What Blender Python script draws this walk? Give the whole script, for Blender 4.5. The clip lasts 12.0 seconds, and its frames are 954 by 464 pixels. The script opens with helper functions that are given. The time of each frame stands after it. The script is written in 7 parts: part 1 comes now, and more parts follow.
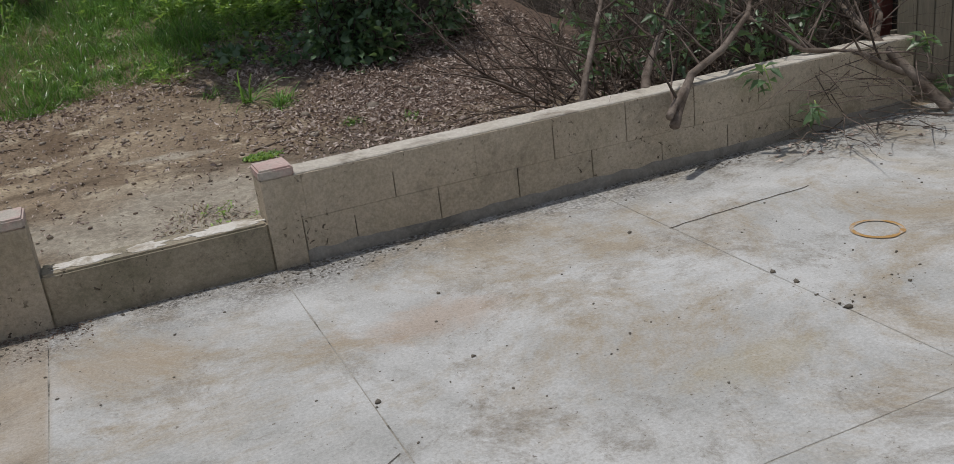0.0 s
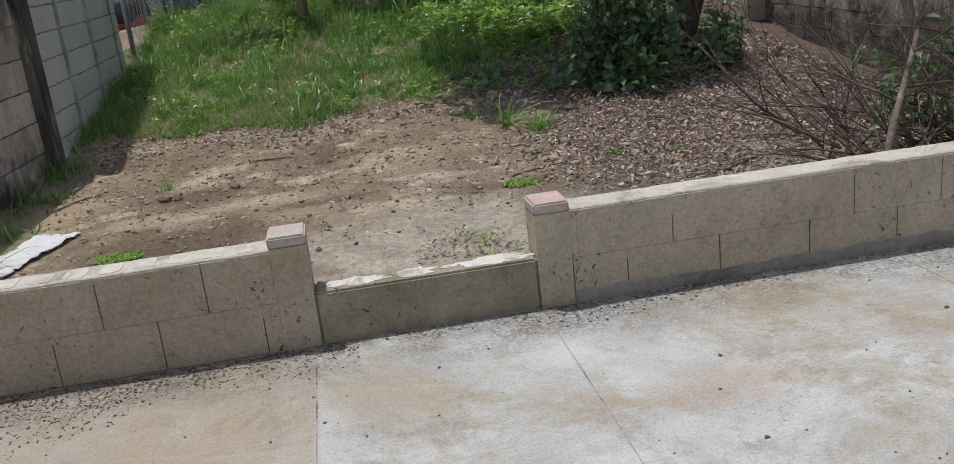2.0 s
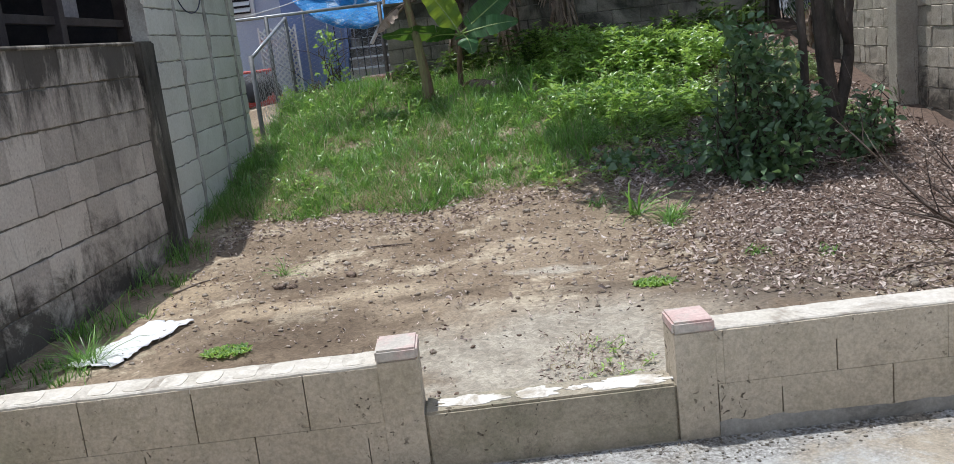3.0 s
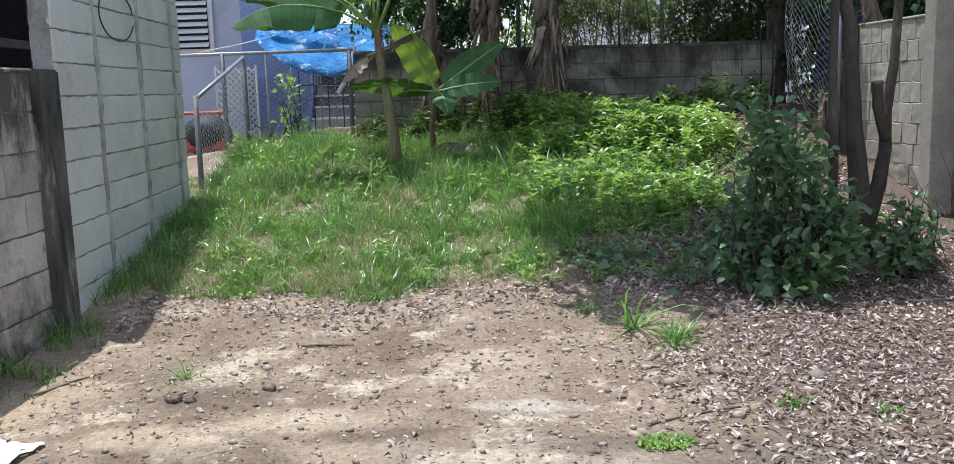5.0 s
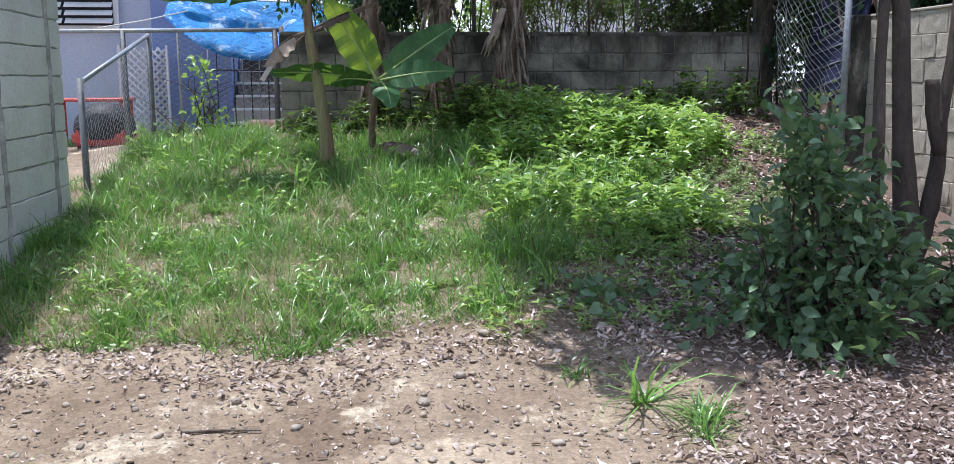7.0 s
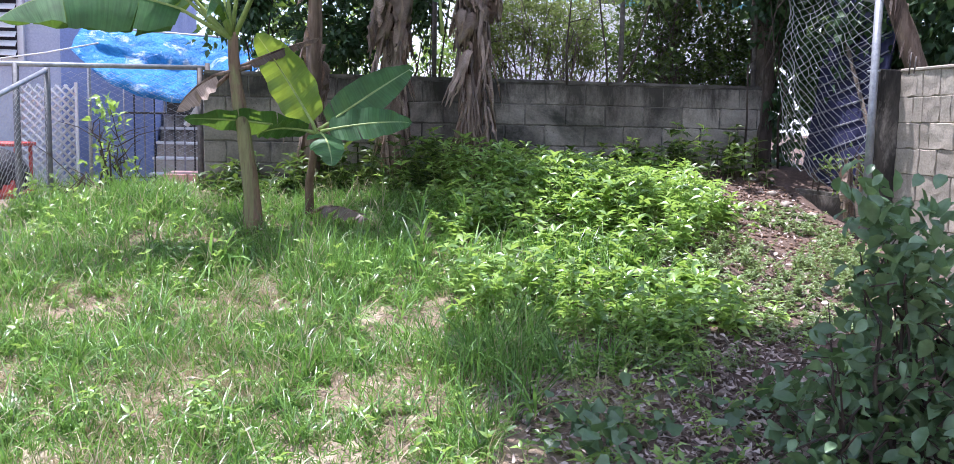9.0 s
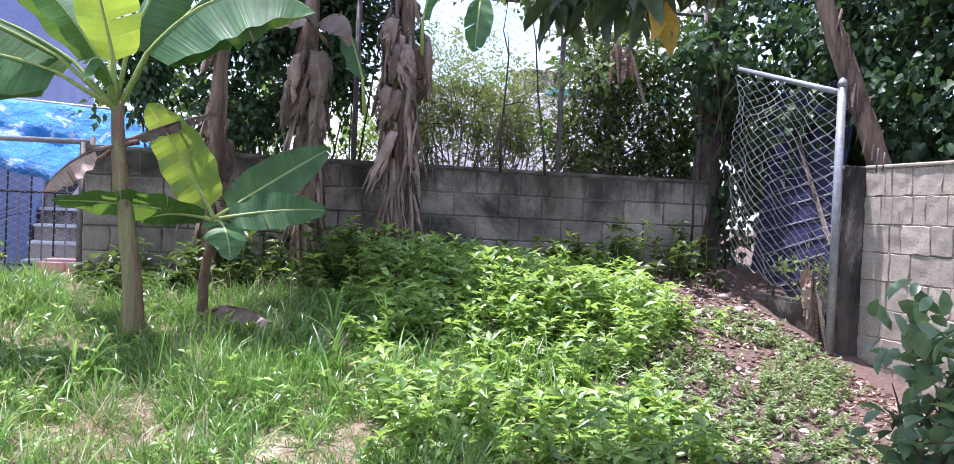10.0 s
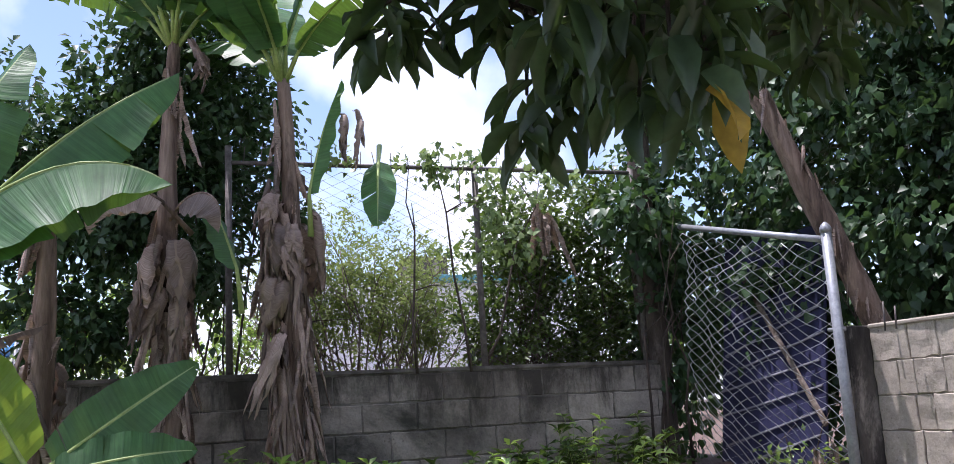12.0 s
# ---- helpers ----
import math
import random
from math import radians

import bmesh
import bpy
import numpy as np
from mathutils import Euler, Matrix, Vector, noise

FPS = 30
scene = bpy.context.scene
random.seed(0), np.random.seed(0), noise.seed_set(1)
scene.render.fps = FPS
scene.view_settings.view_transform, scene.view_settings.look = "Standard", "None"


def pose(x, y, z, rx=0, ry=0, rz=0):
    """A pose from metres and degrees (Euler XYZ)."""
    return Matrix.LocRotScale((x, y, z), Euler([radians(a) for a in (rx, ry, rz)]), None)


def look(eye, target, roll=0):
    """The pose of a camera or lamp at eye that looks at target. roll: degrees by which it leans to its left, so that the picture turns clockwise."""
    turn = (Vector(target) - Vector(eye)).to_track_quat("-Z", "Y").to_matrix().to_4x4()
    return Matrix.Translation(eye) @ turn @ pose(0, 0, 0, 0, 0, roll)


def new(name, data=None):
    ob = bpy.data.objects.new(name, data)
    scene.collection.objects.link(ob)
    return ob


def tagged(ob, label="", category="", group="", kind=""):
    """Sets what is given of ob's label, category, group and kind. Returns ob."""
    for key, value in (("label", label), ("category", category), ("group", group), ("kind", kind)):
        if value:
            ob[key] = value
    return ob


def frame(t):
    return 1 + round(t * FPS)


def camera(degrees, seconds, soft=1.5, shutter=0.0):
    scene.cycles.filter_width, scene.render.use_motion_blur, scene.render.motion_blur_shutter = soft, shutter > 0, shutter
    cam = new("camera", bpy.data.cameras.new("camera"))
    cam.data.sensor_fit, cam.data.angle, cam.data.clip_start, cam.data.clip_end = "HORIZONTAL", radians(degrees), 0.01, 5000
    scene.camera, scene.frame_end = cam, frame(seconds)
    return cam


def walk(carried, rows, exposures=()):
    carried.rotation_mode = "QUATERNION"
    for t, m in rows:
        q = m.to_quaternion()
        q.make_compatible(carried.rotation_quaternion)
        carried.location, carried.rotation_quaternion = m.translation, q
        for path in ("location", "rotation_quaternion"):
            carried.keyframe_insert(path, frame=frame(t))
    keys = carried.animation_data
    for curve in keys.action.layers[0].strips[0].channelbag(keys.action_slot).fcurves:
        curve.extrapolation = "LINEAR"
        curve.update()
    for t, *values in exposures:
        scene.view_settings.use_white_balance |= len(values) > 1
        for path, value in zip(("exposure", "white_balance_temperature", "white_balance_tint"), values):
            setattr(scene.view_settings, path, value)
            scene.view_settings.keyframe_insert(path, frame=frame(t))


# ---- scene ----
cam = camera(54.1, 12.0, 0.8)
METRES, EYE, TILT, LEAN, TURN = 8.0, 1.5, 0.0, 0.0, -21.6
ROWS = [
    (0.0, 0.0, 0.0, 0.0, -2.39, -20.15, 6.54),
    (0.5, -0.0075, 0.0024, 0.0017, 3.88, -19.82, 7.15),
    (1.0, -0.0144, 0.0047, 0.0048, 6.55, -19.2, 7.42),
    (1.5, -0.0261, 0.0116, 0.0034, 8.0, -17.47, 5.63),
    (2.0, -0.0301, 0.031, 0.0041, 12.13, -17.3, 6.15),
    (2.5, -0.0328, 0.0548, 0.0085, 19.1, -15.52, 7.03),
    (3.0, -0.0468, 0.081, 0.0094, 19.63, -12.0, 6.39),
    (5.0, -0.1068, 0.2482, 0.0127, 18.26, -8.7, 1.65),
    (5.5, -0.121, 0.3019, 0.0112, 17.7, -9.06, 1.62),
    (6.0, -0.1439, 0.3488, 0.0058, 17.41, -9.16, 1.74),
    (6.5, -0.1675, 0.3923, 0.0076, 16.03, -9.48, 0.94),
    (8.5, -0.2217, 0.5784, 0.0152, 12.43, -7.31, 0.3),
    (9.0, -0.2373, 0.6246, 0.0177, 11.75, -6.35, -1.17),
    (9.5, -0.2593, 0.6841, 0.0203, 6.55, -2.6, -3.23),
    (10.0, -0.2698, 0.7408, 0.0222, 6.6, -0.92, -2.53),
    (10.5, -0.2871, 0.7887, 0.0208, 6.8, -0.4, -0.37),
    (11.0, -0.3004, 0.8357, 0.0287, 5.0, 2.55, 1.59),
    (11.5, -0.3106, 0.8843, 0.0312, 2.8, 7.15, 2.6),
    (12.0, -0.3227, 0.9276, 0.0365, -0.65, 10.85, 3.13),
]
walk(cam, [(t, pose(0, 0, EYE, TILT, LEAN, TURN) @ pose(METRES * x, METRES * y, METRES * z, 90 + pitch, roll, yaw)) for t, x, y, z, yaw, pitch, roll in ROWS], exposures=[(0.0, -1.0, 6500, 10), (1.5, -0.76, 6400, 10), (2.5, -0.37, 6250, 10), (3.2, 0.1, 6050, 9), (5.0, 0.38, 5900, 10), (6.5, 0.46, 5800, 12), (8.5, 0.95, 5800, 20), (9.5, 1.20, 5850, 26), (10.5, 1.26, 5850, 29), (11.2, 1.17, 5950, 28), (12.0, 0.70, 6050, 25)])

# ---------------------------------------------------------------- light
SUN_TO = Vector((-0.19, 0.18, 1.0)).normalized()
sun_el = math.asin(SUN_TO.z)
sun_az = math.atan2(SUN_TO.x, SUN_TO.y)
world = bpy.data.worlds.new("sky")
scene.world = world
world.use_nodes = True
wn, wl = world.node_tree.nodes, world.node_tree.links
sky = wn.new("ShaderNodeTexSky")
sky.sky_type = "NISHITA"
sky.sun_disc = False
sky.sun_elevation = sun_el
sky.sun_rotation = sun_az
wc = wn.new("ShaderNodeTexCoord")
wnoise = wn.new("ShaderNodeTexNoise")
wnoise.inputs["Scale"].default_value = 2.6
wnoise.inputs["Detail"].default_value = 7
wramp = wn.new("ShaderNodeValToRGB")
wramp.color_ramp.elements[0].position = 0.46
wramp.color_ramp.elements[1].position = 0.60
wmix = wn.new("ShaderNodeMix")
wmix.data_type = "RGBA"
wmix.inputs["B"].default_value = (6.6, 6.9, 7.4, 1)
wl.new(wc.outputs["Generated"], wnoise.inputs["Vector"])
wl.new(wnoise.outputs["Fac"], wramp.inputs["Fac"])
wl.new(wramp.outputs["Color"], wmix.inputs["Factor"])
wl.new(sky.outputs["Color"], wmix.inputs["A"])
wl.new(wmix.outputs["Result"], wn["Background"].inputs["Color"])
wn["Background"].inputs["Strength"].default_value = 0.145
sun = new("sun", bpy.data.lights.new("sun", "SUN"))
sun.data.energy = 4.2
sun.data.angle = radians(0.53)
sun.data.color = (1.0, 0.96, 0.90)
sun.matrix_world = look((0, 0, 20), Vector((0, 0, 20)) - SUN_TO)


# ---------------------------------------------------------------- materials
def nodes_of(name):
    m = bpy.data.materials.new(name)
    m.use_nodes = True
    return m, m.node_tree.nodes, m.node_tree.links


def noise_node(n, l, vec, scale, detail=5.0, rough=0.6, distort=0.0):
    t = n.new("ShaderNodeTexNoise")
    t.inputs["Scale"].default_value = scale
    t.inputs["Detail"].default_value = detail
    t.inputs["Roughness"].default_value = rough
    t.inputs["Distortion"].default_value = distort
    l.new(vec, t.inputs["Vector"])
    return t.outputs["Fac"]


def ramp(n, l, fac, a, b, ca=(0, 0, 0), cb=(1, 1, 1)):
    r = n.new("ShaderNodeValToRGB")
    r.color_ramp.elements[0].position, r.color_ramp.elements[1].position = a, b
    r.color_ramp.elements[0].color, r.color_ramp.elements[1].color = (*ca, 1), (*cb, 1)
    l.new(fac, r.inputs["Fac"])
    return r.outputs["Color"]


def mixc(n, l, fac, a, b, blend="MIX"):
    x = n.new("ShaderNodeMix")
    x.data_type = "RGBA"
    x.blend_type = blend
    for key, v in (("Factor", fac), ("A", a), ("B", b)):
        if isinstance(v, tuple):
            x.inputs[key].default_value = (*v, 1)
        elif isinstance(v, float):
            x.inputs[key].default_value = v
        else:
            l.new(v, x.inputs[key])
    return x.outputs["Result"]


def bump_node(n, l, h, strength, dist):
    b = n.new("ShaderNodeBump")
    b.inputs["Strength"].default_value = strength
    b.inputs["Distance"].default_value = dist
    l.new(h, b.inputs["Height"])
    return b.outputs["Normal"]


def surface(name, c1, c2, stain=None, stain_at=(0.55, 0.7), scale=2.0, fine=45.0, rough=0.9, metal=0.0,
            bump=0.4, dist=0.006, rand=0.0, island=False, speck=0.25, squash=None, pits=0.0):
    """A weathered surface: two tones by broad noise, a stain, fine grain, a random tone for each piece."""
    m, n, l = nodes_of(name)
    geo = n.new("ShaderNodeNewGeometry")
    vec = geo.outputs["Position"]
    if squash:
        mp = n.new("ShaderNodeMapping")
        mp.inputs["Scale"].default_value = squash
        l.new(vec, mp.inputs["Vector"])
        vec = mp.outputs["Vector"]
    col = mixc(n, l, ramp(n, l, noise_node(n, l, vec, scale, 6), 0.35, 0.68), c1, c2)
    if stain:
        col = mixc(n, l, ramp(n, l, noise_node(n, l, vec, scale * 0.6, 8, 0.68, 0.6), *stain_at), col, stain)
    if pits:
        vo = n.new("ShaderNodeTexVoronoi")
        vo.inputs["Scale"].default_value = 34
        l.new(vec, vo.inputs["Vector"])
        area = ramp(n, l, noise_node(n, l, vec, 4.0, 4), 0.46, 0.62)
        hole = mixc(n, l, 1.0, ramp(n, l, vo.outputs["Distance"], 0.10, 0.24, (1, 1, 1), (0, 0, 0)), area, "MULTIPLY")
        hole = mixc(n, l, 1.0, hole, (pits, pits, pits), "MULTIPLY")
        col = mixc(n, l, hole, col, (0.075, 0.06, 0.045))
    f = noise_node(n, l, vec, fine, 6, 0.7)
    col = mixc(n, l, speck, col, ramp(n, l, f, 0.25, 0.75), "OVERLAY")
    if rand:
        if island:
            r = geo.outputs["Random Per Island"]
        else:
            r = n.new("ShaderNodeObjectInfo").outputs["Random"]
        col = mixc(n, l, rand, col, ramp(n, l, r, 0.0, 1.0), "OVERLAY")
    p = n["Principled BSDF"]
    l.new(col, p.inputs["Base Color"])
    p.inputs["Roughness"].default_value = rough
    p.inputs["Metallic"].default_value = metal
    p.inputs["Specular IOR Level"].default_value = 0.3
    l.new(bump_node(n, l, f, bump, dist), p.inputs["Normal"])
    return m


def leafy(name, c1, c2, trans, amount=0.35, rough=0.5, island=True, spec=0.4):
    """A leaf: a tone for each leaf, light through the blade."""
    m, n, l = nodes_of(name)
    geo = n.new("ShaderNodeNewGeometry")
    r = geo.outputs["Random Per Island"] if island else n.new("ShaderNodeObjectInfo").outputs["Random"]
    col = mixc(n, l, r, c1, c2)
    f = noise_node(n, l, geo.outputs["Position"], 30.0, 3)
    col = mixc(n, l, 0.25, col, ramp(n, l, f, 0.3, 0.7), "OVERLAY")
    p = n["Principled BSDF"]
    l.new(col, p.inputs["Base Color"])
    p.inputs["Roughness"].default_value = rough
    p.inputs["Specular IOR Level"].default_value = spec
    t = n.new("ShaderNodeBsdfTranslucent")
    l.new(mixc(n, l, 0.35, trans, col), t.inputs["Color"])
    s = n.new("ShaderNodeMixShader")
    s.inputs["Fac"].default_value = amount
    l.new(p.outputs["BSDF"], s.inputs[1])
    l.new(t.outputs["BSDF"], s.inputs[2])
    l.new(s.outputs["Shader"], n["Material Output"].inputs["Surface"])
    return m


def banana_skin(name, c1, c2, rib, trans, amount, tone=0.12):
    """A banana blade: fine ribs across it, a pale midrib, tones along it."""
    m, n, l = nodes_of(name)
    uv = n.new("ShaderNodeUVMap")
    sep = n.new("ShaderNodeSeparateXYZ")
    l.new(uv.outputs["UV"], sep.inputs["Vector"])
    geo = n.new("ShaderNodeNewGeometry")
    mp = n.new("ShaderNodeMapping")
    mp.inputs["Scale"].default_value = (0.5, 60.0, 1.0)
    l.new(uv.outputs["UV"], mp.inputs["Vector"])
    lines = noise_node(n, l, mp.outputs["Vector"], 1.0, 2)
    col = mixc(n, l, ramp(n, l, lines, 0.3, 0.7), c1, c2)
    col = mixc(n, l, 0.35, col, ramp(n, l, noise_node(n, l, geo.outputs["Position"], 9.0, 4), 0.3, 0.75), "OVERLAY")
    col = mixc(n, l, tone, col, ramp(n, l, n.new("ShaderNodeObjectInfo").outputs["Random"], 0.0, 1.0), "OVERLAY")
    mid = n.new("ShaderNodeMath")
    mid.operation = "ABSOLUTE"
    l.new(sep.outputs["X"], mid.inputs[0])
    col = mixc(n, l, ramp(n, l, mid.outputs["Value"], 0.03, 0.07, (1, 1, 1), (0, 0, 0)), col, rib)
    p = n["Principled BSDF"]
    l.new(col, p.inputs["Base Color"])
    p.inputs["Roughness"].default_value = 0.50
    l.new(bump_node(n, l, lines, 0.35, 0.01), p.inputs["Normal"])
    t = n.new("ShaderNodeBsdfTranslucent")
    l.new(mixc(n, l, 0.3, trans, col), t.inputs["Color"])
    s = n.new("ShaderNodeMixShader")
    s.inputs["Fac"].default_value = amount
    l.new(p.outputs["BSDF"], s.inputs[1])
    l.new(t.outputs["BSDF"], s.inputs[2])
    l.new(s.outputs["Shader"], n["Material Output"].inputs["Surface"])
    return m


def blotch(n, l, vec, at, amount):
    """The mask of one ragged stain lying at (x, y) with two radii."""
    cx, cy, rx, ry = at
    pl = n.new("ShaderNodeMapping")
    pl.inputs["Location"].default_value = (-cx / rx, -cy / ry, 0)
    pl.inputs["Scale"].default_value = (1 / rx, 1 / ry, 0)
    l.new(vec, pl.inputs["Vector"])
    ln = n.new("ShaderNodeVectorMath")
    ln.operation = "LENGTH"
    l.new(pl.outputs["Vector"], ln.inputs[0])
    away = n.new("ShaderNodeMath")
    away.operation = "MULTIPLY_ADD"
    away.inputs[1].default_value = 2.2
    l.new(noise_node(n, l, vec, 4.0, 11, 0.74, 0.4), away.inputs[0])
    l.new(ln.outputs["Value"], away.inputs[2])
    half = n.new("ShaderNodeMath")
    half.operation = "MULTIPLY"
    half.inputs[1].default_value = 0.5
    l.new(away.outputs["Value"], half.inputs[0])
    return ramp(n, l, half.outputs["Value"], 0.72, 1.05, (amount, amount, amount), (0, 0, 0))


def soil_material():
    """Yard soil: brown earth, pale worn cement near the opening, dark damp loam, litter-brown on the east side."""
    m, n, l = nodes_of("yard_soil")
    geo = n.new("ShaderNodeNewGeometry")
    vec = geo.outputs["Position"]
    sep = n.new("ShaderNodeSeparateXYZ")
    wob = n.new("ShaderNodeVectorMath")
    wob.operation = "MULTIPLY_ADD"
    tn = n.new("ShaderNodeTexNoise")
    tn.inputs["Scale"].default_value = 1.3
    tn.inputs["Detail"].default_value = 7
    tn.inputs["Roughness"].default_value = 0.68
    l.new(vec, tn.inputs["Vector"])
    l.new(tn.outputs["Color"], wob.inputs[0])
    wob.inputs[1].default_value = (2.4, 2.4, 0)
    l.new(vec, wob.inputs[2])
    l.new(wob.outputs["Vector"], sep.inputs["Vector"])

    def span(out, a, b):
        r = n.new("ShaderNodeMapRange")
        r.inputs["From Min"].default_value, r.inputs["From Max"].default_value = a, b
        l.new(sep.outputs[out], r.inputs["Value"])
        return r.outputs["Result"]

    def times(a, b):
        x = n.new("ShaderNodeMath")
        x.operation = "MULTIPLY"
        l.new(a, x.inputs[0])
        l.new(b, x.inputs[1])
        return x.outputs["Value"]

    broad = noise_node(n, l, vec, 1.1, 7, 0.65)
    col = mixc(n, l, ramp(n, l, broad, 0.35, 0.65), (0.175, 0.128, 0.088), (0.31, 0.245, 0.175))
    col = mixc(n, l, ramp(n, l, noise_node(n, l, vec, 1.3, 9, 0.74, 0.2), 0.54, 0.60), col, (0.46, 0.39, 0.29))
    pale = times(times(span("X", 0.6, 1.0), span("X", 2.6, 1.9)), span("Y", 7.4, 6.6))
    cement = mixc(n, l, ramp(n, l, noise_node(n, l, vec, 3.2, 9, 0.7, 0.3), 0.35, 0.65), (0.29, 0.255, 0.205), (0.43, 0.39, 0.32))
    col = mixc(n, l, pale, col, cement)
    for at, tint in (((-1.15, 5.85, 0.95, 0.70), (0.115, 0.085, 0.060)), ((-1.25, 7.02, 0.60, 0.32), (0.125, 0.092, 0.066)), ((1.75, 5.75, 1.0, 0.75), (0.140, 0.115, 0.092)), ((0.75, 6.15, 0.6, 0.22), (0.15, 0.118, 0.088)),
                     ((-2.15, 7.15, 0.45, 0.75), (0.40, 0.315, 0.215)), ((-1.45, 6.48, 0.60, 0.20), (0.42, 0.335, 0.235)), ((-0.70, 6.62, 0.65, 0.22), (0.45, 0.37, 0.265)), ((0.45, 6.68, 0.40, 0.16), (0.45, 0.41, 0.34)), ((0.2, 7.5, 0.5, 0.25), (0.40, 0.325, 0.235)),
                     ((-0.30, 6.33, 0.45, 0.16), (0.13, 0.098, 0.070))):
        col = mixc(n, l, blotch(n, l, vec, at, 0.78), col, tint)
    east = times(span("X", 2.6, 3.2), span("Y", 7.0, 7.6))
    col = mixc(n, l, east, col, (0.14, 0.10, 0.08))
    fine = noise_node(n, l, vec, 70.0, 8, 0.75)
    grit = n.new("ShaderNodeTexVoronoi")
    grit.inputs["Scale"].default_value = 38
    l.new(vec, grit.inputs["Vector"])
    col = mixc(n, l, 0.38, col, ramp(n, l, fine, 0.28, 0.72), "OVERLAY")
    col = mixc(n, l, 0.14, col, ramp(n, l, grit.outputs["Color"], 0.2, 0.8), "OVERLAY")
    p = n["Principled BSDF"]
    l.new(col, p.inputs["Base Color"])
    p.inputs["Roughness"].default_value = 0.95
    p.inputs["Specular IOR Level"].default_value = 0.2
    l.new(bump_node(n, l, fine, 0.6, 0.012), p.inputs["Normal"])
    return m


def patio_material():
    """Old grey cement: tan mineral stains, scuffs, dark specks and pits, grit."""
    m, n, l = nodes_of("patio_cement")
    vec = n.new("ShaderNodeNewGeometry").outputs["Position"]
    col = mixc(n, l, ramp(n, l, noise_node(n, l, vec, 1.6, 9, 0.70, 0.3), 0.38, 0.62), (0.42, 0.425, 0.415), (0.59, 0.595, 0.59))
    col = mixc(n, l, ramp(n, l, noise_node(n, l, vec, 0.9, 12, 0.80, 0.5), 0.48, 0.60), col, (0.385, 0.335, 0.262))
    col = mixc(n, l, ramp(n, l, noise_node(n, l, vec, 0.55, 8, 0.7, 1.0), 0.54, 0.66), col, (0.45, 0.40, 0.31))
    sp = n.new("ShaderNodeSeparateXYZ")
    l.new(vec, sp.inputs["Vector"])
    r = n.new("ShaderNodeMapRange")
    r.inputs["From Min"].default_value, r.inputs["From Max"].default_value = -0.355, -0.385
    r.inputs["To Min"].default_value, r.inputs["To Max"].default_value = 0.12, 1.25
    l.new(sp.outputs["X"], r.inputs["Value"])
    blot = n.new("ShaderNodeMath")
    blot.operation = "MULTIPLY"
    l.new(r.outputs["Result"], blot.inputs[0])
    l.new(noise_node(n, l, vec, 1.2, 8, 0.7), blot.inputs[1])
    col = mixc(n, l, blot.outputs["Value"], col, (0.37, 0.295, 0.21))
    patches = ramp(n, l, noise_node(n, l, vec, 1.5, 14, 0.86, 0.5), 0.52, 0.66)
    col = mixc(n, l, patches, col, (0.235, 0.205, 0.165))
    for at, tint in (((0.98, 3.08, 0.50, 0.20), (0.42, 0.27, 0.16)), ((1.72, 2.12, 0.38, 0.16), (0.42, 0.37, 0.26)), ((-0.15, 3.42, 0.55, 0.28), (0.40, 0.31, 0.21))):
        col = mixc(n, l, blotch(n, l, vec, at, 0.42), col, tint)
    mp = n.new("ShaderNodeMapping")
    mp.inputs["Rotation"].default_value = (0, 0, 0.6)
    mp.inputs["Scale"].default_value = (1.5, 9.0, 1.0)
    l.new(vec, mp.inputs["Vector"])
    scuff = ramp(n, l, noise_node(n, l, mp.outputs["Vector"], 1.0, 9, 0.75, 0.8), 0.58, 0.72, (0, 0, 0), (0.6, 0.6, 0.6))
    col = mixc(n, l, scuff, col, (0.60, 0.60, 0.585))
    r2 = n.new("ShaderNodeMapRange")
    r2.inputs["From Min"].default_value, r2.inputs["From Max"].default_value = 3.50, 3.92
    l.new(sp.outputs["Y"], r2.inputs["Value"])
    dirt = mixc(n, l, 1.0, r2.outputs["Result"], ramp(n, l, noise_node(n, l, vec, 2.3, 9, 0.8), 0.36, 0.56), "MULTIPLY")
    dirt = mixc(n, l, 1.0, dirt, ramp(n, l, noise_node(n, l, vec, 55.0, 5, 0.8), 0.38, 0.55), "MULTIPLY")
    col = mixc(n, l, dirt, col, (0.085, 0.075, 0.065))
    specks = mixc(n, l, 1.0, ramp(n, l, noise_node(n, l, vec, 46.0, 4, 0.6), 0.64, 0.69), ramp(n, l, noise_node(n, l, vec, 2.2, 5), 0.40, 0.62), "MULTIPLY")
    col = mixc(n, l, specks, col, (0.16, 0.135, 0.105))
    fine = noise_node(n, l, vec, 85.0, 8, 0.78)
    col = mixc(n, l, 0.30, col, ramp(n, l, fine, 0.28, 0.72), "OVERLAY")
    p = n["Principled BSDF"]
    l.new(col, p.inputs["Base Color"])
    p.inputs["Roughness"].default_value = 0.8
    p.inputs["Specular IOR Level"].default_value = 0.35
    rel = mixc(n, l, 0.5, noise_node(n, l, vec, 22.0, 10, 0.8), specks, "SUBTRACT")
    l.new(bump_node(n, l, rel, 0.55, 0.008), p.inputs["Normal"])
    return m


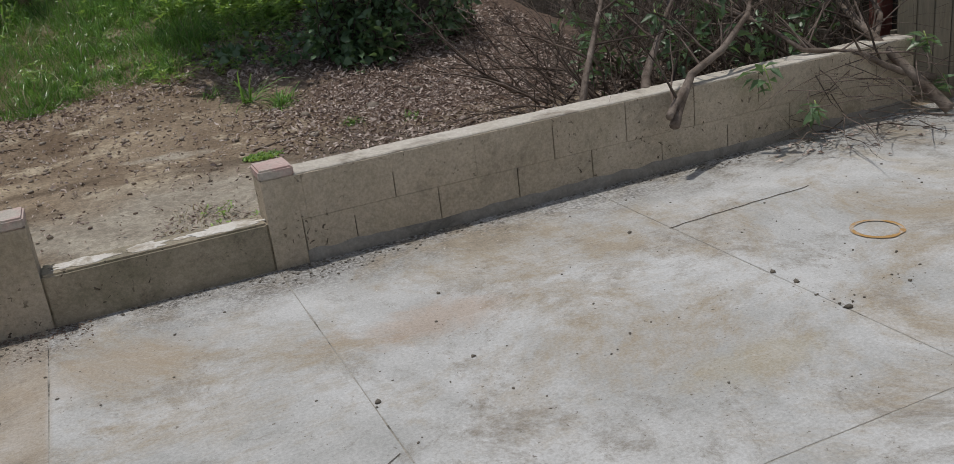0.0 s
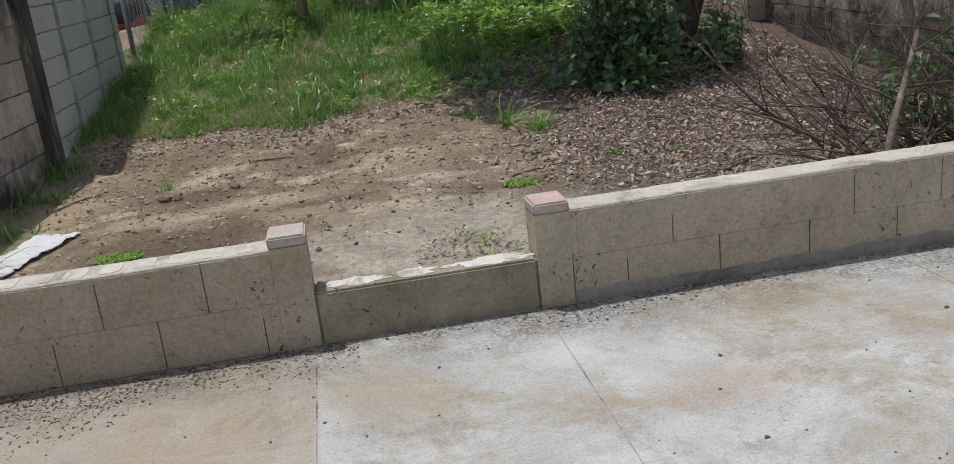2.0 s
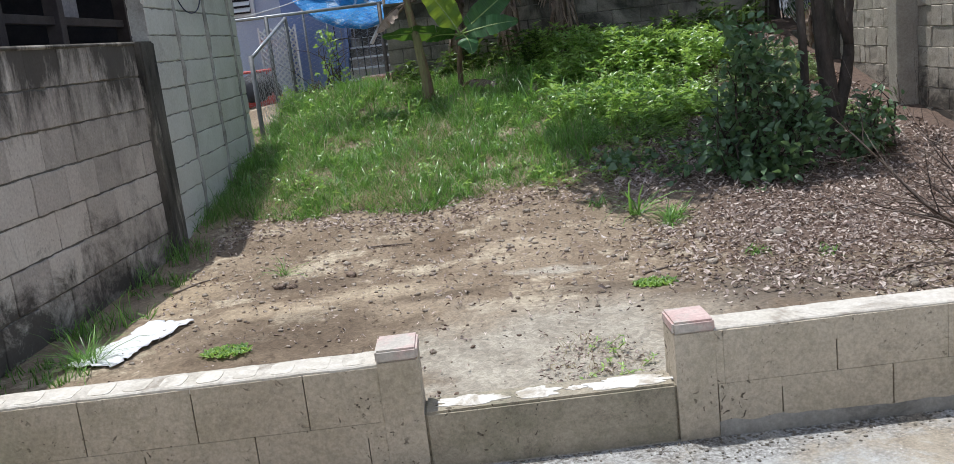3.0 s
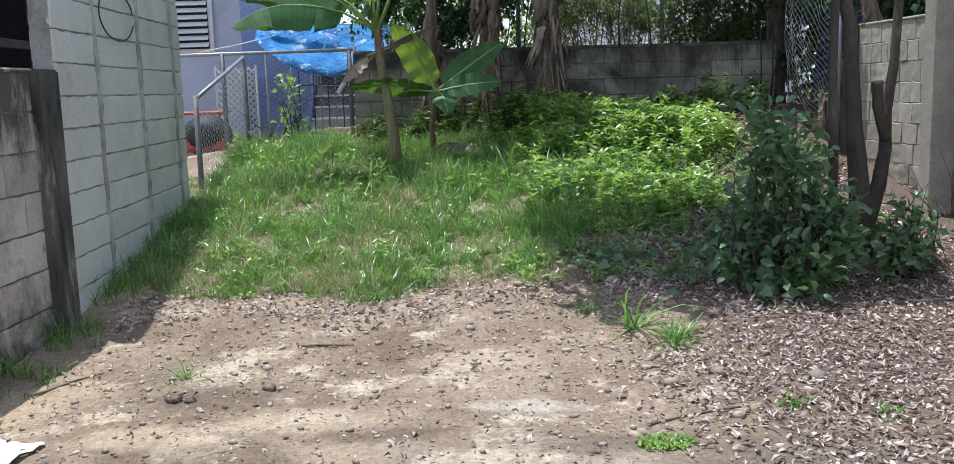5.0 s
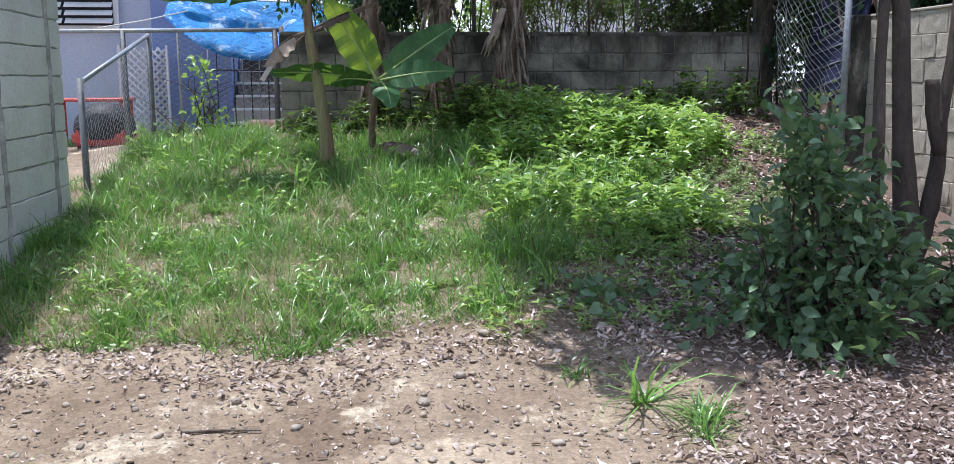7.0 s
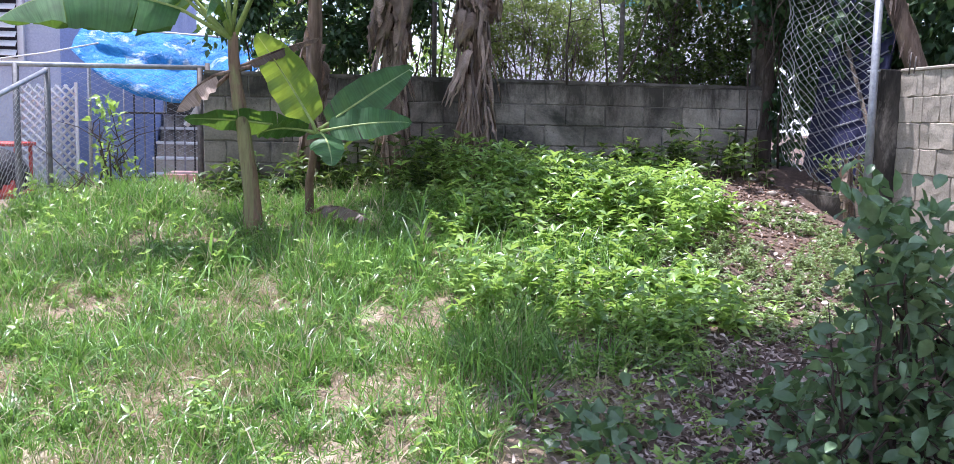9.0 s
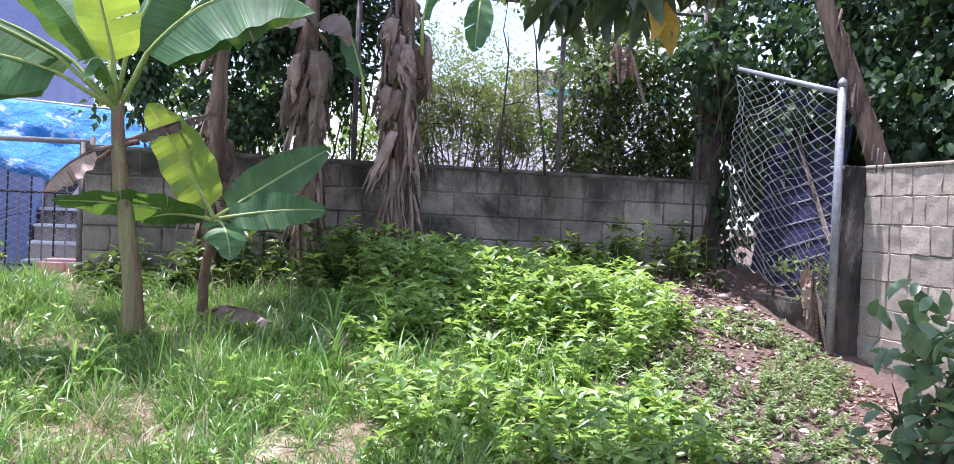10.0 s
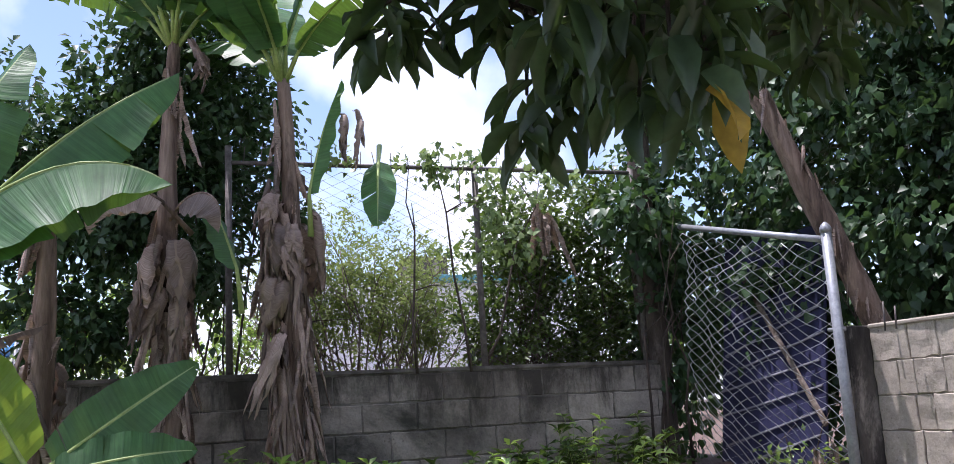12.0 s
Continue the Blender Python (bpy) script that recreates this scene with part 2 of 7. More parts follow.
def cast_wall_material(name, c1, c2, grime, olive, scale):
    """Rubbed cement render: cloudy tones, grey grime, olive and brown blotches, small pits."""
    m, n, l = nodes_of(name)
    vec = n.new("ShaderNodeNewGeometry").outputs["Position"]
    col = mixc(n, l, ramp(n, l, noise_node(n, l, vec, scale, 8, 0.66, 0.3), 0.36, 0.64), c1, c2)
    col = mixc(n, l, ramp(n, l, noise_node(n, l, vec, scale * 1.7, 12, 0.82, 0.5), 0.48, 0.66), col, olive)
    col = mixc(n, l, ramp(n, l, noise_node(n, l, vec, scale * 0.8, 14, 0.86, 0.4), 0.53, 0.68), col, grime)
    pits = mixc(n, l, 1.0, ramp(n, l, noise_node(n, l, vec, 36.0, 3, 0.55, 0.8), 0.635, 0.675), ramp(n, l, noise_node(n, l, vec, 3.0, 4), 0.44, 0.60), "MULTIPLY")
    col = mixc(n, l, pits, col, (0.075, 0.06, 0.045))
    fine = noise_node(n, l, vec, 65.0, 8, 0.75)
    col = mixc(n, l, 0.30, col, ramp(n, l, fine, 0.28, 0.72), "OVERLAY")
    p = n["Principled BSDF"]
    l.new(col, p.inputs["Base Color"])
    p.inputs["Roughness"].default_value = 0.93
    p.inputs["Specular IOR Level"].default_value = 0.25
    rel = mixc(n, l, 0.6, noise_node(n, l, vec, 18.0, 10, 0.78), pits, "SUBTRACT")
    l.new(bump_node(n, l, rel, 0.8, 0.009), p.inputs["Normal"])
    return m


M_SOIL = soil_material()
M_PATIO = patio_material()
M_LOW = cast_wall_material("beige_render", (0.45, 0.388, 0.30), (0.54, 0.472, 0.375), (0.27, 0.235, 0.185), (0.40, 0.35, 0.26), 2.4)
M_KERB = cast_wall_material("grimy_kerb_render", (0.30, 0.265, 0.20), (0.42, 0.365, 0.28), (0.13, 0.115, 0.09), (0.25, 0.235, 0.165), 3.4)
M_LOWTOP = surface("pale_cement", (0.50, 0.46, 0.39), (0.62, 0.58, 0.52), (0.33, 0.29, 0.24), (0.52, 0.62), 5.0, 60, 0.92)
M_PINK = surface("faded_pink_paint", (0.50, 0.35, 0.32), (0.60, 0.47, 0.43), (0.48, 0.44, 0.39), (0.46, 0.58), 8.0, 60, 0.88)
M_SILLPAINT = surface("flaked_white_paint", (0.72, 0.70, 0.66), (0.62, 0.58, 0.52), (0.42, 0.37, 0.30), (0.5, 0.6), 9.0, 60, 0.85)
M_CELL = surface("cell_grout", (0.56, 0.52, 0.45), (0.66, 0.62, 0.55), (0.44, 0.40, 0.34), (0.5, 0.62), 7.0, 60, 0.9)
M_SMEAR = surface("grey_cement_smear", (0.25, 0.235, 0.21), (0.35, 0.33, 0.295), (0.17, 0.16, 0.14), (0.52, 0.66), 6.0, 60, 0.92)
M_JOINT = surface("dark_mortar", (0.13, 0.115, 0.095), (0.20, 0.18, 0.15), None, scale=6.0)
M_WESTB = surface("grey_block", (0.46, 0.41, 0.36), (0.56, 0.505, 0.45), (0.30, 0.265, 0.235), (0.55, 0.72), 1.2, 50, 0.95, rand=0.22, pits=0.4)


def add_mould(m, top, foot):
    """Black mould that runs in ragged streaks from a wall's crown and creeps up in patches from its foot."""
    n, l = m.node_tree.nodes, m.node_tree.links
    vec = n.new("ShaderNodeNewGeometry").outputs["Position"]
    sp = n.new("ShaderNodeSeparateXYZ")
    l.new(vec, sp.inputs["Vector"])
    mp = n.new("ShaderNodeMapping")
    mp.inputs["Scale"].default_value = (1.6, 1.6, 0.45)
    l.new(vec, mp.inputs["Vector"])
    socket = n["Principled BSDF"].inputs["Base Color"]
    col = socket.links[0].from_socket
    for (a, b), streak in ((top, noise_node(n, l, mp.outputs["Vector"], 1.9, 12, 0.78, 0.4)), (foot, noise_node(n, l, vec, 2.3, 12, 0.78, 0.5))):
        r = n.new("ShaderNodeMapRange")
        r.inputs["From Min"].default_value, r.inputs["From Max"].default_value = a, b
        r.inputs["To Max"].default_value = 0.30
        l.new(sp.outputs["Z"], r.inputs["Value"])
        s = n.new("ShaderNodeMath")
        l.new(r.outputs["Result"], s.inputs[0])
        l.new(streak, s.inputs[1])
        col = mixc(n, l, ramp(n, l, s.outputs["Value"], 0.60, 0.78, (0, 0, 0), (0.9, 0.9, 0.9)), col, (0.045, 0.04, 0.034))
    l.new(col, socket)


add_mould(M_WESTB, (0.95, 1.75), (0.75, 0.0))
M_WHITEB = surface("limewashed_block", (0.58, 0.565, 0.52), (0.68, 0.665, 0.62), (0.44, 0.415, 0.37), (0.55, 0.72), 1.8, 45, 0.9, rand=0.10)
M_WHITEJ = surface("limewashed_mortar", (0.22, 0.21, 0.19), (0.46, 0.45, 0.42), None, scale=5.0)
M_PJOINT = surface("filled_patio_joint", (0.36, 0.335, 0.29), (0.50, 0.485, 0.45), (0.11, 0.10, 0.085), (0.55, 0.62), 6.0, 60, 0.9, speck=0.4)
M_MOULD = surface("mouldy_cement", (0.03, 0.028, 0.025), (0.15, 0.135, 0.115), (0.36, 0.325, 0.28), (0.51, 0.62), 2.5, 50, 0.95, squash=(2.0, 2.0, 0.6))
M_EASTB = surface("tan_block", (0.37, 0.325, 0.27), (0.47, 0.42, 0.35), (0.24, 0.21, 0.175), (0.58, 0.76), 1.8, 50, 0.95, rand=0.15, pits=0.6)
M_EASTJ = surface("tan_mortar", (0.34, 0.30, 0.25), (0.42, 0.38, 0.32), None, scale=6.0)
M_BACKB = surface("dark_weathered_block", (0.22, 0.195, 0.165), (0.40, 0.365, 0.315), (0.055, 0.055, 0.045), (0.49, 0.66), 1.3, 50, 0.95, rand=0.22, pits=0.7)
M_BACKJ = surface("dark_joint", (0.07, 0.065, 0.055), (0.20, 0.185, 0.16), None, scale=5.0)
M_EASTM = surface("recessed_tan_mortar", (0.28, 0.245, 0.20), (0.37, 0.33, 0.275), None, scale=6.0)
add_mould(M_BACKB, (1.55, 2.15), (1.45, 0.9))
add_mould(M_EASTB, (1.95, 2.6), (1.0, 0.4))
M_GALV = surface("galvanised_pipe", (0.27, 0.285, 0.305), (0.38, 0.40, 0.42), None, scale=12.0, rough=0.4, metal=0.35, bump=0.1)
M_WIRE = surface("galvanised_wire", (0.46, 0.48, 0.50), (0.64, 0.66, 0.68), None, scale=20.0, rough=0.4, metal=0.1, bump=0.05)
M_POST = surface("dull_grey_pipe", (0.14, 0.145, 0.15), (0.22, 0.225, 0.23), (0.10, 0.08, 0.065), (0.55, 0.7), 9.0, 50, 0.6, 0.3, bump=0.1)
M_DARKWIRE = surface("rusted_wire", (0.10, 0.09, 0.085), (0.20, 0.18, 0.17), None, scale=20.0, rough=0.7, metal=0.4, bump=0.05)
M_BOARD = surface("weathered_board", (0.16, 0.145, 0.11), (0.24, 0.215, 0.17), (0.10, 0.09, 0.07), (0.5, 0.75), 3.0, 40, 0.9, rand=0.25, squash=(1, 1, 0.12))
M_BARK = surface("grey_bark", (0.062, 0.050, 0.042), (0.12, 0.095, 0.077), (0.20, 0.17, 0.14), (0.58, 0.72), 9.0, 60, 0.95, bump=0.9, dist=0.02, squash=(1, 1, 0.35))
M_TWIG = surface("dry_branch_bark", (0.15, 0.118, 0.095), (0.28, 0.235, 0.20), (0.085, 0.062, 0.05), (0.5, 0.66), 9.0, 50, 0.95, bump=0.9, dist=0.012, rand=0.35, island=True)
M_BRUSH = surface("dark_twig_bark", (0.10, 0.075, 0.062), (0.22, 0.178, 0.15), (0.06, 0.044, 0.037), (0.5, 0.66), 6.0, 50, 0.95, bump=0.7, dist=0.01, rand=0.45, island=True)
M_GRASS = leafy("grass_blade", (0.018, 0.072, 0.012), (0.25, 0.46, 0.105), (0.32, 0.58, 0.09), 0.34, 0.34, spec=0.75)
M_STRAW = leafy("straw_blade", (0.58, 0.49, 0.35), (0.46, 0.40, 0.27), (0.4, 0.36, 0.15), 0.3, 0.7)
M_WEED = leafy("weed_leaf", (0.065, 0.165, 0.040), (0.40, 0.58, 0.16), (0.50, 0.72, 0.11), 0.40, 0.31, spec=0.75)
M_CREEP = leafy("creeping_weed_leaf", (0.10, 0.17, 0.06), (0.30, 0.40, 0.17), (0.36, 0.48, 0.14), 0.30, 0.45, spec=0.5)
M_SHRUB = leafy("shrub_leaf", (0.065, 0.130, 0.060), (0.19, 0.30, 0.16), (0.24, 0.38, 0.10), 0.34, 0.38, spec=0.6)
M_CROWN = leafy("crown_leaf", (0.032, 0.060, 0.030), (0.075, 0.12, 0.05), (0.16, 0.26, 0.04), 0.26, 0.38, spec=0.5)
M_YLEAF = leafy("yellowing_leaf", (0.45, 0.22, 0.03), (0.35, 0.28, 0.04), (0.5, 0.3, 0.04), 0.35)
M_IVY = leafy("vine_leaf", (0.024, 0.058, 0.024), (0.060, 0.12, 0.048), (0.13, 0.25, 0.05), 0.20, 0.42)
M_HEDGE = leafy("hedge_leaf", (0.028, 0.062, 0.018), (0.08, 0.13, 0.03), (0.20, 0.32, 0.04), 0.3, 0.4)
M_FEATHER = leafy("fine_leaf", (0.13, 0.20, 0.05), (0.25, 0.31, 0.10), (0.36, 0.45, 0.12), 0.4, 0.55)
M_LITTER = leafy("dead_leaf_litter", (0.13, 0.085, 0.068), (0.66, 0.56, 0.50), (0.3, 0.2, 0.14), 0.1, 0.8)
M_BAN = banana_skin("banana_leaf", (0.022, 0.092, 0.026), (0.058, 0.165, 0.045), (0.30, 0.40, 0.16), (0.34, 0.56, 0.06), 0.20)
M_BANY = banana_skin("young_banana_leaf", (0.13, 0.26, 0.035), (0.20, 0.34, 0.05), (0.40, 0.48, 0.16), (0.55, 0.70, 0.07), 0.45)
M_BAND = banana_skin("dead_banana_leaf", (0.21, 0.15, 0.118), (0.43, 0.335, 0.275), (0.36, 0.27, 0.20), (0.42, 0.27, 0.17), 0.2, 0.6)
M_STEM = surface("banana_stem", (0.09, 0.055, 0.038), (0.28, 0.19, 0.125), (0.24, 0.23, 0.11), (0.52, 0.60), 13.0, 50, 0.7, bump=0.8, dist=0.01, squash=(1, 1, 0.10))
M_STEMG = surface("green_leaf_stalk", (0.26, 0.36, 0.10), (0.36, 0.44, 0.16), None, scale=8.0, rough=0.5)
M_STEMD = surface("dry_banana_stem", (0.12, 0.08, 0.06), (0.36, 0.27, 0.21), (0.07, 0.05, 0.04), (0.5, 0.62), 12.0, 45, 0.9, bump=1.0, dist=0.02, squash=(1, 1, 0.12))
M_ROCK = surface("limestone_pebble", (0.27, 0.22, 0.172), (0.46, 0.40, 0.33), (0.17, 0.13, 0.10), (0.55, 0.7), 18.0, 80, 0.95, rand=0.35, island=True)
M_CLOD = surface("red_brown_clod", (0.17, 0.105, 0.075), (0.36, 0.25, 0.18), (0.12, 0.075, 0.055), (0.55, 0.7), 10.0, 70, 0.97, rand=0.35, island=True)
M_STONE = surface("field_stone", (0.28, 0.235, 0.19), (0.42, 0.37, 0.31), (0.15, 0.115, 0.09), (0.55, 0.7), 12.0, 80, 0.95, rand=0.35)


# ---------------------------------------------------------------- mesh helpers
def np_mesh(name, v, f, mat, parent=None, smooth=False, uv=None):
    """An object from arrays: v (n, 3), f (m, k)."""
    v = np.asarray(v, dtype=np.float32)
    f = np.asarray(f, dtype=np.int32)
    me = bpy.data.meshes.new(name)
    me.vertices.add(len(v))
    me.vertices.foreach_set("co", v.ravel())
    me.loops.add(f.size)
    me.loops.foreach_set("vertex_index", f.ravel())
    me.polygons.add(len(f))
    me.polygons.foreach_set("loop_start", np.arange(0, f.size, f.shape[1], dtype=np.int32))
    me.update(calc_edges=True)
    me.validate()
    if smooth:
        me.polygons.foreach_set("use_smooth", np.ones(len(me.polygons), dtype=bool))
    if uv is not None:
        layer = me.uv_layers.new(name="UVMap")
        layer.data.foreach_set("uv", np.asarray(uv, dtype=np.float32)[f.ravel()].ravel())
    if mat:
        me.materials.append(mat)
    ob = new(name, me)
    if parent:
        ob.parent = parent
    return ob


def part(name, bm, material, parent, label="", smooth=False):
    me = bpy.data.meshes.new(name)
    bm.to_mesh(me)
    bm.free()
    if smooth:
        for p in me.polygons:
            p.use_smooth = True
    me.materials.append(material)
    ob = new(name, me)
    ob.parent = parent
    return tagged(ob, label)


def thing(name, x, y, z, label, category, group="", rz=0.0, rx=0.0, ry=0.0):
    ob = new(name)
    ob.empty_display_size = 0.1
    ob.matrix_basis = pose(x, y, z, rx, ry, rz)
    return tagged(ob, label, category, group)


def box_bm(x0, y0, z0, x1, y1, z1, bevel=0.004, seg=1):
    bm = bmesh.new()
    bmesh.ops.create_cube(bm, size=1.0)
    for v in bm.verts:
        v.co = ((x0 + x1) / 2 + v.co.x * (x1 - x0), (y0 + y1) / 2 + v.co.y * (y1 - y0), (z0 + z1) / 2 + v.co.z * (z1 - z0))
    if bevel:
        bmesh.ops.bevel(bm, geom=bm.edges[:], offset=bevel, segments=seg, affect="EDGES")
    return bm


def tube(pts, radii, n=6, caps=True):
    """A tube along points; arrays v, f (quads)."""
    pts = [Vector(p) for p in pts]
    v, f = [], []
    ref = Vector((0.3, 0.9, 0.31))
    for i, p in enumerate(pts):
        d = (pts[min(i + 1, len(pts) - 1)] - pts[max(i - 1, 0)]).normalized()
        a = d.cross(ref)
        if a.length < 1e-3:
            a = d.cross(Vector((1, 0, 0)))
        a.normalize()
        b = d.cross(a)
        r = radii[i] if hasattr(radii, "__len__") else radii
        for k in range(n):
            t = 2 * math.pi * k / n
            v.append(p + (a * math.cos(t) + b * math.sin(t)) * r)
    for i in range(len(pts) - 1):
        for k in range(n):
            f.append((i * n + k, i * n + (k + 1) % n, (i + 1) * n + (k + 1) % n, (i + 1) * n + k))
    if caps:
        for i, o in ((0, 1), (len(pts) - 1, -1)):
            c = len(v)
            v.append(pts[i])
            for k in range(0, n, 2):
                q = (i * n + k, i * n + (k + 1) % n, i * n + (k + 2) % n, c)
                f.append(q if o < 0 else q[::-1])
    return np.array([tuple(p) for p in v]), np.array(f)


def merged(parts):
    """Joins arrays (v, f) of one face size."""
    vs, fs, o = [], [], 0
    for v, f in parts:
        vs.append(v)
        fs.append(np.asarray(f) + o)
        o += len(v)
    return np.concatenate(vs), np.concatenate(fs)


LEAF_V = np.array([(0, 0, 0), (-0.5, 0.42, 0.12), (0, 0.48, 0), (0.5, 0.42, 0.12), (0, 1, -0.14)])
LEAF_F = np.array([(0, 2, 1), (0, 3, 2), (1, 2, 4), (2, 3, 4)])
LONG_V = np.array([(0, 0, 0), (-0.38, 0.25, 0.08), (0, 0.25, 0), (0.38, 0.25, 0.08), (-0.5, 0.58, 0.06), (0, 0.6, -0.05), (0.5, 0.58, 0.06),
                   (-0.27, 0.86, -0.06), (0, 0.86, -0.14), (0.27, 0.86, -0.06), (0, 1, -0.22)])
LONG_F = np.array([(0, 2, 1), (0, 3, 2), (1, 2, 5), (1, 5, 4), (2, 3, 6), (2, 6, 5), (4, 5, 8), (4, 8, 7), (5, 6, 9), (5, 9, 8), (7, 8, 10), (8, 9, 10)])
HEART_V = np.array([(0, 0.1, 0), (-0.32, 0.0, 0.04), (-0.52, 0.3, 0.1), (0, 0.45, 0), (0.52, 0.3, 0.1), (0.32, 0.0, 0.04), (0, 1, -0.12)])
HEART_F = np.array([(0, 2, 1), (0, 3, 2), (0, 4, 3), (0, 5, 4), (2, 3, 6), (3, 4, 6)])
BLADE_V = np.array([(-0.5, 0, 0), (0.5, 0, 0), (-0.42, 0.4, 0), (0.42, 0.4, 0), (-0.28, 0.75, -0.10), (0.28, 0.75, -0.10), (0, 1.0, -0.34)])
BLADE_F = np.array([(0, 1, 3), (0, 3, 2), (2, 3, 5), (2, 5, 4), (4, 5, 6)])


def scatter(tv, tf, at, way, size, width, roll=None, flop=None):
    """Copies of a leaf (along y, facing z) at points, along unit ways, with lengths and width ratios."""
    at, way = np.asarray(at, float), np.asarray(way, float)
    n = len(at)
    size = np.broadcast_to(np.asarray(size, float), (n,))
    width = np.broadcast_to(np.asarray(width, float), (n,))
    way = way / np.maximum(np.linalg.norm(way, axis=1, keepdims=True), 1e-6)
    up = np.tile((0.0, 0.0, 1.0), (n, 1))
    up[np.abs(way[:, 2]) > 0.97] = (1.0, 0.0, 0.0)
    x = np.cross(way, up)
    x /= np.linalg.norm(x, axis=1, keepdims=True)
    z = np.cross(x, way)
    if roll is None:
        roll = np.random.uniform(-0.6, 0.6, n)
    c, s = np.cos(roll)[:, None], np.sin(roll)[:, None]
    x, z = x * c + z * s, z * c - x * s
    k = np.ones(n) if flop is None else np.broadcast_to(flop, (n,))
    v = (at[:, None] + (tv[None, :, 0, None] * (size * width)[:, None, None]) * x[:, None]
         + (tv[None, :, 1, None] * size[:, None, None]) * way[:, None] + (tv[None, :, 2, None] * (size * k)[:, None, None]) * z[:, None])
    f = tf[None] + (np.arange(n) * len(tv))[:, None, None]
    return v.reshape(-1, 3), f.reshape(-1, tf.shape[1])


def rand_dirs(n, zmin=-1.0, zmax=1.0):
    a = np.random.uniform(0, 2 * np.pi, n)
    z = np.random.uniform(zmin, zmax, n)
    r = np.sqrt(np.maximum(0, 1 - z * z))
    return np.stack([r * np.cos(a), r * np.sin(a), z], 1)


# ---------------------------------------------------------------- ground
def ground_z(x, y):
    """Height of the yard's soil."""
    x, y = np.asarray(x, float), np.asarray(y, float)
    s = np.clip(y - 7.7, 0, 6.3)
    k = np.clip(0.72 + (x + 2.6) * 0.066, 0.66, 1.04)
    h = (0.10 * s + 0.0150 * s * s) * k
    lump = 0.015 * np.sin(3.1 * x + 1.3 * y) * np.sin(2.3 * y - 1.1 * x) + 0.008 * np.sin(7.7 * x + 0.5) * np.sin(6.9 * y)
    return h + np.where(y > 4.3, lump, 0.0) + 0.012


def axis_steps(lo, hi, fine, far):
    mid = np.arange(lo, hi + 1e-6, fine)
    out = np.geomspace(fine, far, 26).cumsum()
    return np.concatenate([lo - out[::-1], mid, hi + out])


gx, gy = axis_steps(-3.2, 5.2, 0.06, 90.0), axis_steps(4.10, 15.2, 0.06, 90.0)
gy = np.concatenate([[-400.0, -60.0, -8.0, 3.0], gy[gy >= 4.1]])
gxx, gyy = np.meshgrid(gx, gy)
gz = ground_z(gxx, gyy)
gz = np.where(gyy < 4.0, -0.12, gz)
inner = (gyy > 4.2) & (gyy < 15) & (gxx > -3) & (gxx < 5)
gz = gz + np.where(inner, np.random.normal(0, 0.0035, gz.shape), 0)
ni, nj = len(gy), len(gx)
ii, jj = np.meshgrid(np.arange(ni - 1), np.arange(nj - 1), indexing="ij")
q = ii * nj + jj
ground = np_mesh("ground", np.stack([gxx, gyy, gz], -1).reshape(-1, 3), np.stack([q, q + 1, q + nj + 1, q + nj], -1).reshape(-1, 4), M_SOIL, smooth=True)
tagged(ground, "bare brown sloping yard soil with pale worn patches", "ground", kind="structure")

# patio slabs, parted by joints
patio = tagged(np_mesh("pavement", *(lambda b: (b[0], b[1]))((np.array([(-7, -6, -0.0016), (6, -6, -0.0016), (6, 4.0, -0.0016), (-7, 4.0, -0.0016), (-7, -6, -0.14), (6, -6, -0.14), (6, 4.0, -0.14), (-7, 4.0, -0.14)]),
               np.array([(0, 1, 2, 3), (4, 7, 6, 5), (0, 4, 5, 1), (1, 5, 6, 2), (2, 6, 7, 3), (3, 7, 4, 0)]))), M_PJOINT),
               "grey stained cement patio with cracked joints", "pavement", kind="structure")


def wobble_slab(x0, y0, x1, y1):
    """A slab with slightly uneven, worn edges."""
    nx, ny = max(2, int((x1 - x0) / 0.045)), max(2, int((y1 - y0) / 0.045))
    ring = [(x0 + (x1 - x0) * i / nx, y0) for i in range(nx)] + [(x1, y0 + (y1 - y0) * i / ny) for i in range(ny)]
    ring += [(x1 - (x1 - x0) * i / nx, y1) for i in range(nx)] + [(x0, y1 - (y1 - y0) * i / ny) for i in range(ny)]
    bm = bmesh.new()
    top, low = [], []
    cx, cy = (x0 + x1) / 2, (y0 + y1) / 2
    for x, y in ring:
        w = 0.0003 + 0.0035 * abs(noise.noise((x * 6, y * 6, 2.0))) + 0.005 * max(0.0, noise.noise((x * 17, y * 17, 5.0)) - 0.15)
        a = Vector((x + (w if x < cx else -w), y + (w if y < cy else -w), 0))
        top.append(bm.verts.new(a + Vector((0.0015 if x < cx else -0.0015, 0.0015 if y < cy else -0.0015, 0))))
        low.append(bm.verts.new(a + Vector((0, 0, -0.028))))
    bm.faces.new(top)
    n = len(ring)
    for i in range(n):
        bm.faces.new((low[i], low[(i + 1) % n], top[(i + 1) % n], top[i]))
    return bm


xs_cut, ys_cut = (-7.0, -3.4, -0.37, 0.60, 2.22, 6.0), (-6.0, -1.6, 0.5, 1.68, 3.99)
for i in range(len(xs_cut) - 1):
    for j in range(len(ys_cut) - 1):
        part("slab", wobble_slab(xs_cut[i], ys_cut[j], xs_cut[i + 1], ys_cut[j + 1]), M_PATIO, patio)


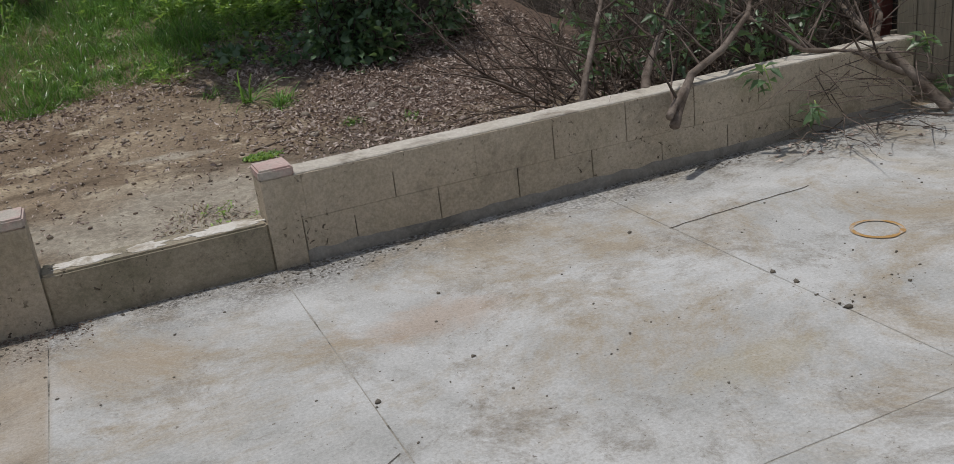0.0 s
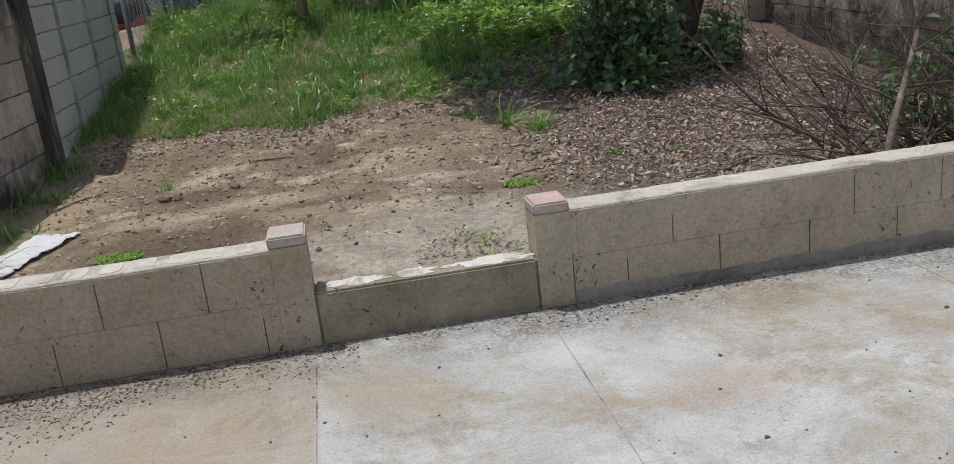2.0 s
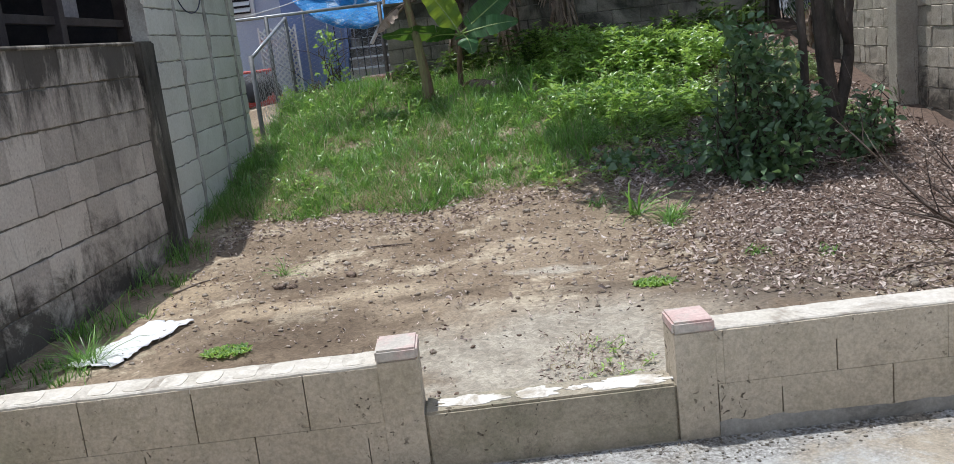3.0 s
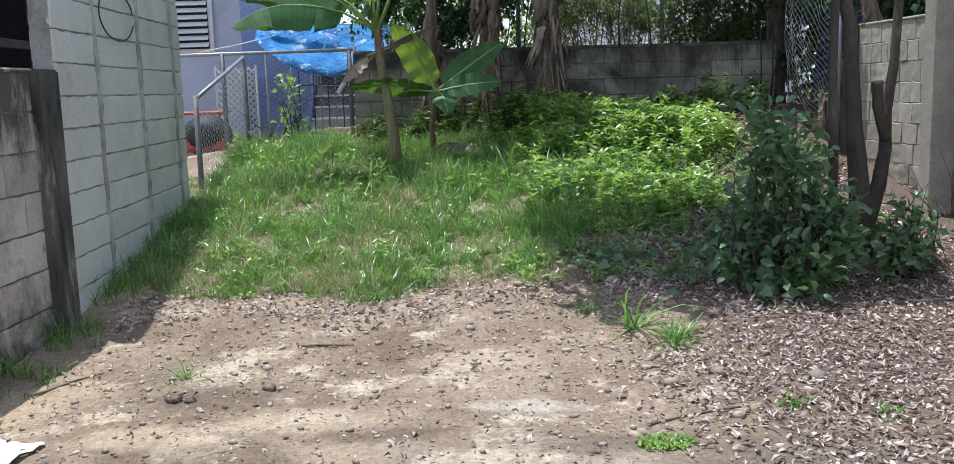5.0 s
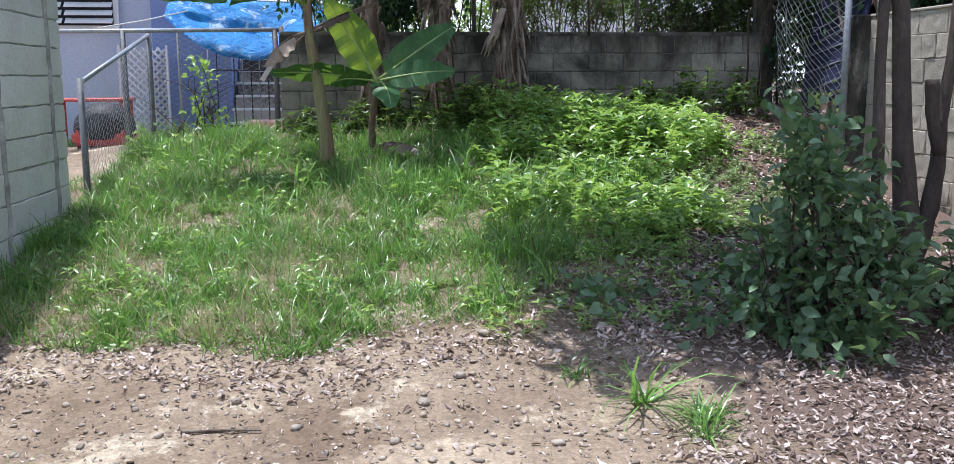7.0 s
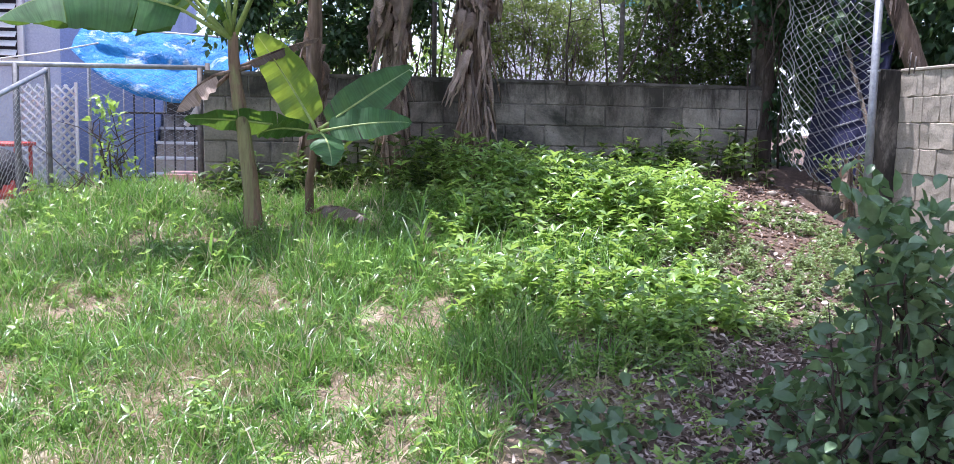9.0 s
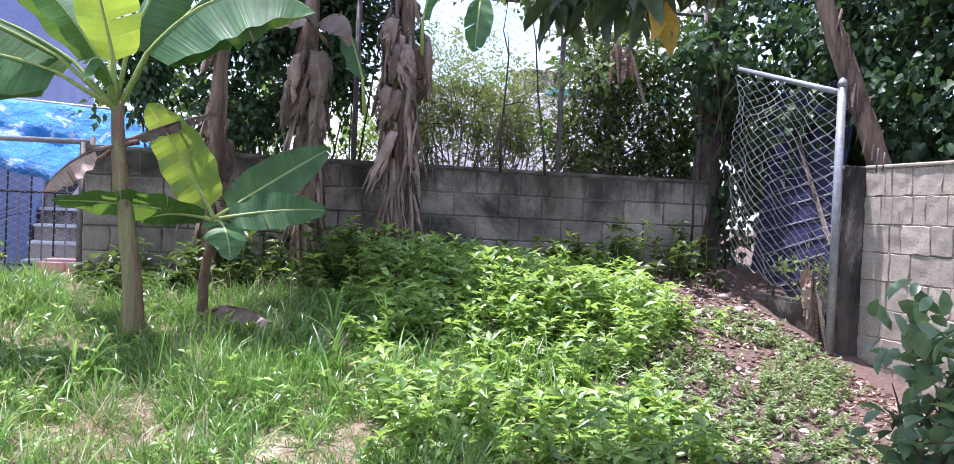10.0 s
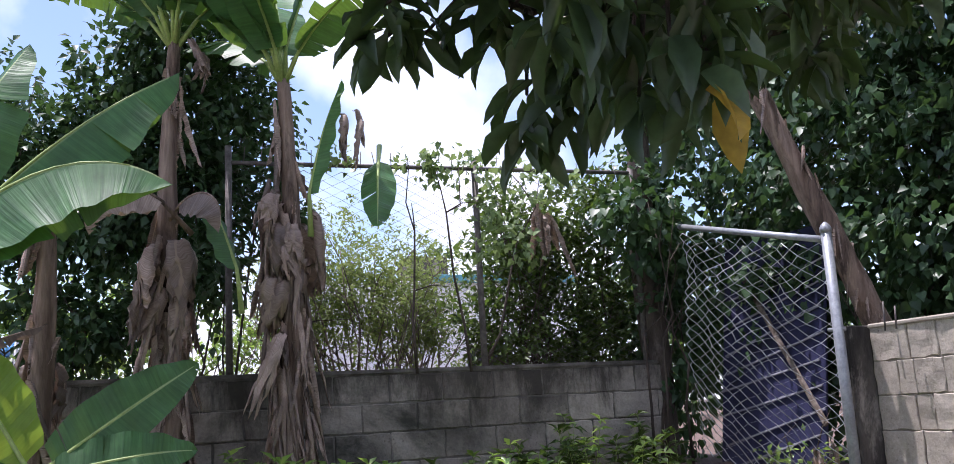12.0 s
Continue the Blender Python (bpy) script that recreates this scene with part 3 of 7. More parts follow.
# ---------------------------------------------------------------- block walls
BLOCK_MESHES = {}


def block_mesh(length, height, depth, mat, bevel, ragged=0.0):
    variant = random.randrange(5) if ragged else 0
    key = (round(length, 3), round(height, 3), round(depth, 3), mat.name, variant)
    if key not in BLOCK_MESHES:
        bm = box_bm(0, 0, 0, length, depth, height, bevel)
        if ragged:
            long_edges = [e for e in bm.edges if e.calc_length() > 0.6 * height and abs(e.verts[0].co.y - e.verts[1].co.y) < 0.01]
            bmesh.ops.subdivide_edges(bm, edges=long_edges, cuts=7, use_grid_fill=True)
            for v in bm.verts:
                q = v.co * 11 + Vector((variant * 9.7, 0, 3))
                v.co += Vector((noise.noise(q), 0.5 * noise.noise(q + Vector((0, 7, 0))), noise.noise(q + Vector((5, 0, 9))))) * ragged
        me = bpy.data.meshes.new("block")
        bm.to_mesh(me)
        bm.free()
        me.materials.append(mat)
        BLOCK_MESHES[key] = me
    return BLOCK_MESHES[key]


def block_wall(name, x, y, z, turn, length, courses, depth, mat, joint, label, gap=(0.010, 0.010), bl=0.4, bh=0.2, jitter=0.003, bevel=0.004, cap=0.0, start=0.0, shut=0.0, stack=False, fill=0.0, ragged=0.0, vary=()):
    """A wall of blocks from (x, y, z) along its own x axis, turned by degrees; joints recessed."""
    h = courses * bh
    d = 0.010
    core = new(name)
    core.matrix_basis = pose(x, y, z, 0, 0, turn)
    bm = box_bm(0.006, d, -0.25, length - 0.006, depth - d, h - 0.004 + cap, 0)
    me = bpy.data.meshes.new(name)
    bm.to_mesh(me)
    bm.free()
    me.materials.append(joint)
    bpy.data.objects.remove(core)
    core = new(name, me)
    core.matrix_basis = pose(x, y, z, 0, 0, turn)
    tagged(core, label, "wall", kind="structure")
    for c in range(-1, courses):
        a = -start - (bl / 2 if c % 2 and not stack else 0.0)
        while a < length - 0.02:
            step = random.choice(vary) if vary else bl
            a0, a1 = max(a, 0.0), min(a + step, length)
            if a1 - a0 > 0.012:
                g0 = 0.0006 if random.random() < shut else gap[0]
                ob = new("block", block_mesh(a1 - a0 - g0, bh - gap[1], depth, mat, bevel, ragged))
                ob.parent = core
                ob.location = (a0 + g0, random.uniform(-jitter, jitter), c * bh + gap[1] / 2)
                if fill and g0 > 0.001 and c >= 0 and a0 > 0.05 and random.random() < fill:
                    cut = bh * random.uniform(0.5, 0.97)
                    low_end = random.random() < 0.5
                    bm = box_bm(a0 - 0.001, 0.001, c * bh + (0.002 if low_end else cut), a0 + g0 + 0.001, depth - 0.002, c * bh + (bh - cut if low_end else bh - 0.002), 0)
                    part("joint_filling", bm, mat, core)
            a += step
    return core


# low wall between patio and yard: two runs, end pillars, sill
low_w = block_wall("wall_low_west", -3.40, 3.995, 0.0, 0, 2.905, 2, 0.16, M_LOW, M_JOINT, "low beige rendered block wall with slit joints", gap=(0.0045, 0.0012), bh=0.214, bl=0.414, jitter=0.0008, bevel=0.0010, start=0.064, shut=0.0, fill=0.3)
low_e = block_wall("wall_low_east", 0.75, 3.995, 0.0, 0, 3.67, 2, 0.16, M_LOW, M_JOINT, "low beige rendered block wall with slit joints", gap=(0.0045, 0.0012), bh=0.207, bl=0.42, jitter=0.0008, bevel=0.0010, start=0.18, shut=0.12, fill=0.6)


def wall_cap(owner, length, n_cells, top):
    """A thin rough cement capping; filled cells show as pale ovals."""
    bm = bmesh.new()
    nseg = int(length / 0.022)
    prev = None
    for i in range(nseg + 1):
        u = length * i / nseg
        e0, e1 = 0.008 * noise.noise((u * 7, 1.0, 0)) + 0.012 * max(0.0, noise.noise((u * 23, 1.0, 3)) - 0.05), 0.006 * noise.noise((u * 7, 5.0, 0))
        zt = top + 0.0015 * noise.noise((u * 5, 9.0, 0)) - 0.004 * max(0.0, noise.noise((u * 19, 2.0, 7)))
        row = [bm.verts.new(p) for p in ((u, 0.004 + e0, top - 0.03), (u, 0.004 + e0, zt - 0.005), (u, 0.010 + e0, zt), (u, 0.156 + e1, zt), (u, 0.164 + e1, zt - 0.005), (u, 0.164 + e1, top - 0.03))]
        if prev:
            for k in range(5):
                bm.faces.new((prev[k], row[k], row[k + 1], prev[k + 1]))
        else:
            bm.faces.new(row)
        prev = row
    bm.faces.new(prev[::-1])
    part("capping", bm, M_LOWTOP, owner, "pale rough cement capping")
    for i in range(n_cells):
        u = length - 0.09 - i * 0.135
        c = bmesh.new()
        bmesh.ops.create_circle(c, cap_ends=True, radius=1.0, segments=16)
        g = bmesh.ops.extrude_face_region(c, geom=c.faces[:])
        for v in c.verts:
            v.co.z = top - 0.012
        for v in (e for e in g["geom"] if isinstance(e, bmesh.types.BMVert)):
            v.co.z = top + 0.0014
        for v in c.verts:
            sx, sy = (math.copysign(abs(q) ** 0.45, q) for q in v.co.xy)
            v.co = (u + sx * 0.044 * (1 + 0.16 * noise.noise((sx * 3, u * 9, sy))), 0.08 + sy * 0.060 * (1 + 0.14 * noise.noise((sx * 2, u * 5, 3))), v.co.z)
        bmesh.ops.recalc_face_normals(c, faces=c.faces[:])
        part("filled_cell", c, M_CELL, owner)


for hx, hz, hr in ((-1.66, 0.12, 0.040), (-2.18, 0.085, 0.033)):
    hb = bmesh.new()
    rim = [hb.verts.new((hx + 3.40 + hr * (1 + 0.5 * noise.noise((math.cos(k) * 2, math.sin(k) * 2, hx))) * math.cos(k * 0.349), -0.003, hz + 1.1 * hr * (1 + 0.5 * noise.noise((k * 0.8, hx, 3))) * math.sin(k * 0.349))) for k in range(18)]
    hb.faces.new(rim[::-1])
    bmesh.ops.recalc_face_normals(hb, faces=hb.faces[:])
    g = bmesh.ops.extrude_face_region(hb, geom=hb.faces[:])
    for v in (e for e in g["geom"] if isinstance(e, bmesh.types.BMVert)):
        v.co.y += 0.012
    bmesh.ops.recalc_face_normals(hb, faces=hb.faces[:])
    part("tar_spot", hb, M_JOINT, low_w, "dark chipped spot")
wall_cap(low_w, 2.905, 19, 0.440)
wall_cap(low_e, 3.67, 0, 0.424)


def foot_fillet(owner, length, height):
    """A smear of grey cement along a wall's foot, with a ragged upper edge."""
    bm = bmesh.new()
    n, prev = int(length / 0.03), None
    for i in range(n + 1):
        u = length * i / n
        top = height * (1 + 0.30 * noise.noise((u * 2.3, 3, 0)) + 0.28 * noise.noise((u * 11, 1, 0)))
        row = [bm.verts.new(p) for p in ((u, -0.007, -0.01), (u, -0.0065, top * 0.6), (u, 0.001, top))]
        if prev:
            for k in range(2):
                bm.faces.new((prev[k], row[k], row[k + 1], prev[k + 1]))
        prev = row
    part("cement_smear", bm, M_SMEAR, owner, "grey cement smear along the foot", True)


foot_fillet(low_e, 3.66, 0.058)


def pillar(name, x0, x1, top):
    p = thing(name, x0, 3.992, 0, "beige rendered gate pillar with faded pink top", "pillar", "pillars at the yard opening")
    p["kind"] = "structure"
    part("shaft", box_bm(0, 0, -0.1, x1 - x0, 0.18, top - 0.047, 0.0015), M_LOW, p)
    part("top", box_bm(-0.003, -0.003, top - 0.048, x1 - x0 + 0.003, 0.183, top, 0.008, 2), M_PINK, p, "faded pink painted top")


pillar("pillar_west", -0.495, -0.345, 0.490)
pillar("pillar_east", 0.60, 0.75, 0.464)
sill = tagged(new("sill", None), "rough cement threshold with flaked white paint", "threshold", kind="structure")
sill.matrix_basis = pose(-0.345, 3.999, 0)
part("kerb", box_bm(0, 0, -0.1, 0.945, 0.16, 0.226, 0.010, 2), M_KERB, sill)
sb = bmesh.new()
for uc, ur, wr in ((0.17, 0.13, 0.05), (0.42, 0.09, 0.055), (0.76, 0.16, 0.055), (0.58, 0.04, 0.02)):
    lo_, hi_ = [], []
    for k in range(40):
        a_ = 2 * math.pi * k / 40
        g_ = 1 + 0.45 * noise.noise((math.cos(a_) * 2.2 + uc * 9, math.sin(a_) * 2.2, 0)) + 0.2 * noise.noise((k * 0.9, uc * 5, 2))
        x_, y_ = uc + ur * g_ * math.cos(a_), min(0.15, max(0.008, 0.075 + wr * g_ * math.sin(a_)))
        lo_.append(sb.verts.new((x_, y_, 0.222)))
        hi_.append(sb.verts.new((x_, y_, 0.2285)))
    sb.faces.new(hi_)
    for k in range(40):
        sb.faces.new((lo_[k], lo_[(k + 1) % 40], hi_[(k + 1) % 40], hi_[k]))
part("paint_patch", sb, M_SILLPAINT, sill, "flaked white paint")

# west side: rough block wall, mouldy pier, taller limewashed wall
turn_w = math.degrees(math.atan2(8.45 - 3.3, -2.53 + 2.97))
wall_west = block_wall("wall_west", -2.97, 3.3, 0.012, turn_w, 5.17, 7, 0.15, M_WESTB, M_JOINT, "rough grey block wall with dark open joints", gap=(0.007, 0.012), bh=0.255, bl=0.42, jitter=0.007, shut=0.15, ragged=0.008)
bm = box_bm(0, -0.012, 1.772, 5.16, 0.162, 1.80, 0.010)
part("coping", bm, M_MOULD, wall_west, "mould-stained cement coping")
pier = tagged(new("pier", None), "cement pier black with mould between two walls", "pier", kind="structure")
pier.matrix_basis = pose(-2.68, 8.31, 0)
part("shaft", box_bm(0, 0, -0.2, 0.19, 0.36, 1.81, 0.014, 2), M_MOULD, pier)
wall_white = block_wall("wall_limewashed", -2.52, 8.68, 0.06, 90, 3.35, 13, 0.15, M_WHITEB, M_WHITEJ, "tall limewashed block wall with dripped mortar columns", gap=(0.009, 0.012), bl=1.1, bh=0.225, jitter=0.005, start=0.29, stack=True, ragged=0.012)
for u in (0.81, 1.91, 3.01):
    mv, mf = tube([(u + 0.022 * noise.noise((u, k * 0.9, 0)), -0.004, k * 0.1) for k in range(0, 28)], [0.023 + 0.016 * noise.noise((u * 3, k * 1.3, 4)) for k in range(0, 28)], 7)
    np_mesh("mortar_column", mv, mf, M_WHITEJ, wall_white, True)

# east side: tan block wall with a pier, lower run behind
wall_e = block_wall("wall_east", 4.50, 12.15, 0.35, -90, 1.70, 9, 0.15, M_EASTB, M_EASTM, "tan block wall with rough mortar top", gap=(0.007, 0.007), bl=0.2, jitter=0.006, ragged=0.012, vary=(0.12, 0.2, 0.2, 0.28, 0.4))
wall_e.matrix_basis = pose(4.65, 12.15, 0.35, 0, 0, -90)
pe = tagged(new("pier_east", None), "tan cement pier in a block wall", "pier", kind="structure")
pe.matrix_basis = pose(4.44, 10.25, 0)
part("shaft", box_bm(0, 0, -0.2, 0.24, 0.20, 2.55, 0.010), M_EASTJ, pe)
block_wall("wall_east_front", 4.65, 10.25, 0.15, -90, 6.1, 12, 0.15, M_EASTB, M_EASTM, "tan block wall beside the yard", gap=(0.007, 0.007), jitter=0.006, ragged=0.012, vary=(0.2, 0.28, 0.4, 0.4))
pe2 = tagged(new("pier_gate", None), "weathered cement end pier beside the gate", "pier", kind="structure")
pe2.matrix_basis = pose(4.485, 12.15, 0)
part("shaft", box_bm(0, 0, 0.2, 0.2, 0.09, 2.17, 0.010), M_MOULD, pe2)
part("coping", box_bm(0, -0.008, 1.797, 1.69, 0.158, 1.825, 0.008), M_EASTJ, wall_e, "rough mortar coping")

# back wall
wall_back = block_wall("wall_back", -0.92, 14.22, 0.68, 0, 5.45, 7, 0.15, M_BACKB, M_BACKJ, "dark weathered block wall at the end of the yard", gap=(0.007, 0.007), jitter=0.006, bevel=0.008, ragged=0.010)
part("coping", box_bm(0, -0.006, 1.395, 5.44, 0.156, 1.435, 0.014, 2), M_BACKJ, wall_back, "blackened cement coping")

# ---------------------------------------------------------------- chain link and pipes
def chain_link(name, w, h, mat, parent, cell=0.06, r=0.0017, sag=0.0, slope=0.0, bend=0.0):
    """Woven diamonds in the local x-z plane: zigzag wires, each bent over its neighbours."""
    parts = []
    cols = int(w / cell)
    for i in range(cols + 1):
        pts = []
        rows = int(h / (cell / 2))
        for k in range(rows + 1):
            x = i * cell + (cell / 2 if (k + i) % 2 else -cell / 2) * 1.03
            x = min(max(x, 0.0), w)
            z = k * cell / 2
            dx = bend * (noise.noise((x * 2.1, z * 2.3, 4)) + 0.35 * noise.noise((x * 9, z * 9, 8)))
            dz = bend * (noise.noise((x * 2.1, z * 2.3, 14)) + 0.35 * noise.noise((x * 9, z * 9, 18)))
            y = (0.004 if k % 2 else -0.004) + sag * math.sin(3.1 * x / w) * math.sin(3.1 * z / h) + (0.01 + bend) * noise.noise((x * 3, z * 3, 0))
            pts.append((x + dx, y, z + slope * x + dz))
        parts.append(tube(pts, r, 4, False))
    v, f = merged(parts)
    return np_mesh(name, v, f, mat, parent)


def pipe(name, a, b, r, mat, parent, n=10):
    v, f = tube([a, tuple((np.array(a) + np.array(b)) / 2), b], r, n)
    return np_mesh(name, v, f, mat, parent, True)


def gz1(x, y):
    return float(ground_z(x, y))


# loose gate panel beside the east wall
gate = thing("mesh_gate", 4.43, 12.16, 0.0, "galvanised chain-link gate panel standing ajar by a pier", "gate", rz=89.0)
pipe("post", (0, 0, 0.80), (0, 0, 2.74), 0.032, M_GALV, gate)
pipe("top_rail", (0.0, 0, 2.69), (1.52, 0, 3.08), 0.022, M_GALV, gate)
capv, capf = tube([(0, 0, 2.735), (0, 0, 2.76), (0, 0, 2.785), (0, 0, 2.80)], [0.036, 0.036, 0.024, 0.006], 10)
np_mesh("post_cap", capv, capf, M_GALV, gate, True)
mesh1 = chain_link("mesh", 1.50, 1.62, M_WIRE, gate, 0.078, 0.0034, 0.09, 0.24, 0.045)
mesh1.location = (0.02, 0.0, 1.06)
pipe("hinge_strap", (-0.04, -0.02, 2.15), (0.05, 0.03, 2.15), 0.012, M_GALV, gate, 8)

# fence on top of the back wall
bf = thing("chain_link_fence", 1.2, 14.29, 2.08, "rusted chain-link fence on top of a block wall", "fence")
for x in (0.0, 1.85, 3.25):
    pipe("post", (x, 0, -0.3), (x, 0, 1.62), 0.024, M_DARKWIRE, bf)
pipe("top_rail", (0, 0, 1.50), (3.25, 0, 1.58), 0.016, M_DARKWIRE, bf)
chain_link("mesh", 3.2, 1.5, M_DARKWIRE, bf, 0.07, 0.0022, 0.02)
for k in range(26):
    x = 0.1 + k * 0.12
    pipe("barb", (x, -0.01, 1.49), (x + random.uniform(-0.03, 0.03), random.uniform(-0.03, 0.03), 1.60 + random.uniform(0, 0.05)), 0.003, M_DARKWIRE, bf, 4)

# fence along the neighbour's yard
nf = thing("chain_link_fence", -2.47, 12.35, 0.0, "galvanised chain-link fence with a sloping top rail", "fence", rz=87.6)
pipe("post", (0.0, 0, 0.1), (0.0, 0, 1.62), 0.030, M_POST, nf)
pipe("post", (2.35, 0, 0.3), (2.35, 0, 2.12), 0.030, M_POST, nf)
pipe("top_rail", (0, 0, 1.58), (2.35, 0, 2.10), 0.022, M_GALV, nf)
m2 = chain_link("mesh", 2.3, 1.22, M_WIRE, nf, 0.06, 0.0024, 0.03, 0.22)
m2.location = (0.02, 0, 0.36)
nf2 = thing("chain_link_fence", -3.9, 14.72, 0.0, "galvanised chain-link fence with a straight top pipe", "fence")
for x in (0.0, 1.25, 2.90):
    pipe("post", (x, 0, 0.3), (x, 0, 2.16), 0.030, M_DARKWIRE if x > 2 else M_POST, nf2)
pipe("top_rail", (-0.6, 0, 2.13), (2.95, 0, 2.16), 0.024, M_GALV, nf2)
m3 = chain_link("mesh", 2.85, 1.30, M_WIRE, nf2, 0.06, 0.0024, 0.02)
m3.location = (0.02, 0, 0.80)
pipe("gate_post", (2.98, -0.08, 0.5), (2.98, -0.08, 2.2), 0.022, M_DARKWIRE, nf2)


# ---------------------------------------------------------------- bananas
def banana_blade(length, width, rise, droop, fold, tears, seed, curl=0.0, segs=22):
    """A blade along +x from the origin: a rising, drooping midrib, two sides folded up or down, torn into straps."""
    rnd = random.Random(seed)
    v, uv, f = [], [], []
    spine = []
    ang = rise
    p = Vector((0, 0, 0))
    step = length / segs
    for i in range(segs + 1):
        spine.append((p.copy(), ang))
        p = p + Vector((math.cos(ang), 0, math.sin(ang))) * step
        ang -= droop / segs * (0.4 + 1.2 * i / segs)
    for side in (-1, 1):
        drop = fold + rnd.uniform(-0.1, 0.1)
        gap_at = 0
        extra = 0.0
        for i in range(segs):
            torn = rnd.random() < tears
            if torn or i == 0:
                extra = rnd.uniform(-0.35, 0.25) * (1.0 if tears > 0.05 else 0.35)
                gap_at = i
            base = len(v)
            for j, k in ((0, i), (1, i + 1)):
                t = k / segs
                w = width * (math.sin(math.pi * min(1.0, 0.06 + t * 0.94) ** 0.72) ** 0.62) * 0.5
                if t > 0.985:
                    w *= 0.3
                pt, a = spine[k]
                nrm = Vector((-math.sin(a), 0, math.cos(a)))
                pinch = 0.012 if (torn and j == 0) else 0.0
                for s in (0.0, 0.4, 0.75, 1.0):
                    th = drop + extra * s + curl * s * s
                    wave = 0.012 * math.sin(9 * t * 3 + side) * s
                    off = Vector((0, side, 0)) * (w * s * math.cos(th)) + nrm * (w * s * math.sin(th) + wave)
                    fwd = Vector((math.cos(a), 0, math.sin(a))) * (w * s * 0.18 + pinch * s)
                    v.append(pt + off + fwd)
                    uv.append((side * s, t))
            for s in range(3):
                q = (base + s, base + s + 1, base + 4 + s + 1, base + 4 + s)
                f.append(q if side > 0 else q[::-1])
    return np.array([tuple(a) for a in v]), np.array(f), np.array(uv), spine


def stalk_of(spine, length, r=0.014, back=0.28, keep=0.86):
    """The midrib under the blade and the stalk behind it."""
    n = len(spine)
    a0 = spine[0][1]
    pts = [spine[0][0] - Vector((math.cos(a0 + 0.25), 0, math.sin(a0 + 0.25))) * back]
    pts += [spine[i][0] + Vector((0, 0, -0.004)) for i in range(0, int(n * keep), 2)]
    rr = [r * 1.5] + [r * (1 - 0.85 * i / len(pts)) for i in range(1, len(pts))]
    return tube(pts, rr, 6)


def banana_leaf(parent, at, az, length, width, rise, droop, fold=0.25, tears=0.12, mat=None, seed=0, twist=0.0, curl=0.0, stalk=True, back=0.28, label=""):
    """A leaf as a part with its stalk as a sub-part; az in degrees, from +x counter-clockwise."""
    v, f, uv, spine = banana_blade(length, width, 0.0, droop, fold, tears, seed, curl)
    ob = np_mesh("leaf", v, f, mat or M_BAN, parent, True, uv)
    ob.matrix_basis = pose(*at, 0, 0, az) @ pose(0, 0, 0, 0, -math.degrees(rise), 0) @ pose(0, 0, 0, twist, 0, 0)
    tagged(ob, label)
    if stalk:
        sv, sf = stalk_of(spine, length, back=back)
        np_mesh("stalk", sv, sf, M_STEMG if mat in (None, M_BAN, M_BANY) else M_STEMD, ob, True)
    return ob


def rough_trunk(name, pts, radii, mat, parent, seed=0, n=12, amp=0.10):
    """A tapered trunk with sheath ridges."""
    fine, rad = [], []
    for i in range(len(pts) - 1):
        for k in range(6):
            t = k / 6
            fine.append(Vector(pts[i]).lerp(Vector(pts[i + 1]), t))
            rad.append(radii[i] * (1 - t) + radii[i + 1] * t)
    fine.append(Vector(pts[-1]))
    rad.append(radii[-1])
    v, f = tube(fine, rad, n)
    for i in range(len(fine)):
        for k in range(n):
            d = Vector(v[i * n + k]) - fine[i]
            s = 1 + amp * noise.noise((k * 1.7 + seed, i * 0.35, seed)) + amp * 0.6 * noise.noise((k * 4.1, i * 1.3, seed + 3))
            v[i * n + k] = fine[i] + d * s
    return np_mesh(name, v, f, mat, parent, True)


# tall banana plant
ban = thing("banana_plant", -0.40, 12.8, gz1(-0.40, 12.8), "tall banana plant with broad torn leaves in the grass", "plant", "living banana plants")
rough_trunk("stem", [(0.02, 0, -0.05), (0.0, 0, 0.3), (-0.06, 0.0, 0.8), (-0.12, 0, 1.2), (-0.14, 0, 1.54)], [0.084, 0.066, 0.054, 0.046, 0.040], M_STEM, ban, 3, 12, 0.16)
hub = (-0.14, 0.0, 1.50)


def from_hub(az, back, rise, h=hub):
    a = math.radians(az)
    return (h[0] + math.cos(a) * back * math.cos(rise), h[1] + math.sin(a) * back * math.cos(rise), h[2] + back * math.sin(rise))


LEAVES = [  # az, stalk, rise, droop, length, width, fold, twist, tears, kind
    (-8, 0.40, 0.92, 1.75, 1.28, 0.70, -1.32, -4, 0.08, 0), (2, 0.42, 0.90, 0.45, 1.52, 0.66, -1.25, 6, 0.05, 0),
    (22, 0.40, 1.22, 0.30, 1.30, 0.52, -0.6, 25, 0.06, 0),
    (186, 0.45, 0.48, 1.15, 1.60, 0.62, -1.15, 12, 0.10, 0), (200, 0.42, 0.25, 1.1, 1.30, 0.60, -1.05, 8, 0.12, 0),
    (172, 0.40, 0.58, 1.3, 1.40, 0.50, -1.10, 10, 0.10, 0), (236, 0.30, 1.22, 0.45, 1.10, 0.50, 0.12, 0, 0.04, 1),
    (120, 0.34, 0.95, 1.2, 1.35, 0.48, -0.9, 20, 0.14, 0), (262, 0.20, 0.55, 1.9, 0.72, 0.18, -0.9, 0, 0.06, 0),
    (205, 0.34, 0.95, 0.9, 1.10, 0.40, -0.9, 0, 0.10, 0),
]
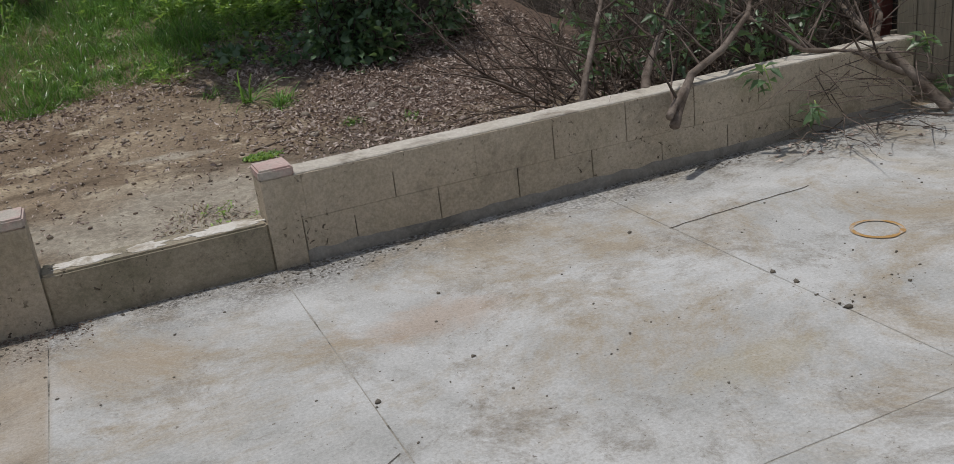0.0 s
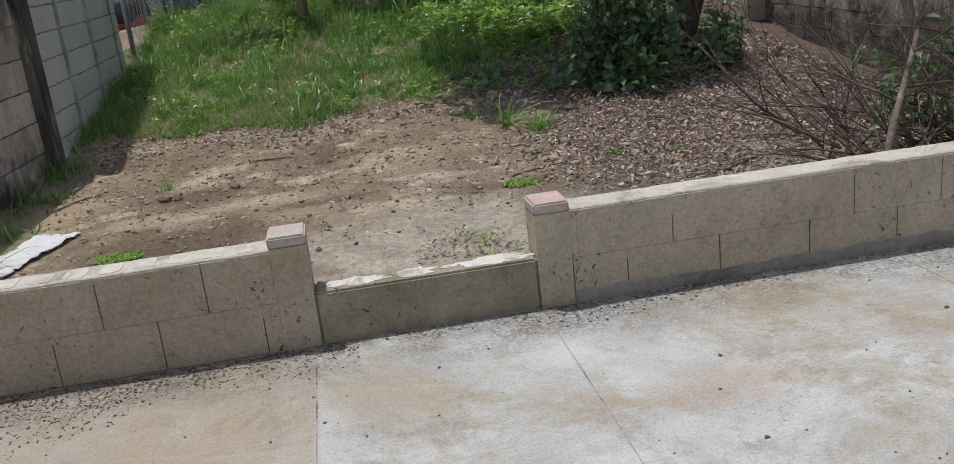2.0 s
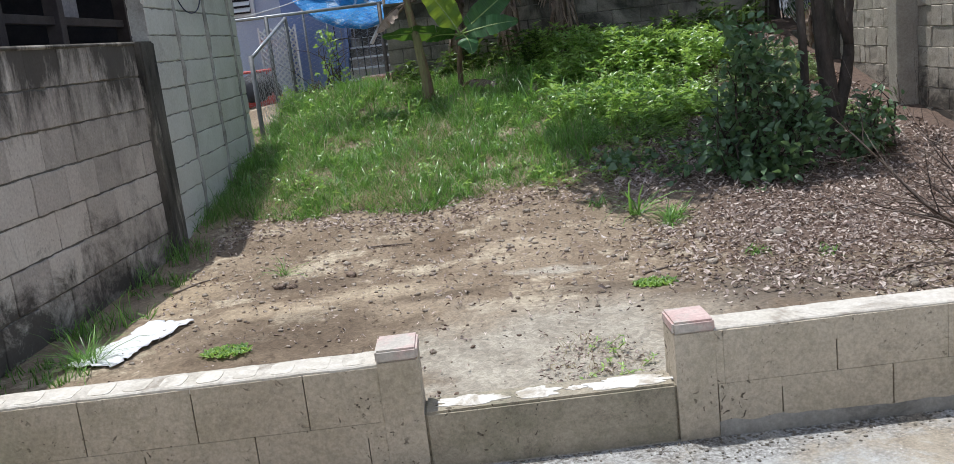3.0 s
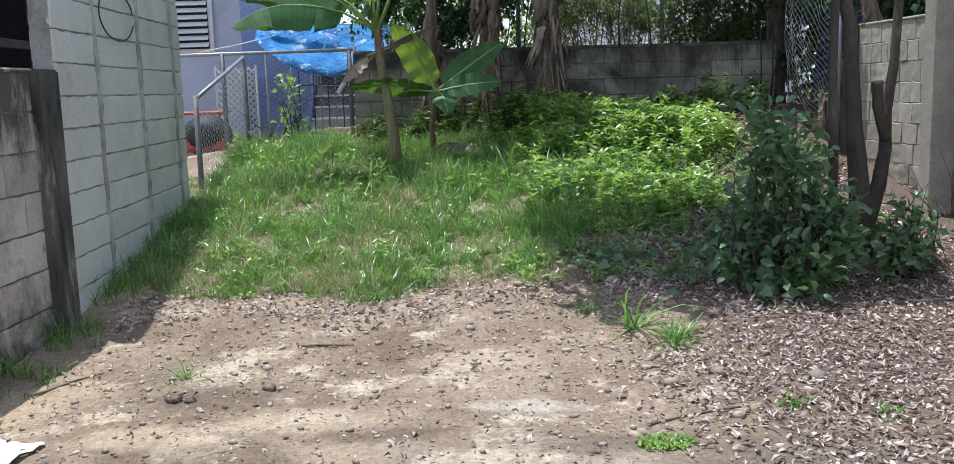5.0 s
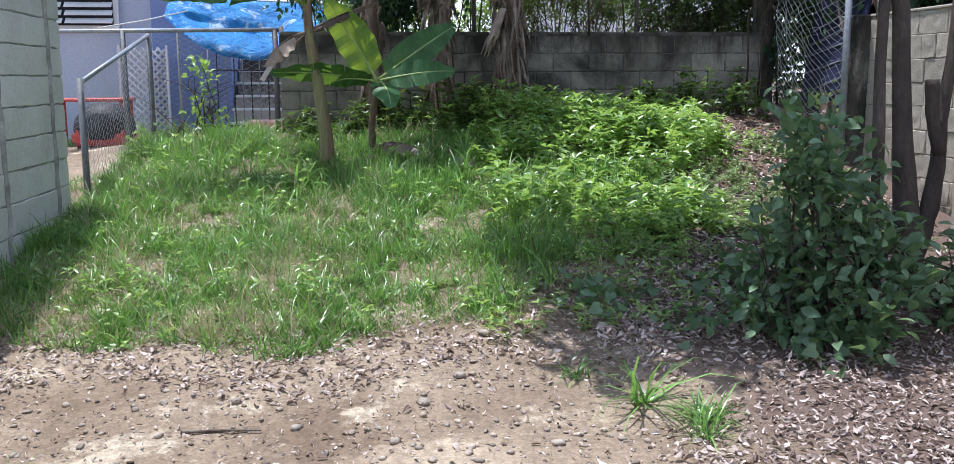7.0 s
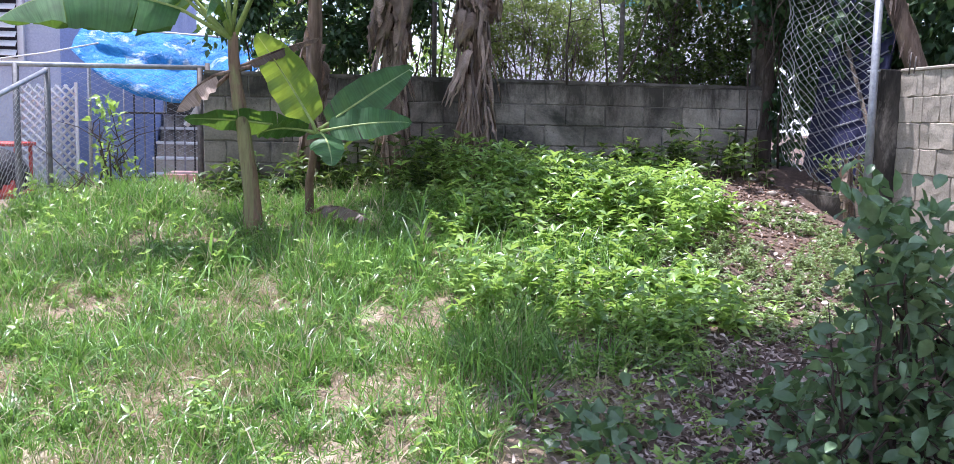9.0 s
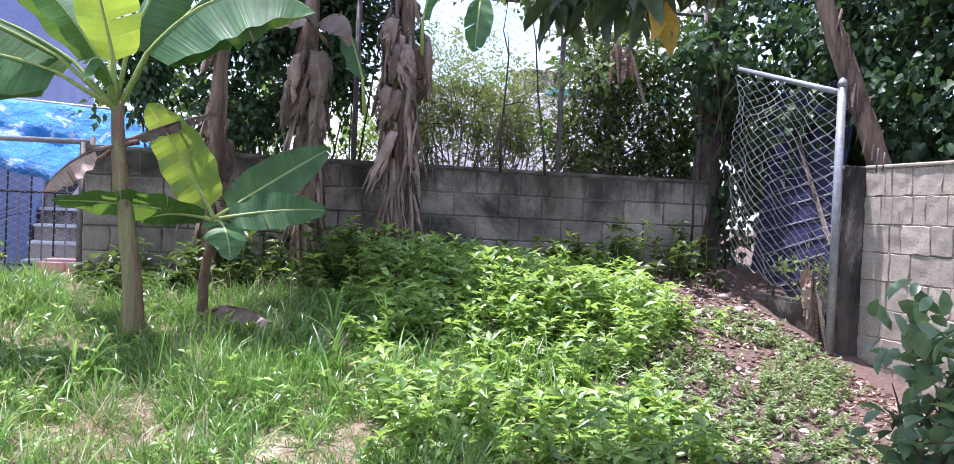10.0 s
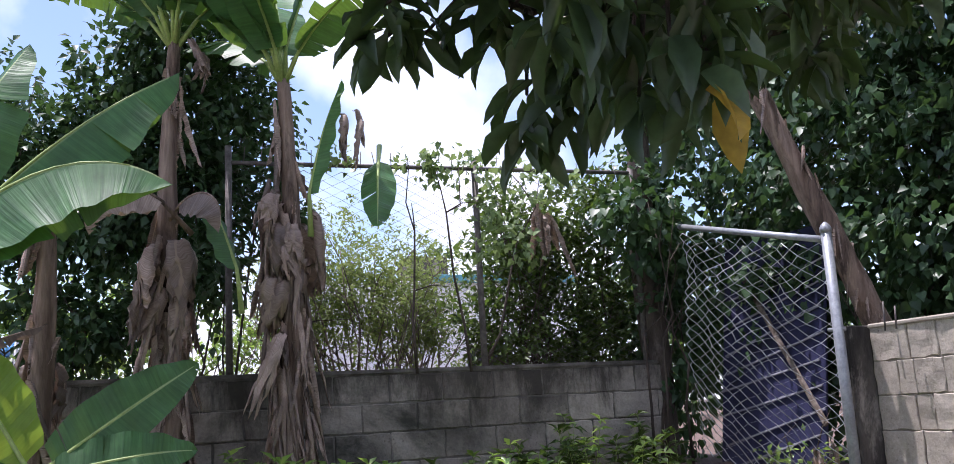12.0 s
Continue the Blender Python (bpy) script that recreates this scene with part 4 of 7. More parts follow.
for i, (az, back, rise, droop, ln, wd, fold, tw, tears, young) in enumerate(LEAVES):
    banana_leaf(ban, from_hub(az, back, rise + 0.22), az, ln, wd, rise, droop, fold, tears, M_BANY if young else M_BAN, 20 + i, tw, back=back,
                label="pale sunlit young leaf" if young else "")
banana_leaf(ban, (-0.08, 0.06, 1.30), 20, 0.70, 0.12, 0.45, 0.2, -1.3, 0.3, M_BAND, 61, label="brown dried leaf")
banana_leaf(ban, (-0.26, -0.05, 1.22), 195, 0.42, 0.26, -0.5, 0.8, -1.2, 0.15, M_BAND, 62, label="brown dried hanging leaf")

# small banana plant
ban2 = thing("banana_plant", 0.04, 13.0, gz1(0.04, 13.0), "small young banana plant with five open leaves", "plant", "living banana plants")
rough_trunk("stem", [(0, 0, -0.05), (0.0, -0.02, 0.3), (0.03, -0.08, 0.5), (0.06, -0.14, 0.72)], [0.042, 0.034, 0.029, 0.026], M_STEM, ban2, 7, 10, 0.05)
h2 = (0.06, -0.14, 0.69)
for i, (az, back, rise, droop, ln, wd, fold, tw, tears, young) in enumerate([
        (6, 0.12, 0.62, 0.40, 0.86, 0.32, 0.1, 76, 0.04, 0), (150, 0.10, 0.98, 0.22, 0.84, 0.42, 0.10, 82, 0.02, 1),
        (186, 0.10, 0.16, 0.35, 0.92, 0.27, -0.1, 42, 0.04, 0), (-10, 0.10, 0.20, 0.75, 0.68, 0.27, 0.0, 70, 0.05, 0),
        (-78, 0.12, -0.1, 1.2, 0.50, 0.28, -0.15, 0, 0.06, 0), (200, 0.08, 0.15, 0.9, 0.46, 0.22, -0.1, 40, 0.04, 0)]):
    banana_leaf(ban2, from_hub(az, back, rise + 0.15, h2), az, ln, wd, rise, droop, fold, tears, M_BANY if young else M_BAN, 90 + i, tw, back=back,
                label="pale sunlit young leaf" if young else "")
banana_leaf(ban2, (0.12, -0.20, 0.12), -55, 0.55, 0.26, 0.1, 0.6, -0.5, 0.2, M_BAND, 97, label="brown fallen leaf")

# dead straps that hang on the old banana stems
STRAPS = []
for k in range(9):
    v, f, uv, sp = banana_blade(0.46 + 0.09 * (k % 4), 0.09 + 0.05 * (k % 3), -1.40 - 0.03 * k, -0.10 + 0.12 * (k % 4), -0.9 + 0.5 * (k % 3), 0.20, 300 + k, curl=-2.4 + 1.9 * (k % 2), segs=14)
    STRAPS.append((v, f, uv))
STRAP_MESH = {}


def strap(parent, at, az, size, kind):
    if kind not in STRAP_MESH:
        v, f, uv = STRAPS[kind]
        ob = np_mesh("dead_leaf", v, f, M_BAND, parent, True, uv)
        STRAP_MESH[kind] = ob.data
    else:
        ob = new("dead_leaf", STRAP_MESH[kind])
        ob.parent = parent
    ob.matrix_basis = pose(*at, 0, 0, az) @ pose(0, 0, 0, random.uniform(-19, 19), random.uniform(-13, 13), random.uniform(-90, 90)) @ Matrix.Diagonal((size * random.uniform(0.75, 1.2), size * random.choice((0.4, 0.55, 0.7, 0.9, 1.25)), size * random.uniform(0.9, 1.3), 1))
    return ob


def hanging_sheet(length, width, sweep, seed):
    """A dry leaf folded over at its top and hanging like cloth: curled across, rippled, ragged at its lower edge."""
    rnd = random.Random(seed)
    rows, cols = 14, 9
    lean, v, uv, f = rnd.uniform(-0.12, 0.12), [], [], []
    cut = [rnd.uniform(0.55, 1.0) for _ in range(cols)]
    for i in range(rows):
        t = i / (rows - 1)
        w = width * (0.30 + 0.70 * min(1.0, t / 0.30) ** 0.7) * (1 - 0.28 * max(0.0, t - 0.55))
        arc = sweep * (0.75 + 0.5 * t + 0.35 * noise.noise((t * 3, seed, 2)))
        radius = w / (2 * arc)
        for j in range(cols):
            u = 2 * j / (cols - 1) - 1
            th = u * arc + 0.5 * noise.noise((t * 2.2, seed, 7))
            out = 0.16 * width + 0.10 * math.sin(min(1.0, t * 3.2) * 1.57) + radius * (math.cos(th) - 1) + 0.030 * noise.noise((u * 3.5 + seed, t * 7, 0)) + 0.012 * noise.noise((u * 9 + seed, t * 14, 3))
            z = 0.05 * math.sin(min(1.0, t * 4) * 3.14) - length * t * (cut[j] if t > 0.5 else 1 + (cut[j] - 1) * t * 2)
            v.append((out, radius * math.sin(th) + lean * t * t * length + 0.026 * noise.noise((u * 4, t * 7, seed)), z + 0.02 * noise.noise((u * 5, t * 3, seed + 9))))
            uv.append((0.15 + 0.8 * u, t))
    for i in range(rows - 1):
        for j in range(cols - 1):
            if i > rows - 5 and rnd.random() < 0.07:
                continue
            f.append((i * cols + j, i * cols + j + 1, (i + 1) * cols + j + 1, (i + 1) * cols + j))
    return np.array(v), np.array(f), np.array(uv)


SHEET_MESH = {}


def sheet_leaf(parent, at, az, size, kind, rnd, slim=1.0):
    if kind not in SHEET_MESH:
        v, f, uv = hanging_sheet(0.30 + 0.06 * (kind % 4), 0.13 + 0.05 * (kind % 3), (1.0, 1.7, 2.5, 1.3)[kind % 4], 500 + kind)
        ob = np_mesh("dead_leaf", v, f, M_BAND, parent, True, uv)
        SHEET_MESH[kind] = ob.data
    else:
        ob = new("dead_leaf", SHEET_MESH[kind])
        ob.parent = parent
    ob.matrix_basis = pose(*at, 0, 0, az) @ pose(0, 0, 0, rnd.uniform(-16, 16), rnd.uniform(-16, 10), 0) @ Matrix.Diagonal((size * slim * rnd.uniform(0.7, 1.0), size * slim * rnd.uniform(0.7, 1.15), size * rnd.uniform(0.8, 1.25) / slim ** 0.6, 1))
    return ob


def old_banana(x, y, top, skirt, sheets, straps, leaves, seed, lean=(0.0, 0.0), label="", tufts=6, spread=0.07):
    """An old stem clad in folded dry leaves that hang over one another, green leaves at its head."""
    rnd = random.Random(seed)
    z0 = gz1(x, y)
    b = thing("old_banana_plant", x, y, z0, label, "plant", "old banana plants by the back wall")
    h = top - z0
    pts = [(lean[0] * t + 0.03 * math.sin(5 * t + seed), lean[1] * t, h * t - 0.05) for t in (0, 0.25, 0.5, 0.75, 1.0)]
    rough_trunk("stem", pts, [0.10, 0.085, 0.072, 0.055, 0.042], M_STEMD, b, seed, 12, 0.2)
    lo, hi = skirt
    for k in range(sheets):
        z = lo + 0.30 + (hi - lo - 0.30) * (k + rnd.random()) / sheets - z0
        t = z / h
        az = rnd.uniform(0, 360)
        a = math.radians(az)
        r = rnd.uniform(0.02, spread)
        sheet_leaf(b, (lean[0] * t + math.cos(a) * r, lean[1] * t + math.sin(a) * r, z), az, rnd.choice((0.6, 0.75, 0.9, 1.05)) * (0.80 + 0.60 * k / sheets), rnd.randrange(12), rnd, rnd.uniform(0.34, 0.6) if k < 0.66 * sheets or rnd.random() < 0.3 else 1.0)
    for k in range(straps):
        z = lo + (hi - lo) * ((k + rnd.random()) / straps) ** 1.4 - z0
        t = z / h
        az = rnd.uniform(0, 360)
        a = math.radians(az)
        strap(b, (lean[0] * t + math.cos(a) * rnd.uniform(0.04, 0.13), lean[1] * t + math.sin(a) * rnd.uniform(0.04, 0.13), z + 0.25), az, rnd.choice((0.4, 0.5, 0.6, 0.8)), rnd.randrange(9))
    for k in range(tufts):
        az = rnd.uniform(0, 360)
        a = math.radians(az)
        strap(b, (pts[-1][0] + math.cos(a) * 0.06, pts[-1][1] + math.sin(a) * 0.06, h - 0.10 - rnd.random() * 0.4), az, rnd.uniform(0.5, 0.9), rnd.randrange(9))
    hub3 = (pts[-1][0], pts[-1][1], h - 0.08)
    for i, (az, rise, droop, ln, wd, fold) in enumerate(leaves):
        banana_leaf(b, from_hub(az, 0.25, rise + 0.2, hub3), az, ln, wd, rise, droop, fold, 0.38, M_BAN, seed * 10 + i, back=0.25)
    return b


HEAD = [(25, 0.95, 1.2, 1.4, 0.42, -0.5), (165, 0.95, 1.1, 1.4, 0.44, -0.5), (-55, 0.75, 1.4, 1.1, 0.40, -0.6), (235, 0.85, 1.3, 1.2, 0.42, -0.5), (85, 1.1, 1.0, 1.3, 0.42, -0.3), (-20, 1.3, 0.5, 1.2, 0.38, 0.2), (200, 1.25, 0.7, 1.3, 0.42, -0.2), (120, 0.7, 1.2, 1.2, 0.4, -0.5)]
BROAD = [(-100, 0.95, 0.8, 1.5, 0.55, 0.1), (-140, 0.90, 0.9, 1.6, 0.55, -0.1), (-170, 0.85, 0.9, 1.5, 0.52, 0.0)]
old_a = old_banana(1.52, 13.85, 4.10, (1.15, 3.25), 96, 60, HEAD + BROAD[1:], 5, spread=0.12, label="old banana plant clad in hanging dead brown leaves")
old_b = old_banana(0.80, 14.0, 4.35, (1.40, 2.95), 52, 40, [(az + 40, r, d, ln, w, fo) for az, r, d, ln, w, fo in HEAD] + BROAD, 8, label="old banana plant with a brown skirt of dead leaves", spread=0.09)
old_banana(0.06, 13.95, 3.5, (1.4, 2.4), 6, 16, [], 11, label="slim bare old banana stem with few dead leaves", tufts=3, spread=0.03)
# wide brown leaves folded over, loose dry bunches and a few green leaves
rnd = random.Random(15)
banana_leaf(old_b, (-0.06, -0.14, 2.02), 205, 0.75, 0.40, 0.5, 2.9, -1.15, 0.10, M_BAND, 401, label="wide brown folded leaf")
banana_leaf(old_b, (0.04, -0.14, 2.00), -60, 0.62, 0.36, 0.4, 2.7, -1.15, 0.10, M_BAND, 402, label="wide brown folded leaf")
for dx, dz, az, size in ((0.10, 3.30, -80, 0.8), (0.16, 3.22, -40, 0.7), (0.05, 3.05, -110, 0.8)):
    sheet_leaf(old_b, (dx, -0.08, dz - 0.2), az, size, int(dz * 10) % 12, rnd)
for dx, dz, az, size in ((0.36, 2.62, -70, 0.75), (0.44, 2.66, -20, 0.65), (0.50, 2.58, -100, 0.8), (0.40, 2.50, -140, 0.6)):
    sheet_leaf(old_a, (dx, -0.05, dz), az, size, int(dz * 100) % 12, rnd)
banana_leaf(old_a, (0.60, -0.10, 2.30), 250, 0.62, 0.26, -0.9, 0.3, -0.4, 0.02, M_BAN, 405, label="green hanging leaf")
banana_leaf(old_a, (0.12, -0.10, 2.05), 20, 0.9, 0.22, 1.35, 0.3, -0.5, 0.02, M_BAN, 407, label="green narrow upright leaf")
banana_leaf(old_a, (-0.34, -0.10, 1.55), 130, 0.62, 0.24, 1.2, 0.2, -0.4, 0.02, M_BAN, 406, label="green young leaf")

# leaning dead stem beyond the east wall
lean_b = thing("dead_banana_stem", 4.95, 12.32, 2.0, "dead brown banana stem leaning over the east wall", "plant")
rough_trunk("stem", [(0.10, -0.02, -0.5), (0, 0, 0.1), (-0.24, 0.08, 0.75), (-0.48, 0.18, 1.45), (-0.72, 0.28, 2.1)], [0.10, 0.088, 0.078, 0.07, 0.06], M_STEMD, lean_b, 21, 12, 0.22)
for k in range(20):
    t = 0.12 + k * 0.045
    strap(lean_b, (-0.7 * t + random.uniform(-0.05, 0.05), 0.26 * t - 0.07, 2.05 * t + 0.1), random.uniform(150, 330), random.uniform(0.25, 0.55), k % 9)


# ---------------------------------------------------------------- tree with an overhanging crown
tree = thing("tree", 3.34, 9.22, gz1(3.34, 9.22), "forked dark-barked tree with drooping large dark leaves", "tree")
rough_trunk("trunk", [(0, 0, -0.1), (0.0, 0.02, 0.35), (-0.06, 0.06, 1.0), (-0.10, 0.1, 1.8), (-0.25, 0.25, 2.6), (-0.6, 0.6, 3.4)], [0.11, 0.085, 0.062, 0.052, 0.045, 0.036], M_BARK, tree, 31, 12, 0.1)
rough_trunk("limb", [(0.02, 0.0, 0.2), (0.14, 0.04, 0.55), (0.19, 0.06, 0.82), (0.19, 0.06, 1.1), (0.25, 0.08, 1.5), (0.30, 0.1, 2.4), (0.3, 0.5, 3.3)], [0.07, 0.058, 0.050, 0.040, 0.036, 0.032, 0.026], M_BARK, tree, 33, 10, 0.12)
rough_trunk("stub", [(0.19, 0.05, 0.9), (0.11, 0.03, 1.15), (0.09, 0.02, 1.36)], [0.045, 0.04, 0.045], M_BARK, tree, 34, 9, 0.15)
tree2 = thing("tree", 3.07, 9.2, gz1(3.07, 9.2), "slim straight dark-barked tree with drooping large leaves", "tree")
rough_trunk("trunk", [(0, 0, -0.1), (0.02, 0, 0.7), (0.0, 0.02, 1.5), (0.02, 0.05, 2.3), (-0.2, 0.35, 3.1), (-0.5, 0.8, 3.7)], [0.046, 0.038, 0.035, 0.033, 0.031, 0.025], M_BARK, tree2, 36, 10, 0.1)


def crown_of(owner, anchors, lo, hi, count, name="crown", yellow=4, zmax=5.0, shape=None):
    """Twigs from the limbs, each ending in a whorl of long hanging leaves."""
    twigs, at, way, size = [], [], [], []
    k = 0
    while k < count:
        p = Vector((random.uniform(lo[0], hi[0]), random.uniform(lo[1], hi[1]), random.uniform(lo[2], hi[2])))
        if shape and not shape(p):
            continue
        k += 1
        a = Vector(min(anchors, key=lambda q: (Vector(q) - p).length))
        mid = a.lerp(p, 0.55) + Vector((0, 0, 0.18))
        twigs.append(tube([a, mid, p], [0.016, 0.011, 0.006], 4, False))
        m = random.randint(7, 13)
        for _ in range(m):
            at.append(p + Vector((random.gauss(0, 0.03), random.gauss(0, 0.03), random.gauss(0, 0.03))))
            az = random.uniform(0, 6.283)
            d = Vector((math.cos(az), math.sin(az), random.uniform(-1.9, 0.1)))
            way.append(d.normalized())
            size.append(random.uniform(0.13, 0.23))
    v, f = merged(twigs)
    inv = np.array(owner.matrix_basis.translation)
    np_mesh("branchwork", v - inv, f, M_BARK, owner)
    v, f = scatter(LONG_V, LONG_F, np.array([tuple(p) for p in at]), np.array([tuple(p) for p in way]), np.array(size), 0.36, np.random.uniform(-1, 1, len(at)), 1.3)
    np_mesh(name, v - inv, f, M_CROWN, owner, True)
    if yellow:
        v, f = scatter(LONG_V, LONG_F, np.array([tuple(p) for p in at[:yellow * 7:7]]) - (0, 0, 0.05), np.array([tuple(p) for p in way[:yellow * 7:7]]), 0.24, 0.4)
        np_mesh("yellow_foliage", v - inv, f, M_YLEAF, owner, True, None)


def hang_shape(p):
    """Kept clear of the walker and higher towards the yard's middle."""
    low = 2.60 + 0.36 * min(1.0, max(0.0, (1.55 - p.x) / 0.25)) + 0.22 * noise.noise((p.x * 1.9, p.y * 1.9, 0)) + 0.5 * max(0.0, 9.5 - p.y) + 0.42 * min(1.0, max(0.0, (p.x - 1.80) / 0.30))
    return p.z > low


anch = [(3.1, 9.4, 3.2), (2.8, 9.7, 3.5), (2.5, 10.0, 3.6), (2.2, 10.4, 3.5), (3.3, 10.3, 3.5), (3.75, 9.6, 3.3), (1.8, 9.6, 3.9), (1.3, 9.4, 4.0), (2.9, 11.0, 3.5), (2.0, 11.1, 3.4)]
random.seed(41)
np.random.seed(41)
crown_of(tree2, anch, (0.95, 9.3, 2.4), (3.0, 10.75, 3.6), 150, shape=hang_shape)
crown_of(tree, anch, (0.2, 8.95, 3.75), (2.95, 11.2, 4.75), 520, yellow=0)
lv, lf = merged([tube([(-0.5, 0.8, 3.7), (-0.9, 0.7, 3.55), (-1.6, 0.3, 3.5)], [0.035, 0.028, 0.018], 6), tube([(-0.35, 0.6, 3.4), (-0.3, 1.3, 3.0), (-0.1, 1.8, 3.0)], [0.03, 0.024, 0.015], 6)])
np_mesh("limb", lv, lf, M_BARK, tree2, True)


# ---------------------------------------------------------------- shrubs and masses of leaves
def leaf_cloud(name, owner_xyz, label, category, blobs, count, size, width, mat, tv=LEAF_V, tf=LEAF_F, shell=0.55, down=0.0, stems=0, kind="", stem_mat=None, group=""):
    """A shrub: stems that fork from its foot, leaves in uneven clumps. blobs: (x, y, z, rx, ry, rz)."""
    ob = thing(name, *owner_xyz, label, category, group)
    if kind:
        ob["kind"] = kind
    o = np.array(owner_xyz)
    vol = np.array([b[3] * b[4] * b[5] for b in blobs]) ** 0.75
    pts, dirs = [], []
    for b, n in zip(blobs, (vol / vol.sum() * count).astype(int)):
        clumps = max(4, n // 14)
        d = rand_dirs(clumps)
        r = np.random.uniform(shell, 1.08, (clumps, 1))
        c = d * r
        c *= 1 + 0.22 * np.sin(5 * c[:, :1] + 3 * c[:, 1:2] + 7 * c[:, 2:3] + b[0])
        idx = np.random.randint(0, clumps, n)
        p = c[idx] * np.array(b[3:6]) + np.array(b[:3]) + np.random.normal(0, size * 0.75, (n, 3))
        dd = d[idx] * 0.7 + rand_dirs(n) * 0.8 + np.array((0, 0, -down))
        pts.append(p)
        dirs.append(dd)
    pts, dirs = np.concatenate(pts), np.concatenate(dirs)
    keep = pts[:, 2] > ground_z(pts[:, 0], pts[:, 1]) + 0.02
    pts, dirs = pts[keep], dirs[keep]
    v, f = scatter(tv, tf, pts, dirs, np.random.uniform(0.65, 1.25, len(pts)) * size, width, np.random.uniform(-1.2, 1.2, len(pts)))
    np_mesh("foliage", v - o, f, mat, ob)
    if stems:
        ts = []
        rs_ = random.Random(stems + int(owner_xyz[0] * 100))
        base = Vector(owner_xyz)
        for k in range(stems):
            b = rs_.choice(blobs)
            e = Vector(b[:3]) + Vector((rs_.uniform(-1, 1) * b[3], rs_.uniform(-1, 1) * b[4], rs_.uniform(-0.3, 1) * b[5])) * 0.85
            foot = Vector((base.x + (b[0] - base.x) * rs_.uniform(0.3, 1.0) + rs_.gauss(0, 0.1), base.y + (b[1] - base.y) * 0.8 + rs_.gauss(0, 0.06), base.z - 0.03))
            row = [foot.lerp(e, t) - base + Vector((rs_.gauss(0, 0.06), rs_.gauss(0, 0.05), 0.25 * math.sin(3.1 * t) * rs_.uniform(-0.3, 1))) * min(1.0, 3 * t) for t in (0, 0.2, 0.4, 0.6, 0.8, 1.0)]
            ts.append(tube(row, [0.013, 0.011, 0.009, 0.007, 0.005, 0.003], 5))
            for _ in range(2):
                i = rs_.randint(2, 4)
                tip = row[i] + Vector((rs_.gauss(0, 0.22), rs_.gauss(0, 0.15), rs_.uniform(0.0, 0.35)))
                ts.append(tube([row[i], row[i].lerp(tip, 0.5) + Vector((0, 0, 0.03)), tip], [0.006, 0.004, 0.002], 4, False))
        v, f = merged([t for t in ts])
        np_mesh("branchwork", v, f, stem_mat or M_BARK, ob)
    return ob


leaf_cloud("shrub", (2.55, 8.75, gz1(2.55, 8.75)), "dark leafy shrub in the shade of a tree", "shrub",
           [(2.42, 8.75, 1.0, 0.20, 0.2, 0.30), (2.62, 8.8, 0.80, 0.24, 0.25, 0.34), (2.85, 8.8, 0.62, 0.2, 0.25, 0.3), (2.3, 8.85, 0.55, 0.22, 0.25, 0.25), (2.6, 8.6, 0.30, 0.42, 0.25, 0.2), (2.15, 8.65, 0.28, 0.22, 0.2, 0.15), (2.5, 8.7, 1.2, 0.12, 0.12, 0.14)], 1700, 0.095, 0.55, M_SHRUB, LONG_V, LONG_F, stems=26)
leaf_cloud("shrub", (3.62, 8.95, gz1(3.62, 8.95)), "small dark shrub at the foot of a tree", "shrub",
           [(3.62, 8.92, 0.42, 0.2, 0.22, 0.26), (3.45, 8.8, 0.28, 0.2, 0.2, 0.18)], 380, 0.095, 0.55, M_SHRUB, LONG_V, LONG_F, stems=12)
leaf_cloud("ground_vine", (1.9, 8.9, gz1(1.9, 8.9)), "low dark heart-leaved vine in the tree's shade", "plant",
           [(1.95, 8.95, 0.17, 0.65, 0.55, 0.10), (2.6, 8.5, 0.14, 0.5, 0.3, 0.10), (1.4, 9.5, 0.22, 0.4, 0.4, 0.10), (2.3, 9.6, 0.3, 0.5, 0.4, 0.10)], 900, 0.080, 0.9, M_SHRUB, HEART_V, HEART_F, 0.1, stems=0, kind="stuff")
leaf_cloud("vine_hedge", (5.6, 12.2, gz1(5.6, 12.2)), "tall dark heart-leaved vine covering a hedge", "hedge",
           [(5.75, 11.4, 3.2, 0.7, 1.4, 1.7), (5.7, 13.2, 3.3, 0.75, 1.2, 1.8), (5.6, 14.6, 3.6, 0.9, 0.8, 1.7), (5.9, 12.2, 4.6, 0.9, 2.2, 0.9), (6.1, 10.4, 3.4, 0.7, 0.8, 1.4), (5.1, 14.9, 2.2, 0.45, 0.4, 0.9), (5.35, 13.6, 2.5, 0.25, 0.7, 0.9), (5.3, 12.3, 2.8, 0.3, 0.9, 0.8), (5.4, 11.0, 2.9, 0.3, 0.8, 0.7)], 50000, 0.082, 0.85, M_IVY, HEART_V, HEART_F, 0.72, 0.9, stems=10)
leaf_cloud("vine", (4.62, 14.35, gz1(4.62, 14.35)), "dark vine climbing a post in the wall's corner", "plant",
           [(4.62, 14.35, 2.4, 0.18, 0.2, 0.9), (4.55, 14.2, 3.3, 0.35, 0.3, 0.45), (4.2, 13.9, 3.25, 0.3, 0.3, 0.2)], 1300, 0.085, 0.85, M_IVY, HEART_V, HEART_F, 0.5, 0.7, stems=8)
cp = thing("old_tree", 4.56, 14.33, 1.0, "dark ivy-wrapped trunk in the wall's corner", "trunk")
